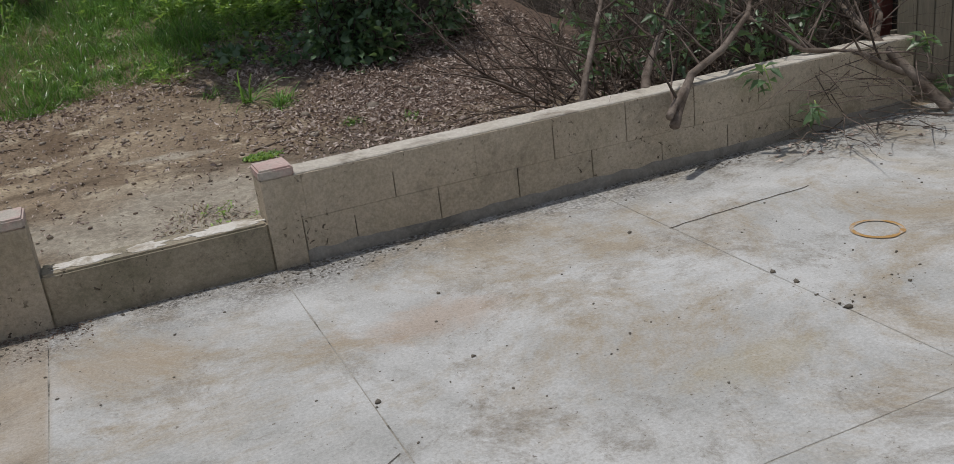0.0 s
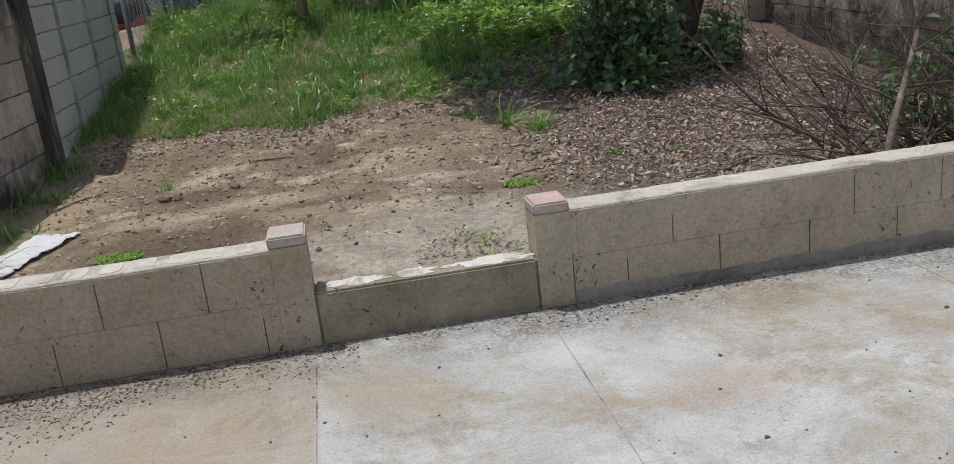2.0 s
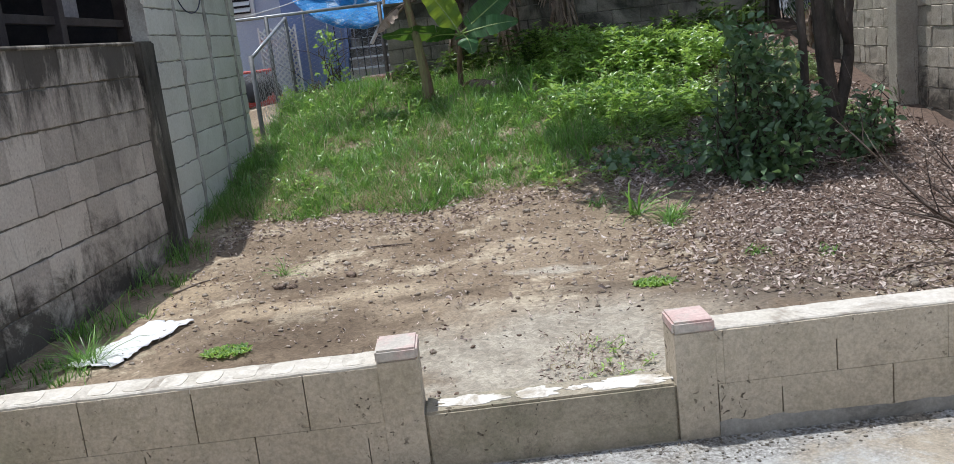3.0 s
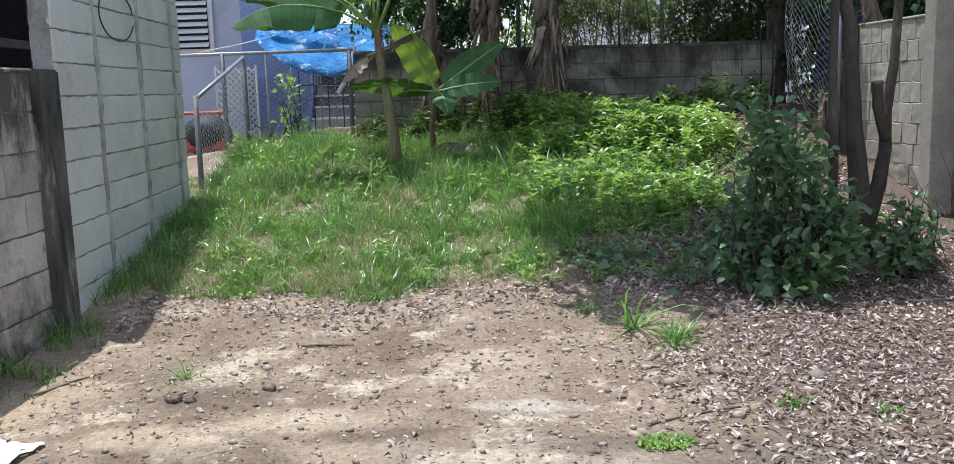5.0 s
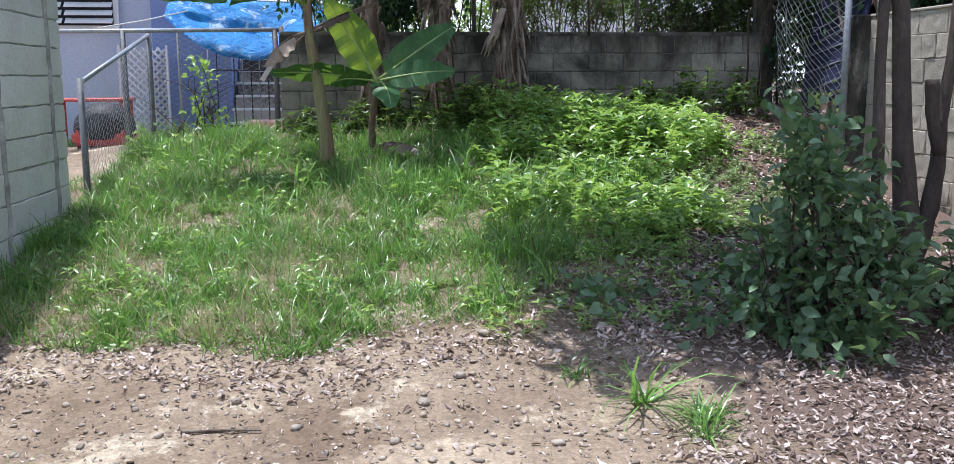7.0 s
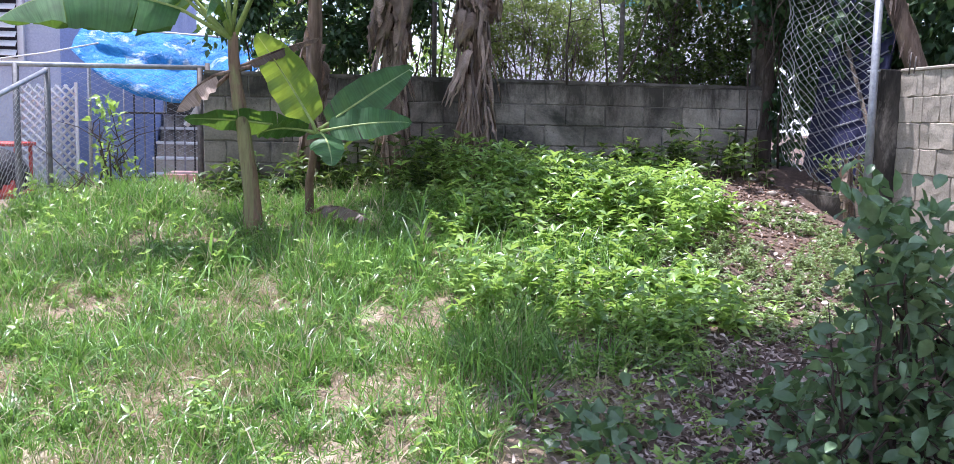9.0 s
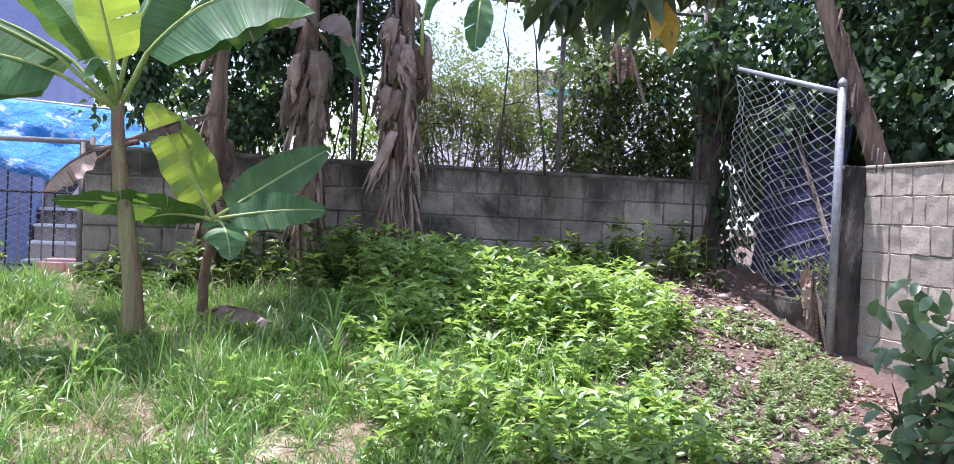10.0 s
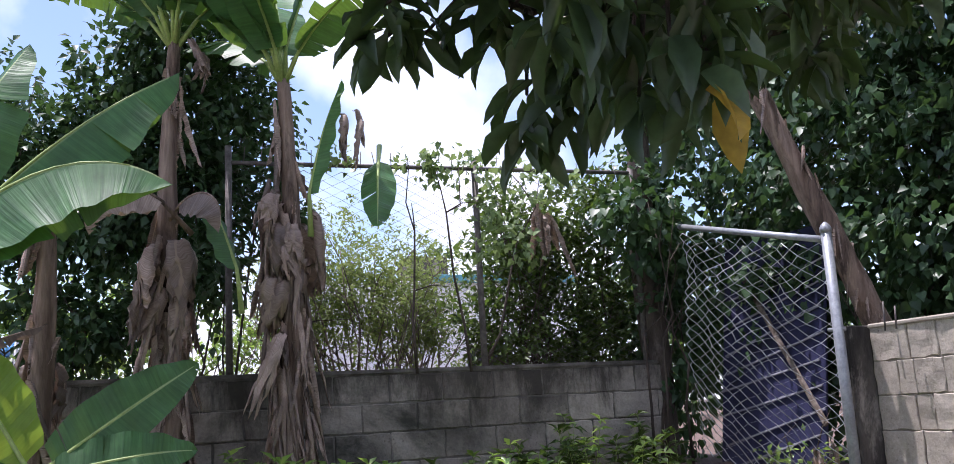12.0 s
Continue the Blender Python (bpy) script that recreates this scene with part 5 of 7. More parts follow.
rough_trunk("trunk", [(0, 0, -0.1), (0.02, 0, 1.0), (-0.02, 0.02, 2.0), (0.03, 0, 3.2)], [0.13, 0.12, 0.11, 0.09], M_BARK, cp, 51)
leaf_cloud("hedge_bush", (3.9, 15.0, gz1(3.9, 15.0)), "dense dark green bush behind the back wall", "bush",
           [(3.5, 14.9, 2.5, 0.42, 0.35, 0.6), (4.05, 15.0, 2.45, 0.5, 0.4, 0.75), (3.85, 15.1, 3.1, 0.35, 0.35, 0.3), (4.4, 14.8, 2.5, 0.3, 0.3, 0.6), (3.7, 14.9, 3.3, 0.4, 0.3, 0.35), (4.3, 14.7, 3.3, 0.3, 0.3, 0.5)], 10500, 0.075, 0.45, M_HEDGE, shell=0.35, stems=26)
leaf_cloud("feathery_bush", (2.7, 15.7, gz1(2.7, 15.7)), "airy light green bush with thin stems behind the wall", "bush",
           [(2.45, 15.7, 2.85, 0.8, 0.5, 0.75), (3.1, 15.9, 2.7, 0.5, 0.4, 0.6), (1.9, 15.8, 2.6, 0.5, 0.4, 0.6)], 16000, 0.05, 0.42, M_FEATHER, shell=0.2, stems=60, stem_mat=M_TWIG)
leaf_cloud("vine_thicket", (0.3, 15.2, gz1(0.3, 15.2)), "dark thicket of vines behind the old bananas", "bush",
           [(0.2, 15.1, 3.6, 0.7, 0.35, 0.85), (0.95, 15.0, 3.7, 0.5, 0.3, 0.75), (-0.5, 15.3, 3.9, 0.55, 0.35, 0.6), (1.1, 14.7, 2.9, 0.28, 0.25, 0.5), (0.3, 15.0, 2.5, 0.6, 0.3, 0.5), (-0.6, 15.2, 2.9, 0.4, 0.3, 0.5), (0.4, 15.0, 4.0, 0.4, 0.3, 0.3), (1.05, 14.85, 3.6, 0.5, 0.28, 0.6), (1.30, 14.8, 4.3, 0.45, 0.3, 0.6), (0.75, 14.9, 4.6, 0.5, 0.3, 0.6), (1.62, 14.75, 3.35, 0.2, 0.18, 0.45), (0.5, 14.9, 3.3, 0.4, 0.3, 0.4)], 21000, 0.085, 0.6, M_IVY, LEAF_V, LEAF_F, 0.25, 0.4, stems=14)
leaf_cloud("wild_bush", (0.7, 15.6, gz1(0.7, 15.6)), "sunlit ragged bush behind the back wall", "bush",
           [(0.5, 15.6, 2.5, 0.8, 0.4, 0.5), (1.3, 15.4, 2.4, 0.4, 0.3, 0.4), (-0.4, 15.4, 2.6, 0.4, 0.3, 0.4)], 2600, 0.065, 0.5, M_WEED, shell=0.2, stems=18, stem_mat=M_TWIG)
leaf_cloud("fence_vine", (2.9, 14.27, 2.1), "thin vine trailing along a chain-link fence", "plant",
           [(2.5, 14.25, 3.6, 0.8, 0.06, 0.10), (3.1, 14.25, 3.3, 0.25, 0.08, 0.4), (2.0, 14.25, 3.65, 0.5, 0.05, 0.06), (3.6, 14.25, 3.5, 0.4, 0.1, 0.2), (3.0, 14.22, 3.65, 0.4, 0.12, 0.16), (3.35, 14.2, 3.1, 0.2, 0.1, 0.3)], 620, 0.065, 0.8, M_CREEP, HEART_V, HEART_F, 0.2, 0.4, stems=3)
leaf_cloud("young_shrub", (-1.75, 14.35, gz1(-1.75, 14.35)), "small bright shrub beside a chain-link fence", "shrub",
           [(-1.75, 14.35, 1.5, 0.16, 0.16, 0.3), (-1.7, 14.35, 1.1, 0.22, 0.2, 0.2), (-2.2, 14.4, 0.95, 0.25, 0.2, 0.2)], 360, 0.085, 0.5, M_WEED, stems=12)
leaf_cloud("gate_weed", (4.62, 12.72, gz1(4.62, 12.72)), "small green weed growing behind a mesh gate", "weed",
           [(4.62, 12.72, 1.38, 0.10, 0.16, 0.22), (4.6, 13.1, 1.3, 0.08, 0.14, 0.14)], 130, 0.065, 0.5, M_WEED, stems=5)
fronds = thing("dry_fronds", 3.66, 14.45, 3.28, "dry brown fronds hanging in a dark bush", "fronds")
for k in range(12):
    strap(fronds, (random.gauss(0, 0.06), random.gauss(0, 0.04), random.uniform(-0.05, 0.15)), random.uniform(0, 360), random.uniform(0.5, 0.8), k % 9)
leaf_cloud("far_trees", (3.0, 34.0, gz1(3, 34)), "distant trees behind the houses", "trees",
           [(-3, 33, 3.5, 4, 2, 2.5), (1, 36, 3.4, 3, 2, 2.2), (12, 34, 4.2, 4, 2, 3.2), (17, 30, 4.5, 4, 3, 3.4)], 5200, 0.35, 0.6, M_HEDGE, shell=0.6, stems=12, kind="stuff")


# ---------------------------------------------------------------- grass and weeds
def wave2(x, y, s):
    return np.sin(2.1 * x * s + 1.7 * y * s + 0.4) * np.sin(1.3 * x * s - 2.6 * y * s + 1.1)


def grass_patch(name, label, n, test, lo, hi, length, width, mat, lean=0.55, tuft=6):
    m = n // tuft
    c = np.stack([np.random.uniform(lo[0], hi[0], m), np.random.uniform(lo[1], hi[1], m)], 1)
    keep = test(c[:, 0], c[:, 1])
    c = c[keep]
    p = np.repeat(c, tuft, 0) + np.random.normal(0, 0.022, (len(c) * tuft, 2))
    ln = np.repeat(np.random.uniform(length[0], length[1], len(c)), tuft) * np.random.uniform(0.6, 1.2, len(p))
    patch = 0.8 + 0.45 * wave2(p[:, 0], p[:, 1], 1.0) + 0.2 * wave2(p[:, 0], p[:, 1], 3.1)
    ln = ln * np.clip(patch, 0.35, 1.4)
    az = np.random.uniform(0, 2 * np.pi, len(p))
    tilt = np.abs(np.random.normal(0, lean, len(p)))
    d = np.stack([np.cos(az) * tilt, np.sin(az) * tilt, np.ones(len(p))], 1)
    at = np.concatenate([p, (ground_z(p[:, 0], p[:, 1]) - 0.01)[:, None]], 1)
    v, f = scatter(BLADE_V, BLADE_F, at, d, ln, width / ln, np.random.uniform(-3.1, 3.1, len(p)), np.random.uniform(0.4, 2.2, len(p)))
    return tagged(np_mesh(name, v, f, mat), label, "grass", kind="stuff")


def thin_at(x, y):
    return wave2(x * 1.1 + 0.9, y + 0.4, 1.25) + 0.5 * wave2(x, y, 4.3) + 0.25 - 0.30 * np.clip(y - 10.2, 0, 4)


def lawn(x, y):
    edge = 8.95 + 0.16 * np.sin(2.3 * x) + 0.10 * np.sin(5.1 * x + 1) + 0.35 * np.clip(x - 0.6, 0, 2)
    east = np.minimum(1.75, 0.82 + 0.40 * np.clip(y - 9.2, 0, 5)) + 0.10 * np.sin(1.9 * y) + 0.10 * np.sin(4.3 * y)
    inside = (y > edge) & (x < east) & (x > -2.5) & (y < 14.2)
    pick = np.random.uniform(0, 1, np.shape(x))
    bare = ((wave2(x + 0.3, y, 1.6) > 0.55) & (pick < 0.7)) | ((thin_at(x, y) > 0.25) & (pick < 0.72))
    return inside & ~bare


grass_patch("grass", "long green uncut grass in the sun", 120000, lawn, (-2.5, 8.7), (2.1, 14.2), (0.05, 0.20), 0.0085, M_GRASS, 1.5)


def arching_tufts(name, label, n, test, lo, hi, reach, width, mat, blades=11):
    """Tufts whose long blades spring from one root, arch over and hang."""
    c = np.stack([np.random.uniform(lo[0], hi[0], n), np.random.uniform(lo[1], hi[1], n)], 1)
    c = c[test(c[:, 0], c[:, 1])]
    v, f = [], []
    for x, y in c:
        size = random.uniform(*reach)
        z0 = gz1(x, y) - 0.01
        for _ in range(blades):
            az, ln = random.uniform(0, 6.283), size * random.uniform(0.6, 1.15)
            up, bow = random.uniform(0.7, 1.5), random.uniform(0.6, 2.2)
            p, a, w = Vector((x + random.gauss(0, 0.012), y + random.gauss(0, 0.012), z0)), up, width * random.uniform(0.6, 1.2)
            side = Vector((-math.sin(az), math.cos(az), random.uniform(-0.4, 0.4)))
            o = len(v)
            for i in range(6):
                k = w * (0.55, 0.9, 1.0, 0.85, 0.55, 0.08)[i] * 0.5
                v += [tuple(p - side * k), tuple(p + side * k)]
                p = p + Vector((math.cos(az) * math.cos(a), math.sin(az) * math.cos(a), math.sin(a))) * (ln / 5)
                a -= bow / 5
            f += [(o + 2 * i, o + 2 * i + 1, o + 2 * i + 3, o + 2 * i + 2) for i in range(5)]
    return tagged(np_mesh(name, np.array(v), np.array(f), mat, None, True), label, "grass", kind="stuff")


arching_tufts("grass_tufts", "arching green tufts among shorter grass", 1900, lambda x, y: lawn(x, y) & (wave2(x + 2, y, 1.9) > -0.35), (-2.4, 8.8), (1.9, 14.0), (0.14, 0.31), 0.0082, M_GRASS)
arching_tufts("broad_tufts", "broad-bladed bright tufts by the weeds", 70, lambda x, y: (np.hypot((x - 1.0) / 0.6, (y - 12.0) / 0.9) < 1) | (np.hypot((x - 0.9) / 0.3, (y - 9.7) / 0.5) < 1), (0.2, 9.1), (1.7, 13.0), (0.32, 0.50), 0.014, M_GRASS, 9)
arching_tufts("straw_tufts", "dry seeding stalks among the grass", 420, lawn, (-2.4, 8.8), (1.9, 14.0), (0.22, 0.42), 0.0045, M_STRAW, 3)
grass_patch("dry_grass", "straw-coloured dead blades among the grass", 9000, lawn, (-2.5, 8.7), (2.1, 14.2), (0.08, 0.26), 0.0065, M_STRAW, 1.6)
grass_patch("thatch", "pale dead thatch lying in thin spots of the grass", 46000, lambda x, y: (thin_at(x, y) > 0.1) & (y > 9.0) & (x < 1.7), (-2.4, 8.9), (1.9, 12.6), (0.05, 0.16), 0.006, M_STRAW, 4.0)
grass_patch("tall_grass", "taller seeding grass at the shade's edge", 5200, lambda x, y: (np.hypot((x - 0.95) / 0.35, (y - 10.3) / 0.7) < 1) | (np.hypot((x - 0.3) / 0.5, (y - 12.0) / 0.6) < 1) | (np.hypot((x - 0.80) / 0.22, (y - 9.6) / 0.35) < 1),
            (-0.4, 9.0), (1.8, 13.0), (0.24, 0.42), 0.0075, M_GRASS, 0.7)
grass_patch("slope_grass", "green blades among the weeds on the slope", 9000, lambda x, y: (np.sin(2.2 * x + y) * np.sin(1.7 * y - x) > -0.2) & (x < 2.3 + 0.4 * (y - 11)), (1.0, 10.0), (3.9, 13.8), (0.12, 0.32), 0.010, M_GRASS, 0.8)
grass_patch("fringe_grass", "thin grass along the wall's foot", 3200, lambda x, y: (x < -2.22 - 0.0 * y) & (np.sin(7 * y) > -0.4), (-2.78, 5.4), (-2.2, 13), (0.10, 0.26), 0.008, M_GRASS, 0.6)
grass_patch("back_grass", "grass of the neighbour's yard behind the fence", 6000, lambda x, y: (x < -1.0) & ((x > -2.4) | (y > 15.4)) & ((x < -1.7) | (y < 14.7)), (-6.0, 13.0), (-0.9, 16.0), (0.12, 0.3), 0.010, M_GRASS, 0.6)


def clump(x, y, n, ln, wd, label, mat=None, lean=0.7):
    at = np.stack([np.random.normal(x, 0.03, n), np.random.normal(y, 0.03, n), np.full(n, gz1(x, y) - 0.005)], 1)
    d = rand_dirs(n, 0.25, 0.95)
    o = np.array((x, y, gz1(x, y)))
    v, f = scatter(BLADE_V, BLADE_F, at, d, np.random.uniform(0.6, 1.1, n) * ln, wd / ln, np.random.uniform(-0.4, 0.4, n), np.random.uniform(0.8, 2.0, n))
    ob = np_mesh("grass_clump", v - o, f, mat or M_GRASS)
    ob.location = o
    return tagged(ob, label, "grass clump", "loose grass clumps")


clump(1.27, 8.02, 26, 0.42, 0.015, "broad-bladed green grass clump among dead leaves")
clump(1.43, 7.63, 40, 0.26, 0.009, "green grass clump among dead leaves")
clump(1.5, 7.8, 60, 0.24, 0.012, "green grass clump among dead leaves")
clump(-1.46, 7.39, 24, 0.26, 0.007, "thin grass clump on bare soil")
clump(-0.59, 12.1, 40, 0.42, 0.03, "pale broad-bladed clump in the grass")
clump(1.7, 6.5, 50, 0.10, 0.010, "low green clump on leaf litter")
clump(2.1, 6.3, 40, 0.09, 0.010, "low green clump on leaf litter")
clump(1.0, 8.35, 30, 0.2, 0.01, "green grass clump at the lawn's edge")
clump(-2.3, 5.75, 90, 0.34, 0.008, "green grass clump beside a white plastic sheet")
for cx, cy, cr in ((0.97, 6.1, 0.13), (-1.49, 5.64, 0.13)):
    n = 260
    a, r = np.random.uniform(0, 6.28, n), cr * np.sqrt(np.random.uniform(0, 1, n))
    at = np.stack([cx + r * np.cos(a), cy + 0.7 * r * np.sin(a), np.full(n, gz1(cx, cy)) + 0.01], 1)
    v, f = scatter(LEAF_V, LEAF_F, at, rand_dirs(n, 0.0, 0.9), 0.035, 0.5)
    ob = np_mesh("weed_tuft", v - np.array((cx, cy, 0)), f, M_WEED)
    ob.location = (cx, cy, 0)
    tagged(ob, "low bright green weed tuft on bare soil", "weed", "weed tufts")


def weed_field(name, label, n, test, lo, hi, height, leaf, whorls, mat, per=5):
    """Upright broad-leaved weeds: a thin stem, whorls of pointed leaves."""
    c = np.stack([np.random.uniform(lo[0], hi[0], n), np.random.uniform(lo[1], hi[1], n)], 1)
    c = c[test(c[:, 0], c[:, 1])]
    at, way, size, stems = [], [], [], []
    for x, y in c:
        z0 = gz1(x, y)
        h = random.uniform(*height) * (0.75 + 0.35 * math.sin(1.7 * x + 2.3 * y))
        tip = Vector((x + random.gauss(0, 0.07), y + random.gauss(0, 0.07), z0 + h))
        stems.append(tube([(x, y, z0 - 0.01), tuple(tip)], [0.0035, 0.002], 4, False))
        for w in range(whorls):
            t = (w + 1) / whorls
            q = Vector((x, y, z0)).lerp(tip, t)
            for k in range(per):
                az = 6.283 * (k + random.random() * 0.6) / per + w
                at.append(tuple(q))
                way.append((math.cos(az), math.sin(az), random.uniform(-0.35, 0.55 if t < 0.9 else 1.0)))
                size.append(leaf * random.uniform(0.6, 1.2))
    v, f = scatter(LEAF_V, LEAF_F, np.array(at), np.array(way), np.array(size), 0.42)
    ob = np_mesh(name, v, f, mat)
    tagged(ob, label, "weeds", kind="stuff")
    sv, sf = merged(stems)
    np_mesh("weed_stems", sv, sf, M_STEMG, ob)
    return ob


def weeds_at(x, y):
    return (y > 10.4 + 0.35 * np.sin(2 * x)) & (x > 1.15 + 0.3 * np.sin(2.2 * y)) & (x < 2.65 + 0.25 * np.sin(3.1 * y) + 0.40 * (y - 11)) & (y < 14.15)


weed_field("weeds", "bright green broad-leaved weeds on the slope", 620, weeds_at, (0.8, 10.2), (4.2, 14.15), (0.10, 0.44), 0.098, 6, M_WEED)
weed_field("tall_weeds", "tall bright leafy weeds before the back wall", 260, lambda x, y: (x > 1.1 + 0.25 * np.sin(3 * y)) & (x < 3.6 - 0.4 * np.abs(y - 12.6)), (1.0, 12.1), (3.6, 13.9), (0.24, 0.48), 0.095, 6, M_WEED)
weed_field("wall_weeds", "dark green weeds along the back wall", 170, lambda x, y: (x < 1.2) | (x > 3.2) | (y > 13.95), (-0.8, 13.5), (4.3, 14.15), (0.2, 0.42), 0.105, 4, M_HEDGE)
weed_field("low_weeds", "small low weeds scattered among taller ones", 420, lambda x, y: (x < 3.0) & (np.sin(3.1 * x) * np.sin(2.7 * y + x) > -0.35), (1.0, 9.9), (3.0, 13.4), (0.05, 0.17), 0.058, 3, M_WEED, 4)
weed_field("creeping_weeds", "small-leaved creeping weeds on the bare slope", 2300, lambda x, y: (x > 2.0 + 0.4 * (y - 11)) & (x < 4.3) & (np.sin(2.3 * x + 0.7) * np.sin(2.1 * y + x) + 0.5 * np.sin(6.1 * x) * np.sin(5.3 * y) > -0.05), (1.6, 10.0), (4.4, 13.2), (0.03, 0.15), 0.034, 5, M_CREEP, 5)
weed_field("lawn_weeds", "small broad-leaved weeds among the grass", 420, lambda x, y: lawn(x, y), (-2.4, 9.0), (1.9, 13.8), (0.06, 0.22), 0.06, 3, M_WEED, 4)
weed_field("shade_weeds", "sparse weeds at the lawn's edge", 120, lambda x, y: x < 9, (0.6, 8.8), (2.3, 10.2), (0.06, 0.2), 0.06, 2, M_WEED, 4)


# ---------------------------------------------------------------- leaf litter, pebbles, stones
def litter(name, label, n, lo, hi, test, size):
    p = np.stack([np.random.uniform(lo[0], hi[0], n), np.random.uniform(lo[1], hi[1], n)], 1)
    p = p[test(p[:, 0], p[:, 1])]
    at = np.concatenate([p, (ground_z(p[:, 0], p[:, 1]) + np.random.uniform(0.002, 0.03, len(p)))[:, None]], 1)
    d = rand_dirs(len(p), -0.25, 0.35)
    s = np.random.uniform(size[0], size[1], len(p))
    v, f = scatter(LONG_V, LONG_F, at, d, s, np.random.uniform(0.22, 0.55, len(p)), np.random.uniform(-0.9, 0.9, len(p)), np.random.uniform(-2.5, 3.5, len(p)))
    return tagged(np_mesh(name, v, f, M_LITTER), label, "leaf litter", kind="stuff")


def litter_at(x, y):
    e = 1.0 + 0.35 * np.sin(1.7 * y) + 0.2 * np.sin(4.1 * y) + 0.7 * np.clip(6.3 - y, 0, 3)
    k = np.clip((x - e) / 0.9, 0.03, 1.0)
    return (np.random.uniform(0, 1, np.shape(x)) < k) & (y > 5.0 - 0.3 * (x - 2))


litter("leaf_litter", "thick brown and grey dead leaf litter", 27000, (-0.6, 4.3), (4.45, 9.4), litter_at, (0.018, 0.054))
litter("sparse_litter", "scattered dry leaves along the lawn's edge", 2600, (-2.2, 8.0), (1.6, 9.2), lambda x, y: (y > 8.35 + 0.2 * np.sin(3 * x)), (0.02, 0.055))
litter("soil_debris", "tiny dry leaf and stalk fragments on bare soil", 7000, (-2.3, 4.4), (3.0, 9.0), lambda x, y: np.random.uniform(0, 1, np.shape(x)) < np.clip((y - 4.6) / 2.5, 0.1, 1.0), (0.008, 0.032))
litter("shade_litter", "grey dead leaves in the tree's shade", 4500, (0.9, 8.7), (3.0, 10.5), lambda x, y: (x > 1.0 + 0.25 * np.sin(3 * y)), (0.025, 0.065))
litter("slope_litter", "dry leaves under weeds on the slope", 2600, (2.0, 9.0), (4.4, 13.8), lambda x, y: x > 0, (0.03, 0.07))


def pebble_mesh(n_var=1, seed=0, rough=0.3):
    bm = bmesh.new()
    bmesh.ops.create_icosphere(bm, subdivisions=1, radius=1.0)
    for v in bm.verts:
        v.co *= 1 + 1.6 * rough * noise.noise(v.co * 1.7 + Vector((seed * 7.1, 0, 0)))
        v.co.z *= 0.62
    vs = np.array([tuple(v.co) for v in bm.verts])
    fs = np.array([[v.index for v in fc.verts] for fc in bm.faces])
    bm.free()
    return vs, fs


def pebbles(name, label, n, lo, hi, test, size, mat, zf=None, category="pebbles"):
    p = np.stack([np.random.uniform(lo[0], hi[0], n), np.random.uniform(lo[1], hi[1], n)], 1)
    p = p[test(p[:, 0], p[:, 1])]
    s = size[0] + (size[1] - size[0]) * np.random.uniform(0, 1, len(p)) ** 3
    z = (ground_z(p[:, 0], p[:, 1]) if zf is None else np.full(len(p), zf)) + s * 0.25
    tv, tf = pebble_mesh(seed=len(name))
    a = np.random.uniform(0, 6.28, len(p))
    st = np.random.uniform(0.6, 1.4, (len(p), 1, 1)) * np.array((1, 0, 0)) + np.array((0, 1, 0)) + np.random.uniform(0.5, 1.2, (len(p), 1, 1)) * np.array((0, 0, 1))
    v = tv[None] * s[:, None, None] * st
    c, sn = np.cos(a)[:, None], np.sin(a)[:, None]
    x, y = v[..., 0] * c - v[..., 1] * sn, v[..., 0] * sn + v[..., 1] * c
    v = np.stack([x + p[:, :1], y + p[:, 1:], v[..., 2] + z[:, None]], -1)
    f = tf[None] + (np.arange(len(p)) * len(tv))[:, None, None]
    return tagged(np_mesh(name, v.reshape(-1, 3), f.reshape(-1, 3), mat), label, category, kind="stuff")


pebbles("pebbles", "loose pebbles and clods on bare soil", 4600, (-2.2, 4.4), (3.2, 9.0), lambda x, y: (np.random.uniform(0, 1, np.shape(x)) < np.clip((y - 5.6) / 1.8, 0.08, 1.0)), (0.003, 0.022), M_ROCK)
pebbles("slope_clods", "crumbly red-brown clods on the slope by the gate", 4500, (3.0, 11.0), (4.42, 13.7), lambda x, y: np.random.uniform(0, 1, np.shape(x)) < np.clip((x - 3.0 - 0.25 * np.sin(3 * y)) / 0.8, 0.05, 1.0), (0.004, 0.024), M_CLOD, category="clods")
pebbles("dark_clods", "small dark clods of earth", 700, (-2.2, 4.3), (3.0, 9.0), lambda x, y: x < 9, (0.004, 0.016), M_STEMD, category="clods")
pebbles("patio_grit", "dark grit along the foot of a low wall", 16000, (-3.0, 3.47), (3.2, 3.985), lambda x, y: np.random.uniform(0, 1, np.shape(x)) < np.clip(0.9 - (3.985 - y) / (0.13 + 0.10 * np.sin(2.3 * x + 0.5) + 0.14 * (x < -0.4) + 0.08 * ((x > 0.55) & (x < 1.7)) - 0.09 * ((x > -0.4) & (x < 0.5))), 0, 1), (0.0015, 0.009), M_JOINT, 0.0, "grit")
pebbles("gravelly_dirt", "gritty brown dirt washed along a low wall", 17000, (-2.9, 3.1), (-0.2, 3.98), lambda x, y: np.random.uniform(0, 1, np.shape(x)) < np.clip(1.05 - (3.98 - y) / (0.42 + 0.15 * np.sin(3.1 * x) + 0.06 * np.sin(9 * x)), 0, 1), (0.0012, 0.006), M_STEMD, 0.0, "grit")
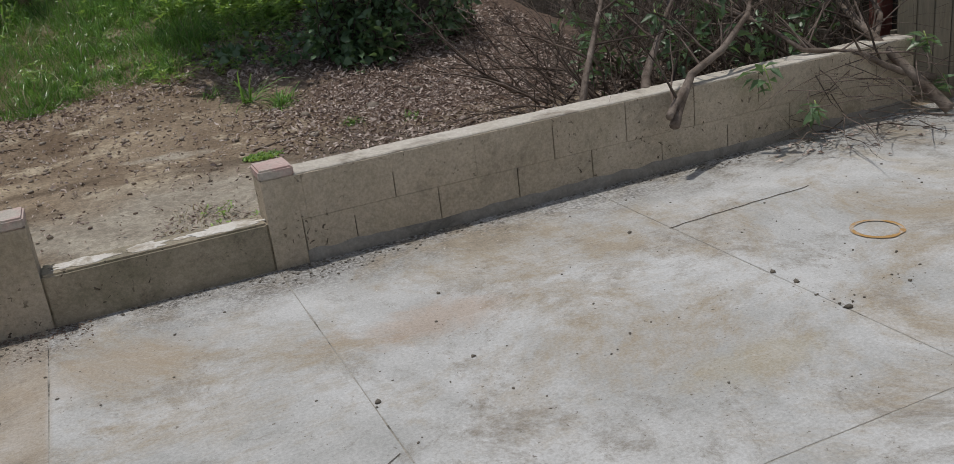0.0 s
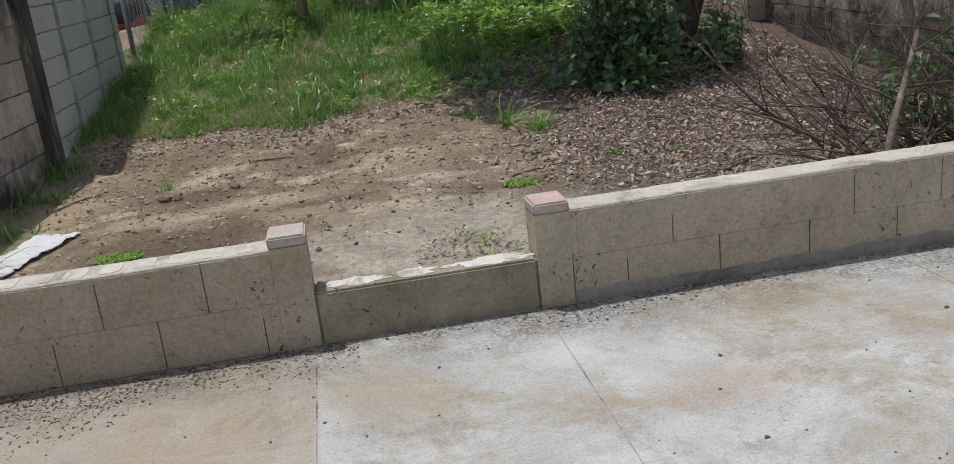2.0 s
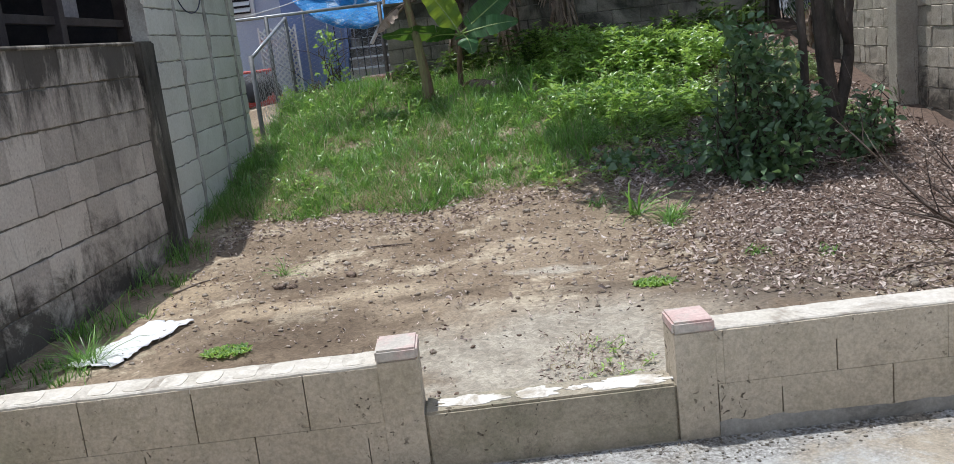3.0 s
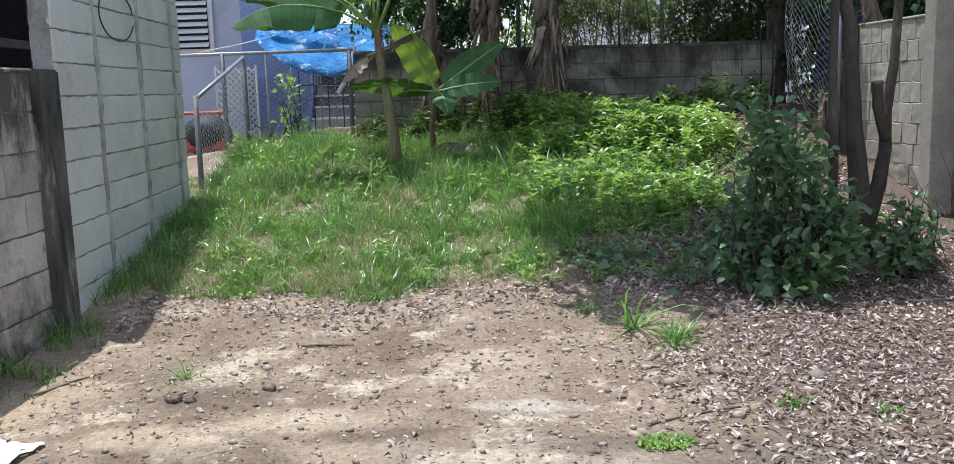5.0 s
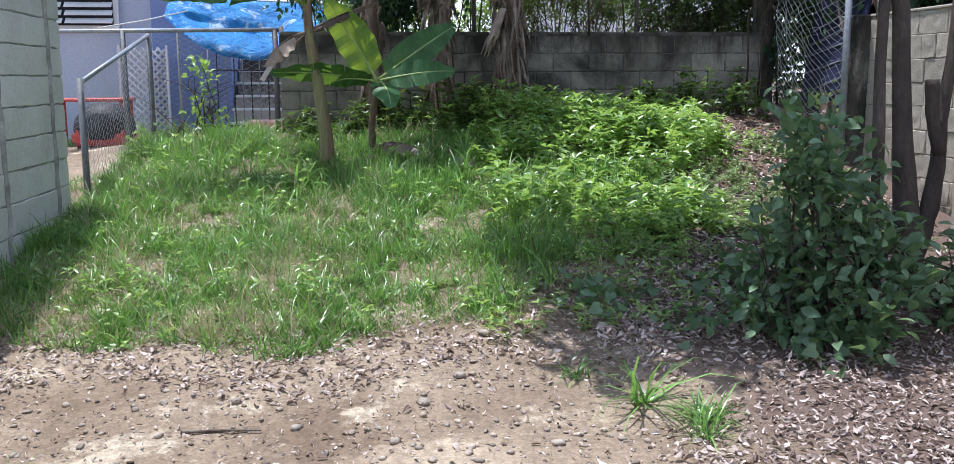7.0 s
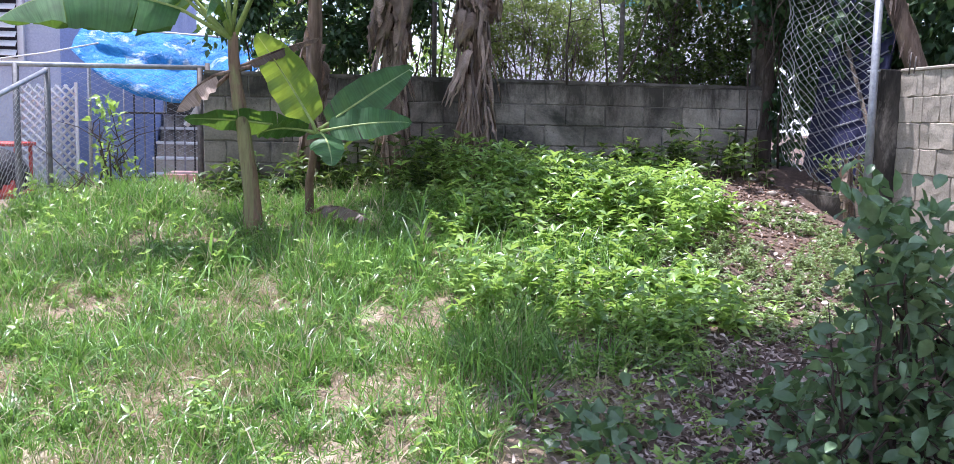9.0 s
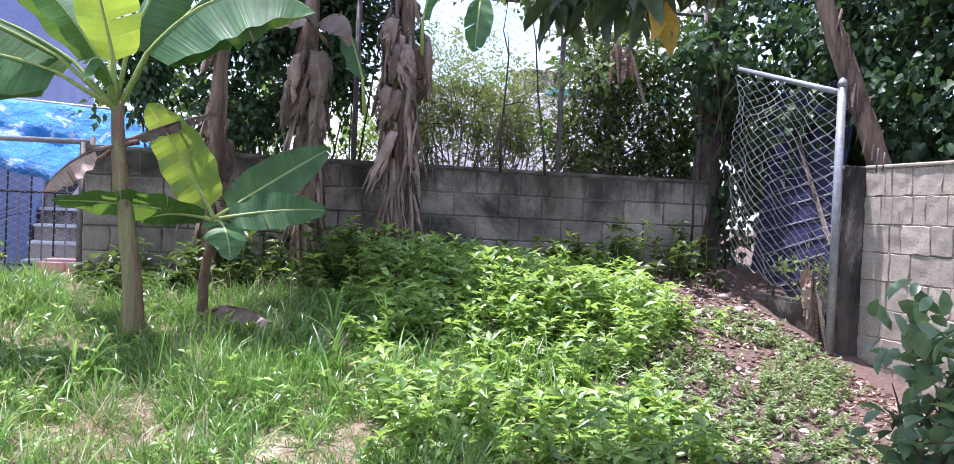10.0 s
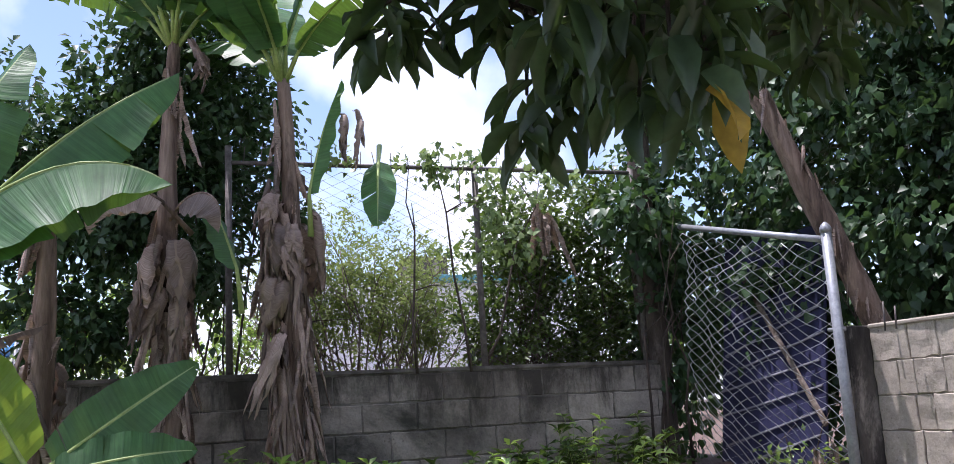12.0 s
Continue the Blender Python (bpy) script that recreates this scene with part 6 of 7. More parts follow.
pebbles("pale_chips", "tiny pale cement chips on a patio", 900, (-2.9, 2.4), (2.2, 3.93), lambda x, y: np.random.uniform(0, 1, np.shape(x)) < np.clip(1.1 - (3.93 - y) / 0.7, 0.15, 1), (0.001, 0.005), M_SILLPAINT, 0.0, "grit")
pebbles("patio_specks", "small dark seeds and specks on a patio", 700, (-1.6, 0.5), (4.2, 3.9), lambda x, y: x < 9, (0.001, 0.007), M_JOINT, 0.0, "grit")
stone_meshes = []
for k in range(5):
    tv, tf = pebble_mesh(seed=20 + k, rough=0.5)
    stone_meshes.append((tv, tf))


def stone(x, y, s, label="pale rough field stone on the soil", mat=None, zf=None):
    tv, tf = random.choice(stone_meshes)
    ob = np_mesh("stone", tv * s * np.array((1.15, 0.9, 0.9)), tf, mat or M_STONE)
    ob.matrix_basis = pose(x, y, (gz1(x, y) if zf is None else zf) + s * 0.25, 0, 0, random.uniform(0, 360))
    return tagged(ob, label, "stone", "stones on the soil")


for x, y, s in ((1.98, 6.88, 0.06), (1.4, 6.38, 0.04), (-1.03, 7.55, 0.035), (2.26, 5.52, 0.045), (1.2, 6.9, 0.05), (0.6, 8.9, 0.04), (1.5, 7.0, 0.055),
                (-0.4, 7.9, 0.03), (0.2, 8.1, 0.035), (0.75, 7.6, 0.032), (0.05, 7.7, 0.03), (-0.7, 8.2, 0.03), (0.4, 8.4, 0.034), (3.7, 11.2, 0.07), (3.55, 11.5, 0.05),
                (4.2, 13.0, 0.06), (4.25, 13.35, 0.05), (4.2, 13.7, 0.06), (4.3, 12.75, 0.05), (4.1, 12.6, 0.05), (1.15, 7.2, 0.03), (0.9, 6.75, 0.028), (2.5, 7.3, 0.05), (3.0, 6.9, 0.04)):
    stone(x, y, s)
for x, y, s in ((-0.95, 7.13, 0.045), (-1.43, 6.97, 0.05), (-1.33, 6.95, 0.035)):
    stone(x, y, s, "dark lump of earth on the soil", M_STEMD)
for x, y, s in ((2.23, 2.63, 0.013), (2.24, 2.51, 0.013), (2.23, 2.24, 0.016), (2.05, 3.35, 0.011), (1.1, 3.28, 0.010), (0.62, 2.6, 0.012), (1.0, 2.7, 0.010)):
    stone(x, y, s, "small dark seed lying on the patio", M_JOINT, 0.0)

# ---------------------------------------------------------------- cut branches on the low wall
def branch_arrays(start, way, length, r, depth, rnd, out):
    """A crooked branch with side twigs."""
    p, d = Vector(start), Vector(way).normalized()
    n = max(3, int(length / 0.10))
    pts, rad = [p.copy()], [r]
    for i in range(n):
        d = (d + Vector((rnd.gauss(0, 0.13), rnd.gauss(0, 0.13), rnd.gauss(0, 0.10)))).normalized()
        p = p + d * (length / n)
        gzz = gz1(p.x, p.y) + 0.01
        if p.y > 4.13 and p.z < gzz:
            p.z = gzz + 0.01
            d.z = abs(d.z) * 0.4
        pts.append(p.copy())
        rad.append(r * (1 - 0.8 * (i + 1) / n))
        if depth and rnd.random() < 0.62 and i > 0:
            side = (d + Vector((rnd.gauss(0, 0.6), rnd.gauss(0, 0.6), rnd.gauss(0.1, 0.5)))).normalized()
            branch_arrays(p, side, length * rnd.uniform(0.3, 0.6), rad[-1] * 0.65, depth - 1, rnd, out)
    out.append(tube(pts, rad, 6 if r > 0.012 else 4, r > 0.012))


rnd = random.Random(77)
pile = []
for k in range(180):
    x, y = rnd.uniform(2.5, 4.35), rnd.uniform(4.25, 5.7)
    az = rnd.uniform(0.2, 3.0)
    branch_arrays((x, y, gz1(x, y) + rnd.uniform(0.0, 0.25)), (math.cos(az), math.sin(az) * 0.6, rnd.uniform(0.05, 1.0)), rnd.uniform(0.5, 1.3), rnd.uniform(0.004, 0.012), 2, rnd, pile)
for k in range(110):
    x, y = rnd.uniform(2.9, 4.5), rnd.uniform(4.22, 5.2)
    az = rnd.uniform(0.0, 6.28)
    branch_arrays((x, y, gz1(x, y) + rnd.uniform(0.25, 0.65)), (math.cos(az), math.sin(az) * 0.5, rnd.uniform(-0.2, 0.8)), rnd.uniform(0.5, 1.1), rnd.uniform(0.003, 0.008), 2, rnd, pile)
v, f = merged(pile)
tagged(np_mesh("brush_pile", v, f, M_BRUSH), "tangled pile of dry grey cut branches", "brush pile", kind="stuff")


leaf_cloud("cut_foliage", (3.6, 4.7, 0.0), "wilting dark green leaves among cut branches", "foliage",
           [(3.35, 4.6, 0.55, 0.35, 0.3, 0.22), (3.8, 4.45, 0.45, 0.35, 0.2, 0.2), (4.25, 4.6, 0.7, 0.3, 0.3, 0.35), (3.0, 5.0, 0.55, 0.3, 0.3, 0.25), (3.9, 5.1, 0.9, 0.45, 0.3, 0.35)], 1100, 0.085, 0.42, M_SHRUB, shell=0.2, stems=14, kind="stuff", stem_mat=M_BRUSH)


def cut_branch(pts, r0, r1, label, seed, twigs=10):
    o = Vector(pts[0])
    b = thing("cut_branch", *o, label, "branch", "thick cut branches on the low wall")
    n = len(pts)
    rough_trunk("limb", [tuple(Vector(p) - o) for p in pts], [r0 + (r1 - r0) * i / (n - 1) for i in range(n)], M_TWIG, b, seed, 8, 0.12)
    out = []
    rr = random.Random(seed)
    for k in range(twigs):
        t = rr.uniform(0.35, 1.0) * (n - 1)
        i = min(int(t), n - 2)
        p = Vector(pts[i]).lerp(Vector(pts[i + 1]), t - i)
        branch_arrays(p, (rr.gauss(0, 0.6), rr.gauss(0.3, 0.5), rr.uniform(0.1, 0.9)), rr.uniform(0.4, 0.9), 0.008, 1, rr, out)
    v, f = merged(out)
    np_mesh("branchwork", v - np.array(o), f, M_BRUSH, b)
    return b


cut_branch([(2.66, 3.86, 0.27), (2.74, 3.92, 0.35), (2.89, 4.02, 0.475), (3.12, 4.06, 0.56), (3.37, 4.16, 0.70), (3.62, 4.4, 0.86), (3.75, 4.8, 1.1)], 0.027, 0.009, "grey cut branch hanging over a low wall", 5, 14)
cut_branch([(2.62, 3.84, 0.33), (2.69, 3.90, 0.36), (2.80, 3.96, 0.42)], 0.020, 0.022, "short broken stub of a cut branch on a low wall", 8, 2)
cut_branch([(4.42, 3.72, 0.035), (4.35, 3.84, 0.17), (4.23, 4.0, 0.37), (4.2, 4.2, 0.52), (4.27, 4.45, 0.64), (4.33, 4.7, 0.84), (4.3, 5.0, 1.3)], 0.034, 0.013, "thick pale cut branch leaning on a low wall", 6, 16)
cut_branch([(4.24, 4.1, 0.45), (4.36, 4.19, 0.54), (4.40, 4.3, 0.63), (4.34, 4.5, 0.9)], 0.020, 0.010, "curved pale side branch on a low wall", 7, 6)
cut_branch([(4.47, 3.88, 0.19), (4.30, 3.93, 0.24), (4.17, 3.95, 0.30), (4.01, 3.99, 0.40), (3.70, 4.1, 0.455), (3.62, 4.3, 0.58), (3.4, 4.6, 0.75)], 0.023, 0.010, "grey cut branch lying across a low wall", 9, 12)
cut_branch([(2.69, 4.15, 0.40), (2.74, 4.22, 0.46), (2.83, 4.3, 0.53), (3.02, 4.45, 0.66), (3.19, 4.6, 0.80), (3.3, 4.9, 1.2)], 0.028, 0.010, "grey cut branch standing in a brush pile", 12, 12)
cut_branch([(2.35, 4.26, 0.30), (2.45, 4.35, 0.50), (2.60, 4.5, 0.66), (2.79, 4.7, 0.85), (2.95, 5.0, 1.2)], 0.022, 0.008, "grey cut branch standing in a brush pile", 15, 12)
out = []
rs = random.Random(4)
for k in range(60):
    branch_arrays((rs.uniform(3.3, 4.35), rs.uniform(3.6, 3.95), rs.uniform(0.03, 0.45)), (rs.uniform(-1, 1), rs.uniform(-1, 0.2), rs.uniform(-0.2, 0.15)), rs.uniform(0.2, 0.55), 0.004, 1, rs, out)
v, f = merged(out)
v[:, 2] = np.maximum(v[:, 2], 0.003)
tagged(np_mesh("twig_scatter", v, f, M_BRUSH), "thin dry twigs fallen on the patio", "twigs", kind="stuff")
for sx, sy, sz in ((3.24, 3.88, 0.42), (4.42, 3.93, 0.40), (3.0, 4.5, 0.7), (4.5, 3.85, 0.15), (3.6, 3.9, 0.16)):
    sprig = thing("green_sprig", sx, sy, sz, "green leafy sprig on cut branches", "sprig", "green sprigs")
    v, f = tube([(0, 0, 0.06), (0.01, -0.02, 0.0), (0.015, -0.05, -0.07)], [0.004, 0.003, 0.002], 5)
    np_mesh("stem", v, f, M_STEMG, sprig)
    for k in range(13):
        v, f = scatter(LEAF_V, LEAF_F, np.random.normal(0, 0.03, (1, 3)), rand_dirs(1, -0.9, 0.5), 0.10, 0.42)
        np_mesh("leaf", v, f, M_SHRUB, sprig)
for pts in ([(-2.25, 7.2, 0.03), (-2.1, 7.45, 0.035), (-2.0, 7.6, 0.03)], [(0.95, 6.35, 0.03), (1.2, 6.45, 0.04), (1.45, 6.5, 0.035)], [(-0.9, 7.9, 0.03), (-0.72, 7.92, 0.035), (-0.55, 7.9, 0.03)], [(2.1, 5.7, 0.05), (2.5, 5.9, 0.06), (2.9, 5.95, 0.05)]):
    v, f = tube([(x, y, gz1(x, y) + 0.008) for x, y, z in pts], [0.008, 0.007, 0.004], 6)
    tagged(np_mesh("stick", v, f, M_TWIG, None, True), "dry grey stick lying on the soil", "stick", "loose sticks")
grass_patch("dead_weed_patch", "dry brown weed patch beside the opening", 900, lambda x, y: np.hypot((x - 0.45) / 0.26, (y - 4.85) / 0.42) < 1, (0.1, 4.3), (0.9, 5.4), (0.03, 0.10), 0.004, M_STRAW, 1.3)
litter("opening_litter", "small brown leaf scraps beside the opening", 1500, (0.0, 4.2), (0.8, 5.5), lambda x, y: np.hypot((x - 0.42) / 0.30, (y - 4.78) / 0.50) < 0.6 + 0.5 * np.random.uniform(0, 1, np.shape(x)), (0.008, 0.030))
weed_field("opening_weeds", "sparse weeds beside the opening", 16, lambda x, y: x < 9, (0.25, 4.4), (0.62, 5.1), (0.03, 0.08), 0.03, 2, M_WEED, 4)

# white plastic sheet
bm = bmesh.new()
nx, ny = 22, 26
grid = []
for j in range(ny + 1):
    row = []
    for i in range(nx + 1):
        u, w = i / nx, j / ny
        x = -2.42 + 0.30 * u + 0.24 * w + 0.05 * noise.noise((w * 4, 1, 0)) + 0.03 * noise.noise((w * 11, u * 3, 0))
        y = 5.72 + 0.82 * w - 0.10 * u + 0.06 * noise.noise((u * 4, 3, 0))
        z = gz1(x, y) + 0.018 + 0.020 * abs(noise.noise((u * 5, w * 7, 2))) + 0.014 * abs(noise.noise((u * 14, w * 9, 5)))
        row.append(bm.verts.new((x, y, z)))
    grid.append(row)
for j in range(ny):
    for i in range(nx):
        if noise.noise((i * 0.55, j * 0.45, 9)) > 0.42 and (i < 4 or i > nx - 5 or j < 3 or j > ny - 4):
            continue
        bm.faces.new((grid[j][i], grid[j][i + 1], grid[j + 1][i + 1], grid[j + 1][i]))
for v_ in [v_ for v_ in bm.verts if not v_.link_faces]:
    bm.verts.remove(v_)
M_SHEET = surface("white_plastic", (0.72, 0.72, 0.74), (0.80, 0.80, 0.80), (0.55, 0.53, 0.50), (0.6, 0.75), 6.0, 30, 0.45)
me = bpy.data.meshes.new("plastic_sheet")
bm.to_mesh(me)
bm.free()
me.materials.append(M_SHEET)
sheet = tagged(new("plastic_sheet", me), "crumpled torn white plastic sheet on the soil", "plastic sheet")
for p_ in me.polygons:
    p_.use_smooth = True
sm = sheet.modifiers.new("thickness", "SOLIDIFY")
sm.thickness = 0.002

# rust ring and worn spots on the patio
M_RUST = surface("rust_stain", (0.42, 0.23, 0.07), (0.48, 0.31, 0.14), (0.47, 0.42, 0.36), (0.5, 0.6), 14.0, 60, 0.85)
rv, rf = [], []
N = 64
for k in range(N):
    a = 2 * math.pi * k / N
    w = 0.010 + 0.006 * noise.noise((math.cos(a) * 2, math.sin(a) * 2, 0))
    for r in (0.098 - w, 0.098 + w):
        rv.append((2.84 + r * math.cos(a), 2.71 + r * math.sin(a), 0.0042))
for k in range(N):
    rf.append((2 * k, 2 * k + 1, (2 * k + 3) % (2 * N), (2 * k + 2) % (2 * N)))
tagged(np_mesh("rust_ring", np.array(rv), np.array(rf), M_RUST), "orange rust ring stained on the patio", "stain")
pebbles("broken_cement", "crumbled dark cement in a worn joint", 90, (2.16, 2.18), (2.62, 2.42), lambda x, y: (np.hypot((x - 2.25) / 0.1, (y - 2.3) / 0.09) < 1) | (np.hypot((x - 2.54) / 0.06, (y - 2.31) / 0.05) < 1), (0.002, 0.008), M_JOINT, 0.001, "rubble")


def crack(pts, w, label):
    out = []
    for i in range(len(pts) - 1):
        a, b = Vector((*pts[i], 0.0028)), Vector((*pts[i + 1], 0.0028))
        n = max(3, int((b - a).length / 0.04))
        row = [a.lerp(b, k / n) + Vector((0.008 * noise.noise((k * 0.9, a.x * 5, 0)), 0.008 * noise.noise((k * 0.9, a.y * 5, 4)), 0)) for k in range(n + 1)]
        out.append(tube(row, [w * (0.6 + 0.5 * abs(noise.noise((k * 1.7, 2, a.x)))) for k in range(n + 1)], 4, False))
    v, f = merged(out)
    v[:, 2] = 0.0022 + (v[:, 2] - 0.0028) * 0.15
    tagged(np_mesh("crack", v, f, M_JOINT), label, "crack", "cracks in the patio")


crack([(2.21, 3.28), (2.6, 3.30), (3.03, 3.31)], 0.0045, "dark crack across the cement patio")
crack([(0.58, 2.28), (0.45, 2.2), (0.30, 2.13)], 0.003, "thin crack across the cement patio")

# ---------------------------------------------------------------- board fence at the patio's end
fence = thing("board_fence", 4.44, 4.12, 0.0, "weathered grey vertical board fence", "fence")
for k in range(15):
    h = 1.75 + random.uniform(-0.03, 0.03)
    part("board", box_bm(k * 0.142, random.uniform(-0.004, 0.004), 0.02, k * 0.142 + 0.134, 0.022, h, 0.003), M_BOARD, fence)
for z in (0.35, 1.35):
    part("rail", box_bm(-0.01, 0.024, z, 2.15, 0.064, z + 0.09, 0.003), M_BOARD, fence)
M_BRICKRED = surface("dull_red_paint", (0.20, 0.08, 0.07), (0.27, 0.12, 0.10), None, scale=4.0)
rp = thing("red_post", 4.60, 4.42, 0.0, "dull red square post behind the low wall", "post")
part("shaft", box_bm(-0.05, -0.05, 0.0, 0.05, 0.05, 1.6, 0.006), M_BRICKRED, rp)

# ---------------------------------------------------------------- behind the loose gate
M_NAVY = surface("faded_navy_sheet", (0.025, 0.027, 0.072), (0.045, 0.046, 0.11), (0.018, 0.018, 0.036), (0.5, 0.7), 3.0, 30, 0.6)
M_SLAT = surface("pale_slat", (0.24, 0.24, 0.28), (0.36, 0.36, 0.40), (0.20, 0.19, 0.19), (0.5, 0.7), 5.0, 40, 0.8)
pal = thing("slatted_panel", 4.95, 13.25, 1.25, "faded navy slatted panel leaning behind the gate", "panel", rz=90, rx=8)
part("sheet", box_bm(-0.30, 0, -0.35, 0.85, 0.02, 1.75, 0.004), M_NAVY, pal)
for k in range(9):
    ob = part("slat", box_bm(-0.28, 0.024, -0.007, 0.83, 0.036, 0.007, 0.002), M_SLAT, pal)
    ob.matrix_basis = pose(0.0 + 0.03 * math.sin(k * 2.1), 0, 0.0 + k * 0.18, 0, 12 + 3 * math.sin(k * 1.3), 0)
ob = part("brace", box_bm(-0.55, 0.044, -0.02, 0.9, 0.064, 0.02, 0.003), M_TWIG, pal)
ob.matrix_basis = pose(0.0, 0, 0.75, 0, -52, 0)
low_c = tagged(new("wall_stub", None), "short rough cement footing beside the gate", "wall", kind="structure")
low_c.matrix_basis = pose(4.50, 12.3, 0.7)
part("footing", box_bm(0, 0, 0, 0.16, 1.95, 0.44, 0.03, 2), M_BACKB, low_c)
fib = thing("fibre_bundle", 4.38, 12.36, 0.9, "bundle of dry brown banana fibre by a gate post", "fibre")
for k in range(14):
    ob = strap(fib, (random.gauss(0, 0.05), random.gauss(0, 0.07), 0.40 + random.uniform(-0.1, 0.2)), random.uniform(0, 360), random.uniform(0.45, 0.7), k % 9)
rb = thing("rebar", 4.56, 11.85, 2.12, "thin rusty bars standing out of the wall top", "bars")
for x, h in ((0.0, 0.13), (0.04, 0.17)):
    pipe("bar", (x, x * 3, 0), (x + 0.01, x * 3, h), 0.006, M_DARKWIRE, rb, 6)

# wire loop on the limewashed wall
wl_pts = [(0.0, 0.43 * math.cos(a), 0.20 * math.sin(a)) for a in np.linspace(0.2, 6.0, 30)]
v, f = tube(wl_pts, 0.006, 6)
ob = np_mesh("wire_loop", v, f, M_NAVY, None, True)
ob.location = (-2.500, 10.04, 2.27)
tagged(ob, "black cable loop hanging on a limewashed wall", "cable")

# ---------------------------------------------------------------- neighbours
M_BLUE = surface("blue_wall_paint", (0.19, 0.25, 0.47), (0.25, 0.31, 0.53), (0.34, 0.38, 0.52), (0.55, 0.75), 1.5, 40, 0.8)
M_PALE = surface("pale_blue_wall_paint", (0.46, 0.49, 0.60), (0.54, 0.57, 0.66), (0.40, 0.42, 0.50), (0.55, 0.75), 1.5, 40, 0.8)
M_WHITE = surface("white_paint", (0.72, 0.73, 0.74), (0.80, 0.80, 0.80), (0.60, 0.60, 0.58), (0.58, 0.8), 2.0, 40, 0.6)
# near-black colour that stands in for the shade inside rooms
M_ROOMSHADE = surface("painted_room_shade", (0.02, 0.022, 0.03), (0.04, 0.04, 0.05), None, scale=4.0)
M_TARP = surface("blue_tarpaulin", (0.025, 0.20, 0.56), (0.06, 0.33, 0.70), (0.50, 0.66, 0.82), (0.56, 0.64), 7.0, 11, 0.38, bump=1.0, dist=0.06)
M_RED = surface("red_paint", (0.50, 0.07, 0.06), (0.60, 0.12, 0.10), None, scale=5.0, rough=0.5)
M_TILE = surface("faded_pink_tile", (0.55, 0.30, 0.27), (0.62, 0.38, 0.34), (0.50, 0.44, 0.40), (0.5, 0.7), 5.0, 40, 0.7)
M_IRON = surface("dark_iron", (0.03, 0.03, 0.035), (0.06, 0.06, 0.065), None, scale=10.0, rough=0.6, metal=0.3)
M_BROWN = surface("dark_brown_paint", (0.035, 0.028, 0.03), (0.06, 0.05, 0.05), None, scale=6.0, rough=0.6)

house = thing("blue_house", -4.5, 17.0, 0.0, "pale blue neighbouring house with white louvred windows", "house")
part("wall", box_bm(-6.0, 0.2, 0.2, 1.75, 0.4, 4.4, 0.01), M_PALE, house, "pale blue wall")
part("wall", box_bm(1.752, -0.3, 0.2, 2.75, 0.4, 4.4, 0.01), M_BLUE, house, "deeper blue wall")
part("roof", box_bm(-6.2, -0.45, 4.4, 3.0, 4.0, 4.58, 0.02), M_WHITE, house)
part("side_wall", box_bm(2.45, 0.402, 0.2, 2.74, 4.0, 4.4, 0.01), M_BLUE, house)
win = part("window", box_bm(-0.15, 0.13, 2.28, 1.25, 0.198, 3.35, 0.004), M_WHITE, house, "white louvred window")
# flat board behind the louvres; the unlit room is only its dark colour
part("opening", box_bm(-0.08, 0.118, 2.34, 1.18, 0.128, 3.29, 0), M_ROOMSHADE, win)
for k in range(9):
    ob = part("louvre", box_bm(-0.08, -0.05, -0.005, 0.53, 0.05, 0.005, 0.001), M_WHITE, win)
    ob.matrix_basis = pose(0, 0.08, 2.40 + k * 0.105, 42, 0, 0)
    ob = part("louvre", box_bm(0.57, -0.05, -0.005, 1.18, 0.05, 0.005, 0.001), M_WHITE, win)
    ob.matrix_basis = pose(0, 0.08, 2.40 + k * 0.105, 42, 0, 0)
lat = thing("lattice_panel", -3.08, 16.35, 0.3, "white diamond lattice panel beside a blue wall", "panel")
LAT_W, LAT_H = 0.56, 1.72
for k in range(-5, 19):
    for s in (-1, 1):
        z = k * 0.095
        u0, u1 = max(0.0, -z), min(LAT_W, LAT_H - z)
        if u1 - u0 < 0.05:
            continue
        x0, x1 = (u0, u1) if s > 0 else (LAT_W - u0, LAT_W - u1)
        v, f = tube([(x0, 0.009 * s, z + u0), (x1, 0.009 * s, z + u1)], 0.016, 4)
        np_mesh("slat", v, f, M_WHITE, lat)
part("frame", box_bm(-0.03, -0.02, -0.1, 0.0, 0.02, 1.75, 0.003), M_WHITE, lat)
part("frame", box_bm(LAT_W, -0.02, -0.1, LAT_W + 0.03, 0.02, 1.75, 0.003), M_WHITE, lat)
steps = thing("steps", -1.72, 16.2, 0.90, "white-edged outdoor cement steps with faded pink tile", "steps")
for k in range(6):
    part("step", box_bm(0, k * 0.26, 0, 1.3, k * 0.26 + 0.30, 0.17 * (k + 1) - 0.03, 0.008), M_WESTB, steps)
    part("nosing", box_bm(-0.01, k * 0.26 - 0.02, 0.17 * (k + 1) - 0.03, 1.31, k * 0.26 + 0.26, 0.17 * (k + 1), 0.006), M_WHITE, steps, "white painted tread")
landing = thing("tiled_landing", -1.45, 15.30, 1.01, "faded pink tiled landing before some steps", "paving")
for i in range(3):
    for j in range(3):
        part("tile", box_bm(i * 0.25 + 0.004, j * 0.25 + 0.004, 0.0, i * 0.25 + 0.246, j * 0.25 + 0.246, 0.10, 0.004), M_TILE, landing)
gg = thing("iron_gate", -1.95, 16.05, 0.98, "dark iron bar gate before some steps", "gate")
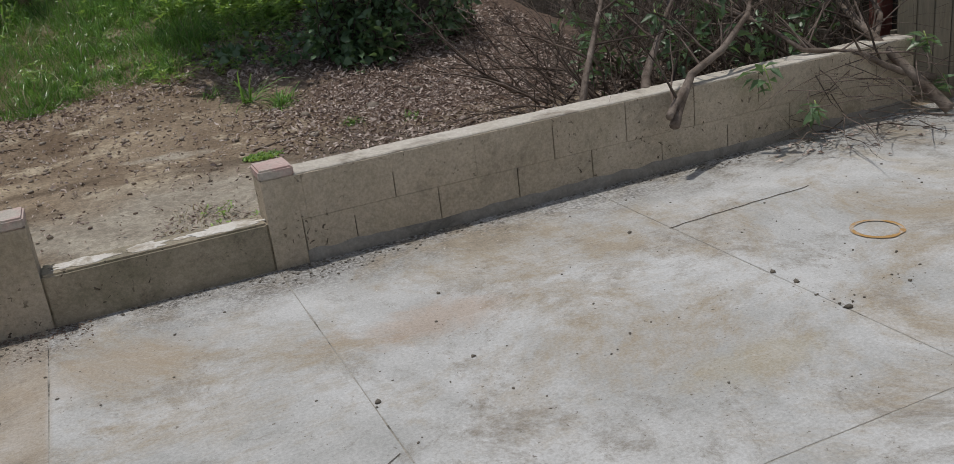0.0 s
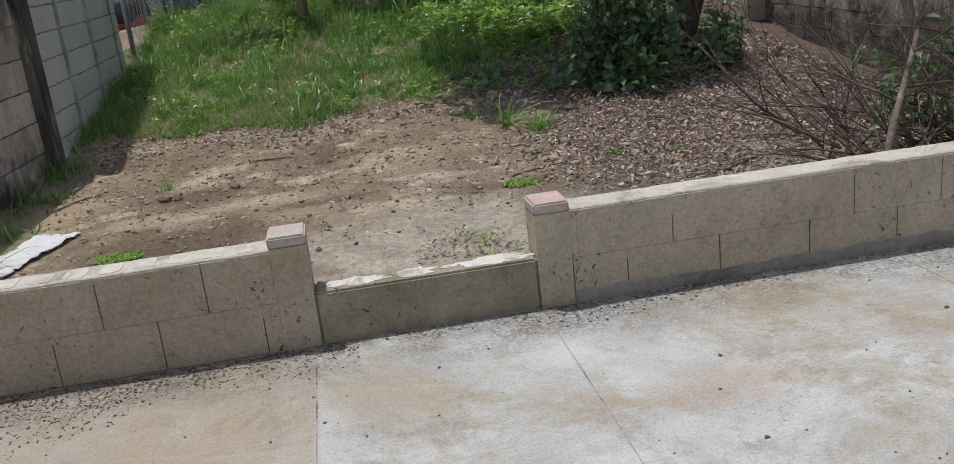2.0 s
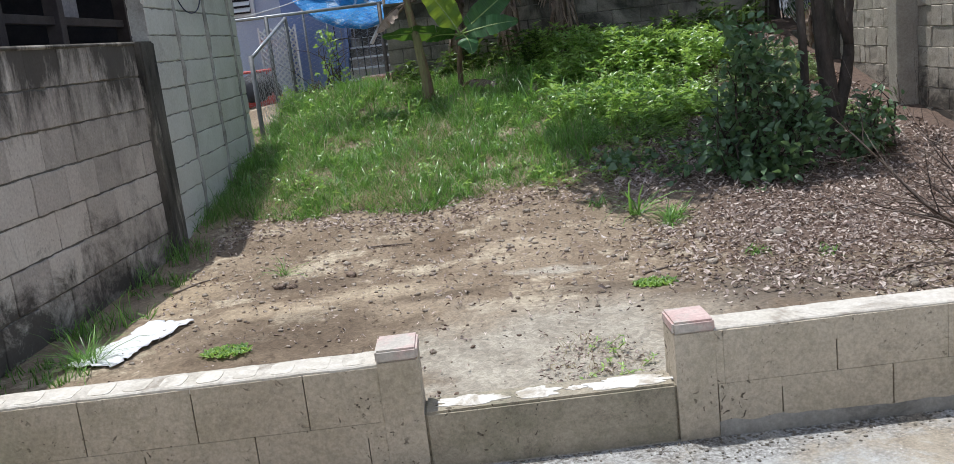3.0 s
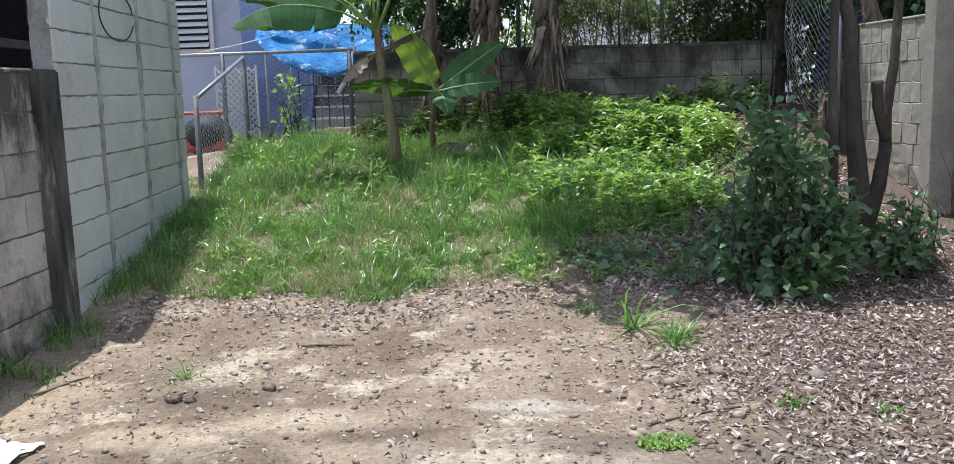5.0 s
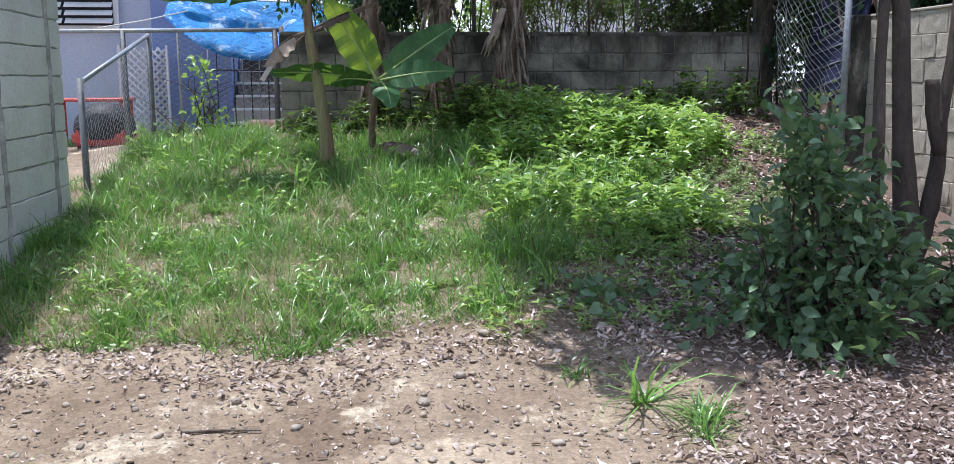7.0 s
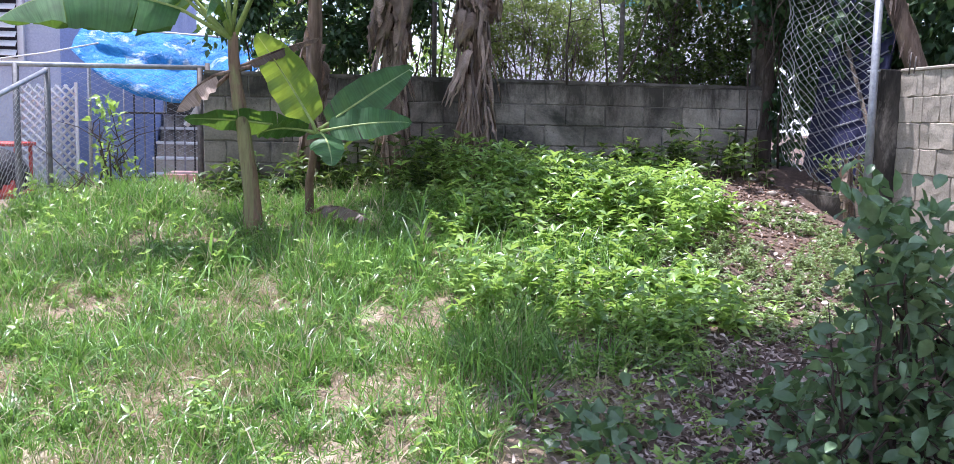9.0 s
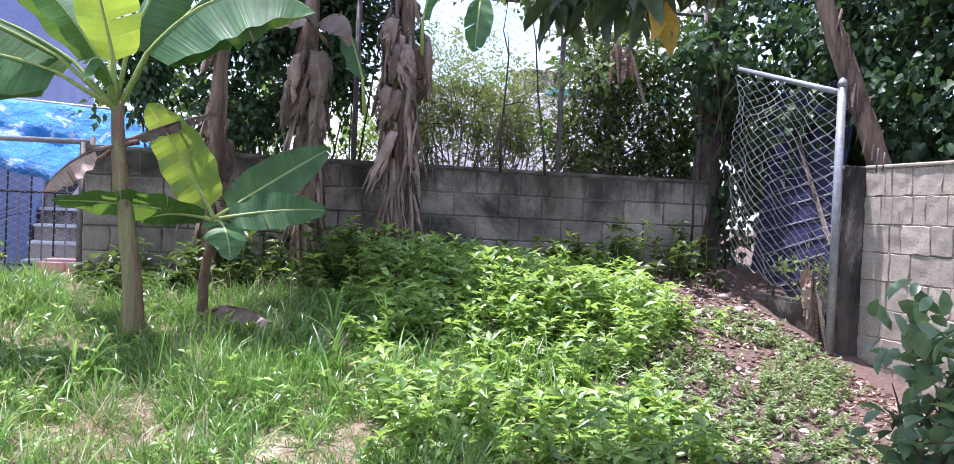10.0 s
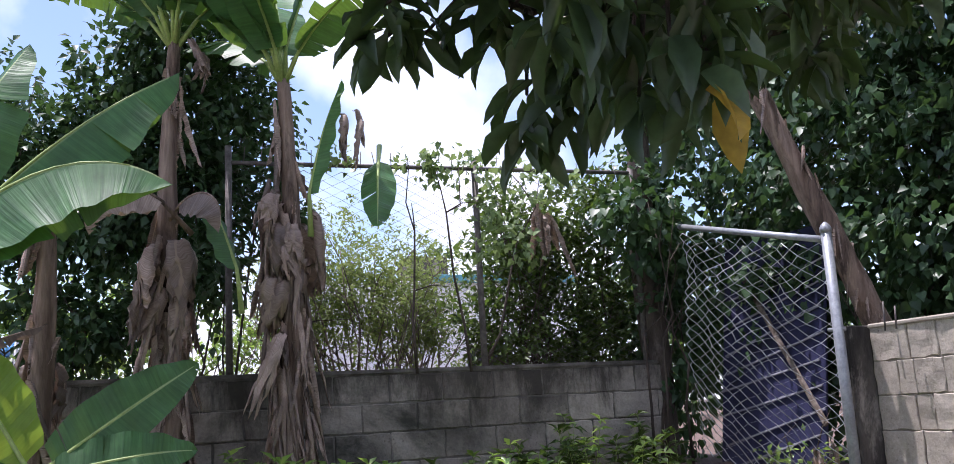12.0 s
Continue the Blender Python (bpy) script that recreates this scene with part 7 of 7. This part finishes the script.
for k in range(10):
    pipe("bar", (k * 0.105, 0, 0.0), (k * 0.105, 0, 1.12), 0.009, M_IRON if k % 2 else M_SLAT, gg, 6)
for z in (0.05, 0.75, 1.10):
    pipe("rail", (0, 0, z), (0.95, 0, z), 0.012, M_IRON, gg, 6)
pp = thing("leaning_pole", -1.25, 15.6, 0.95, "pale pole leaning beside a gate", "pole")
pipe("pole", (0.0, 0, 0.65), (0.32, 0.05, 1.15), 0.03, M_WHITE, pp)

bm = bmesh.new()
nx, ny = 30, 14
g = []
for j in range(ny + 1):
    row = []
    for i in range(nx + 1):
        u, w = i / nx, j / ny
        x = -2.35 + 2.15 * u
        top = 2.62 - 0.10 * u
        low = 2.36 - 0.52 * math.sin(math.pi * min(1, u * 1.08)) ** 0.8 + 0.03 * noise.noise((u * 9, 0, 0))
        z = top + (low - top) * w
        y = 16.0 - 0.55 * w + 0.10 * noise.noise((u * 6, w * 3, 1)) + 0.05 * noise.noise((u * 14, w * 7, 1))
        row.append(bm.verts.new((x, y, z)))
    g.append(row)
for j in range(ny):
    for i in range(nx):
        bm.faces.new((g[j][i], g[j][i + 1], g[j + 1][i + 1], g[j + 1][i]))
me = bpy.data.meshes.new("tarpaulin")
bm.to_mesh(me)
bm.free()
me.materials.append(M_TARP)
for p_ in me.polygons:
    p_.use_smooth = True
tarp = tagged(new("tarpaulin", me), "sagging bright blue tarpaulin hung behind the fence", "tarpaulin")
tarp.modifiers.new("thickness", "SOLIDIFY").thickness = 0.003
v, f = tube([(-2.02, 15.22, 2.40), (-2.5, 15.2, 2.29), (-3.04, 15.2, 2.20)], 0.008, 5)
np_mesh("rope", v, f, M_WHITE, tarp)
tp = thing("tarp_frame", -2.3, 16.05, 0.7, "thin poles that hold a blue tarpaulin", "poles")
pipe("pole", (0, 0, 0), (0, 0, 1.95), 0.02, M_GALV, tp)
pipe("pole", (2.1, 0, 0), (2.1, 0, 1.85), 0.02, M_GALV, tp)
pipe("cross_pole", (0, 0, 1.93), (2.1, 0, 1.83), 0.016, M_GALV, tp)

# grill and red table beyond the side fence
tb = thing("red_table", -3.30, 15.75, 0.86, "red table beside a fence in the next yard", "table")
part("tabletop", box_bm(-0.45, -0.3, 0.50, 0.45, 0.3, 0.54, 0.01), M_RED, tb)
for x in (-0.4, 0.4):
    for y in (-0.25, 0.25):
        pipe("leg", (x, y, -0.1), (x, y, 0.50), 0.02, M_RED, tb)
gr = thing("barrel_grill", -2.97, 15.0, 0.86, "black domed barrel grill in the next yard", "grill")
bm = bmesh.new()
bmesh.ops.create_uvsphere(bm, u_segments=20, v_segments=12, radius=0.34)
for v_ in bm.verts:
    v_.co.z = max(v_.co.z, -0.12) * 0.92 + 0.20
part("lid", bm, M_IRON, gr, smooth=True)
part("body", box_bm(-0.30, -0.28, 0.02, 0.30, 0.28, 0.20, 0.04, 2), M_RED, gr, "dull red body")
for x in (-0.24, 0.24):
    for y in (-0.22, 0.22):
        pipe("leg", (x, y, -0.1), (x, y, 0.06), 0.018, M_IRON, gr)

# near neighbour's porch above the west wall
porch = thing("porch", -3.35, 6.0, 0.0, "dark brown barred porch of a pale neighbouring house", "porch")
part("back_wall", box_bm(-1.55, -3.0, 0.0, -1.40, 4.6, 3.0, 0.01), M_WHITE, porch)
# end wall coloured near-black: the porch interior's shade is painted on
part("end_wall", box_bm(-1.4, 4.45, 0.0, 0.10, 4.6, 3.0, 0.01), M_ROOMSHADE, porch)
# roof slab above the view, added to keep the porch shaded
part("roof", box_bm(-1.7, -3.0, 3.0, 0.35, 4.8, 3.14, 0.01), M_WHITE, porch)
part("floor_slab", box_bm(-1.398, -3.0, -0.1, 0.2, 4.448, 0.5, 0.01), M_WESTB, porch)
for y in (-2.0, -0.2, 1.55, 2.65, 4.3):
    part("post", box_bm(0.05, y - 0.06, 0.5, 0.17, y + 0.06, 3.0, 0.005), M_BROWN, porch)
for z in (1.78, 2.02, 2.62):
    part("rail", box_bm(0.07, -2.6, z, 0.13, 4.42, z + 0.07, 0.004), M_BROWN, porch)
part("meter_box", box_bm(-0.02, 3.0, 2.05, 0.048, 3.35, 2.30, 0.006), M_SLAT, porch, "grey meter box")

# white building beyond the back wall
wh = thing("white_house", 6.4, 24.0, 0.5, "white flat-roofed house beyond the back wall", "house")
part("wall", box_bm(-2.8, 0, 0, 2.6, 3.0, 3.7, 0.01), M_WHITE, wh)
M_TEAL = surface("teal_trim", (0.10, 0.30, 0.36), (0.16, 0.38, 0.42), None, scale=4.0)
part("trim", box_bm(-0.2, -0.15, 3.66, 2.7, -0.01, 3.80, 0.01), M_TEAL, wh, "teal painted eave")
part("roof_tank", box_bm(-0.5, 0.5, 3.7, 0.3, 1.2, 4.25, 0.02), M_WESTB, wh, "grey tank on the roof")
# dark pane: shade of the room behind put into its colour
wv = part("window", box_bm(0.4, -0.02, 1.6, 1.3, -0.002, 2.5, 0.004), M_ROOMSHADE, wh)
part("frame", box_bm(0.36, -0.05, 1.54, 1.34, -0.022, 1.60, 0.003), M_WHITE, wv)
car = thing("white_wall_low", 3.4, 19.2, 0.9, "low white wall seen through the bushes", "wall")
part("wall", box_bm(-1.6, 0, 0, 1.2, 0.15, 1.45, 0.01), M_WHITE, car)
car["kind"] = "structure"
ug = thing("utility_pole", -3.0, 26.0, 1.3, "grey utility pole behind the houses", "pole")
pipe("pole", (0, 0, 0), (0, 0, 7.5), 0.11, M_WESTB, ug)

# dry leaves and a green sprig on the patio
n_ = 90
at_ = np.stack([np.random.uniform(3.2, 4.35, n_), 3.93 - np.abs(np.random.normal(0, 0.22, n_)), np.full(n_, 0.006)], 1)
v, f = scatter(LEAF_V, LEAF_F, at_, rand_dirs(n_, -0.05, 0.2), np.random.uniform(0.02, 0.055, n_), 0.4, np.random.uniform(-0.5, 0.5, n_))
tagged(np_mesh("patio_leaves", v, f, M_LITTER), "dry brown leaves fallen on the patio", "leaf litter", kind="stuff")
sp_ = thing("green_weed", -2.02, 3.78, 0.0, "broad-leaved green weed at the foot of a low wall", "weed")
v, f = tube([(0, 0, -0.01), (0.02, 0.0, 0.12), (0.05, -0.01, 0.24)], [0.005, 0.004, 0.003], 5)
np_mesh("stem", v, f, M_STEMG, sp_)
for k in range(9):
    v, f = scatter(LONG_V, LONG_F, [(0.0, 0.0, 0.0)], [(math.cos(k * 2.4), math.sin(k * 2.4), random.uniform(-0.3, 0.6))], 0.13, 0.5)
    ob = np_mesh("leaf", v, f, M_WEED, sp_)
    ob.location = (0.02 + 0.003 * k, 0, 0.08 + 0.018 * k)

# plain walls that close the patio
M_SOUTH = surface("plain_house_wall", (0.50, 0.46, 0.38), (0.56, 0.52, 0.44), (0.42, 0.38, 0.31), (0.55, 0.75), 1.2, 40, 0.9)
for nm, x0, y0, x1, y1, h in (("wall_south", -3.6, -3.2, 5.8, -3.0, 3.0), ("wall_patio_west", -3.6, -3.0, -3.45, 3.28, 1.9), ("wall_patio_east", 5.65, -3.0, 5.8, 4.1, 1.9)):
    bm = box_bm(x0, y0, -0.02, x1, y1, h, 0.01)
    me = bpy.data.meshes.new(nm)
    bm.to_mesh(me)
    bm.free()
    me.materials.append(M_SOUTH)
    tagged(new(nm, me), "plain beige rendered wall round the patio", "wall", kind="structure")
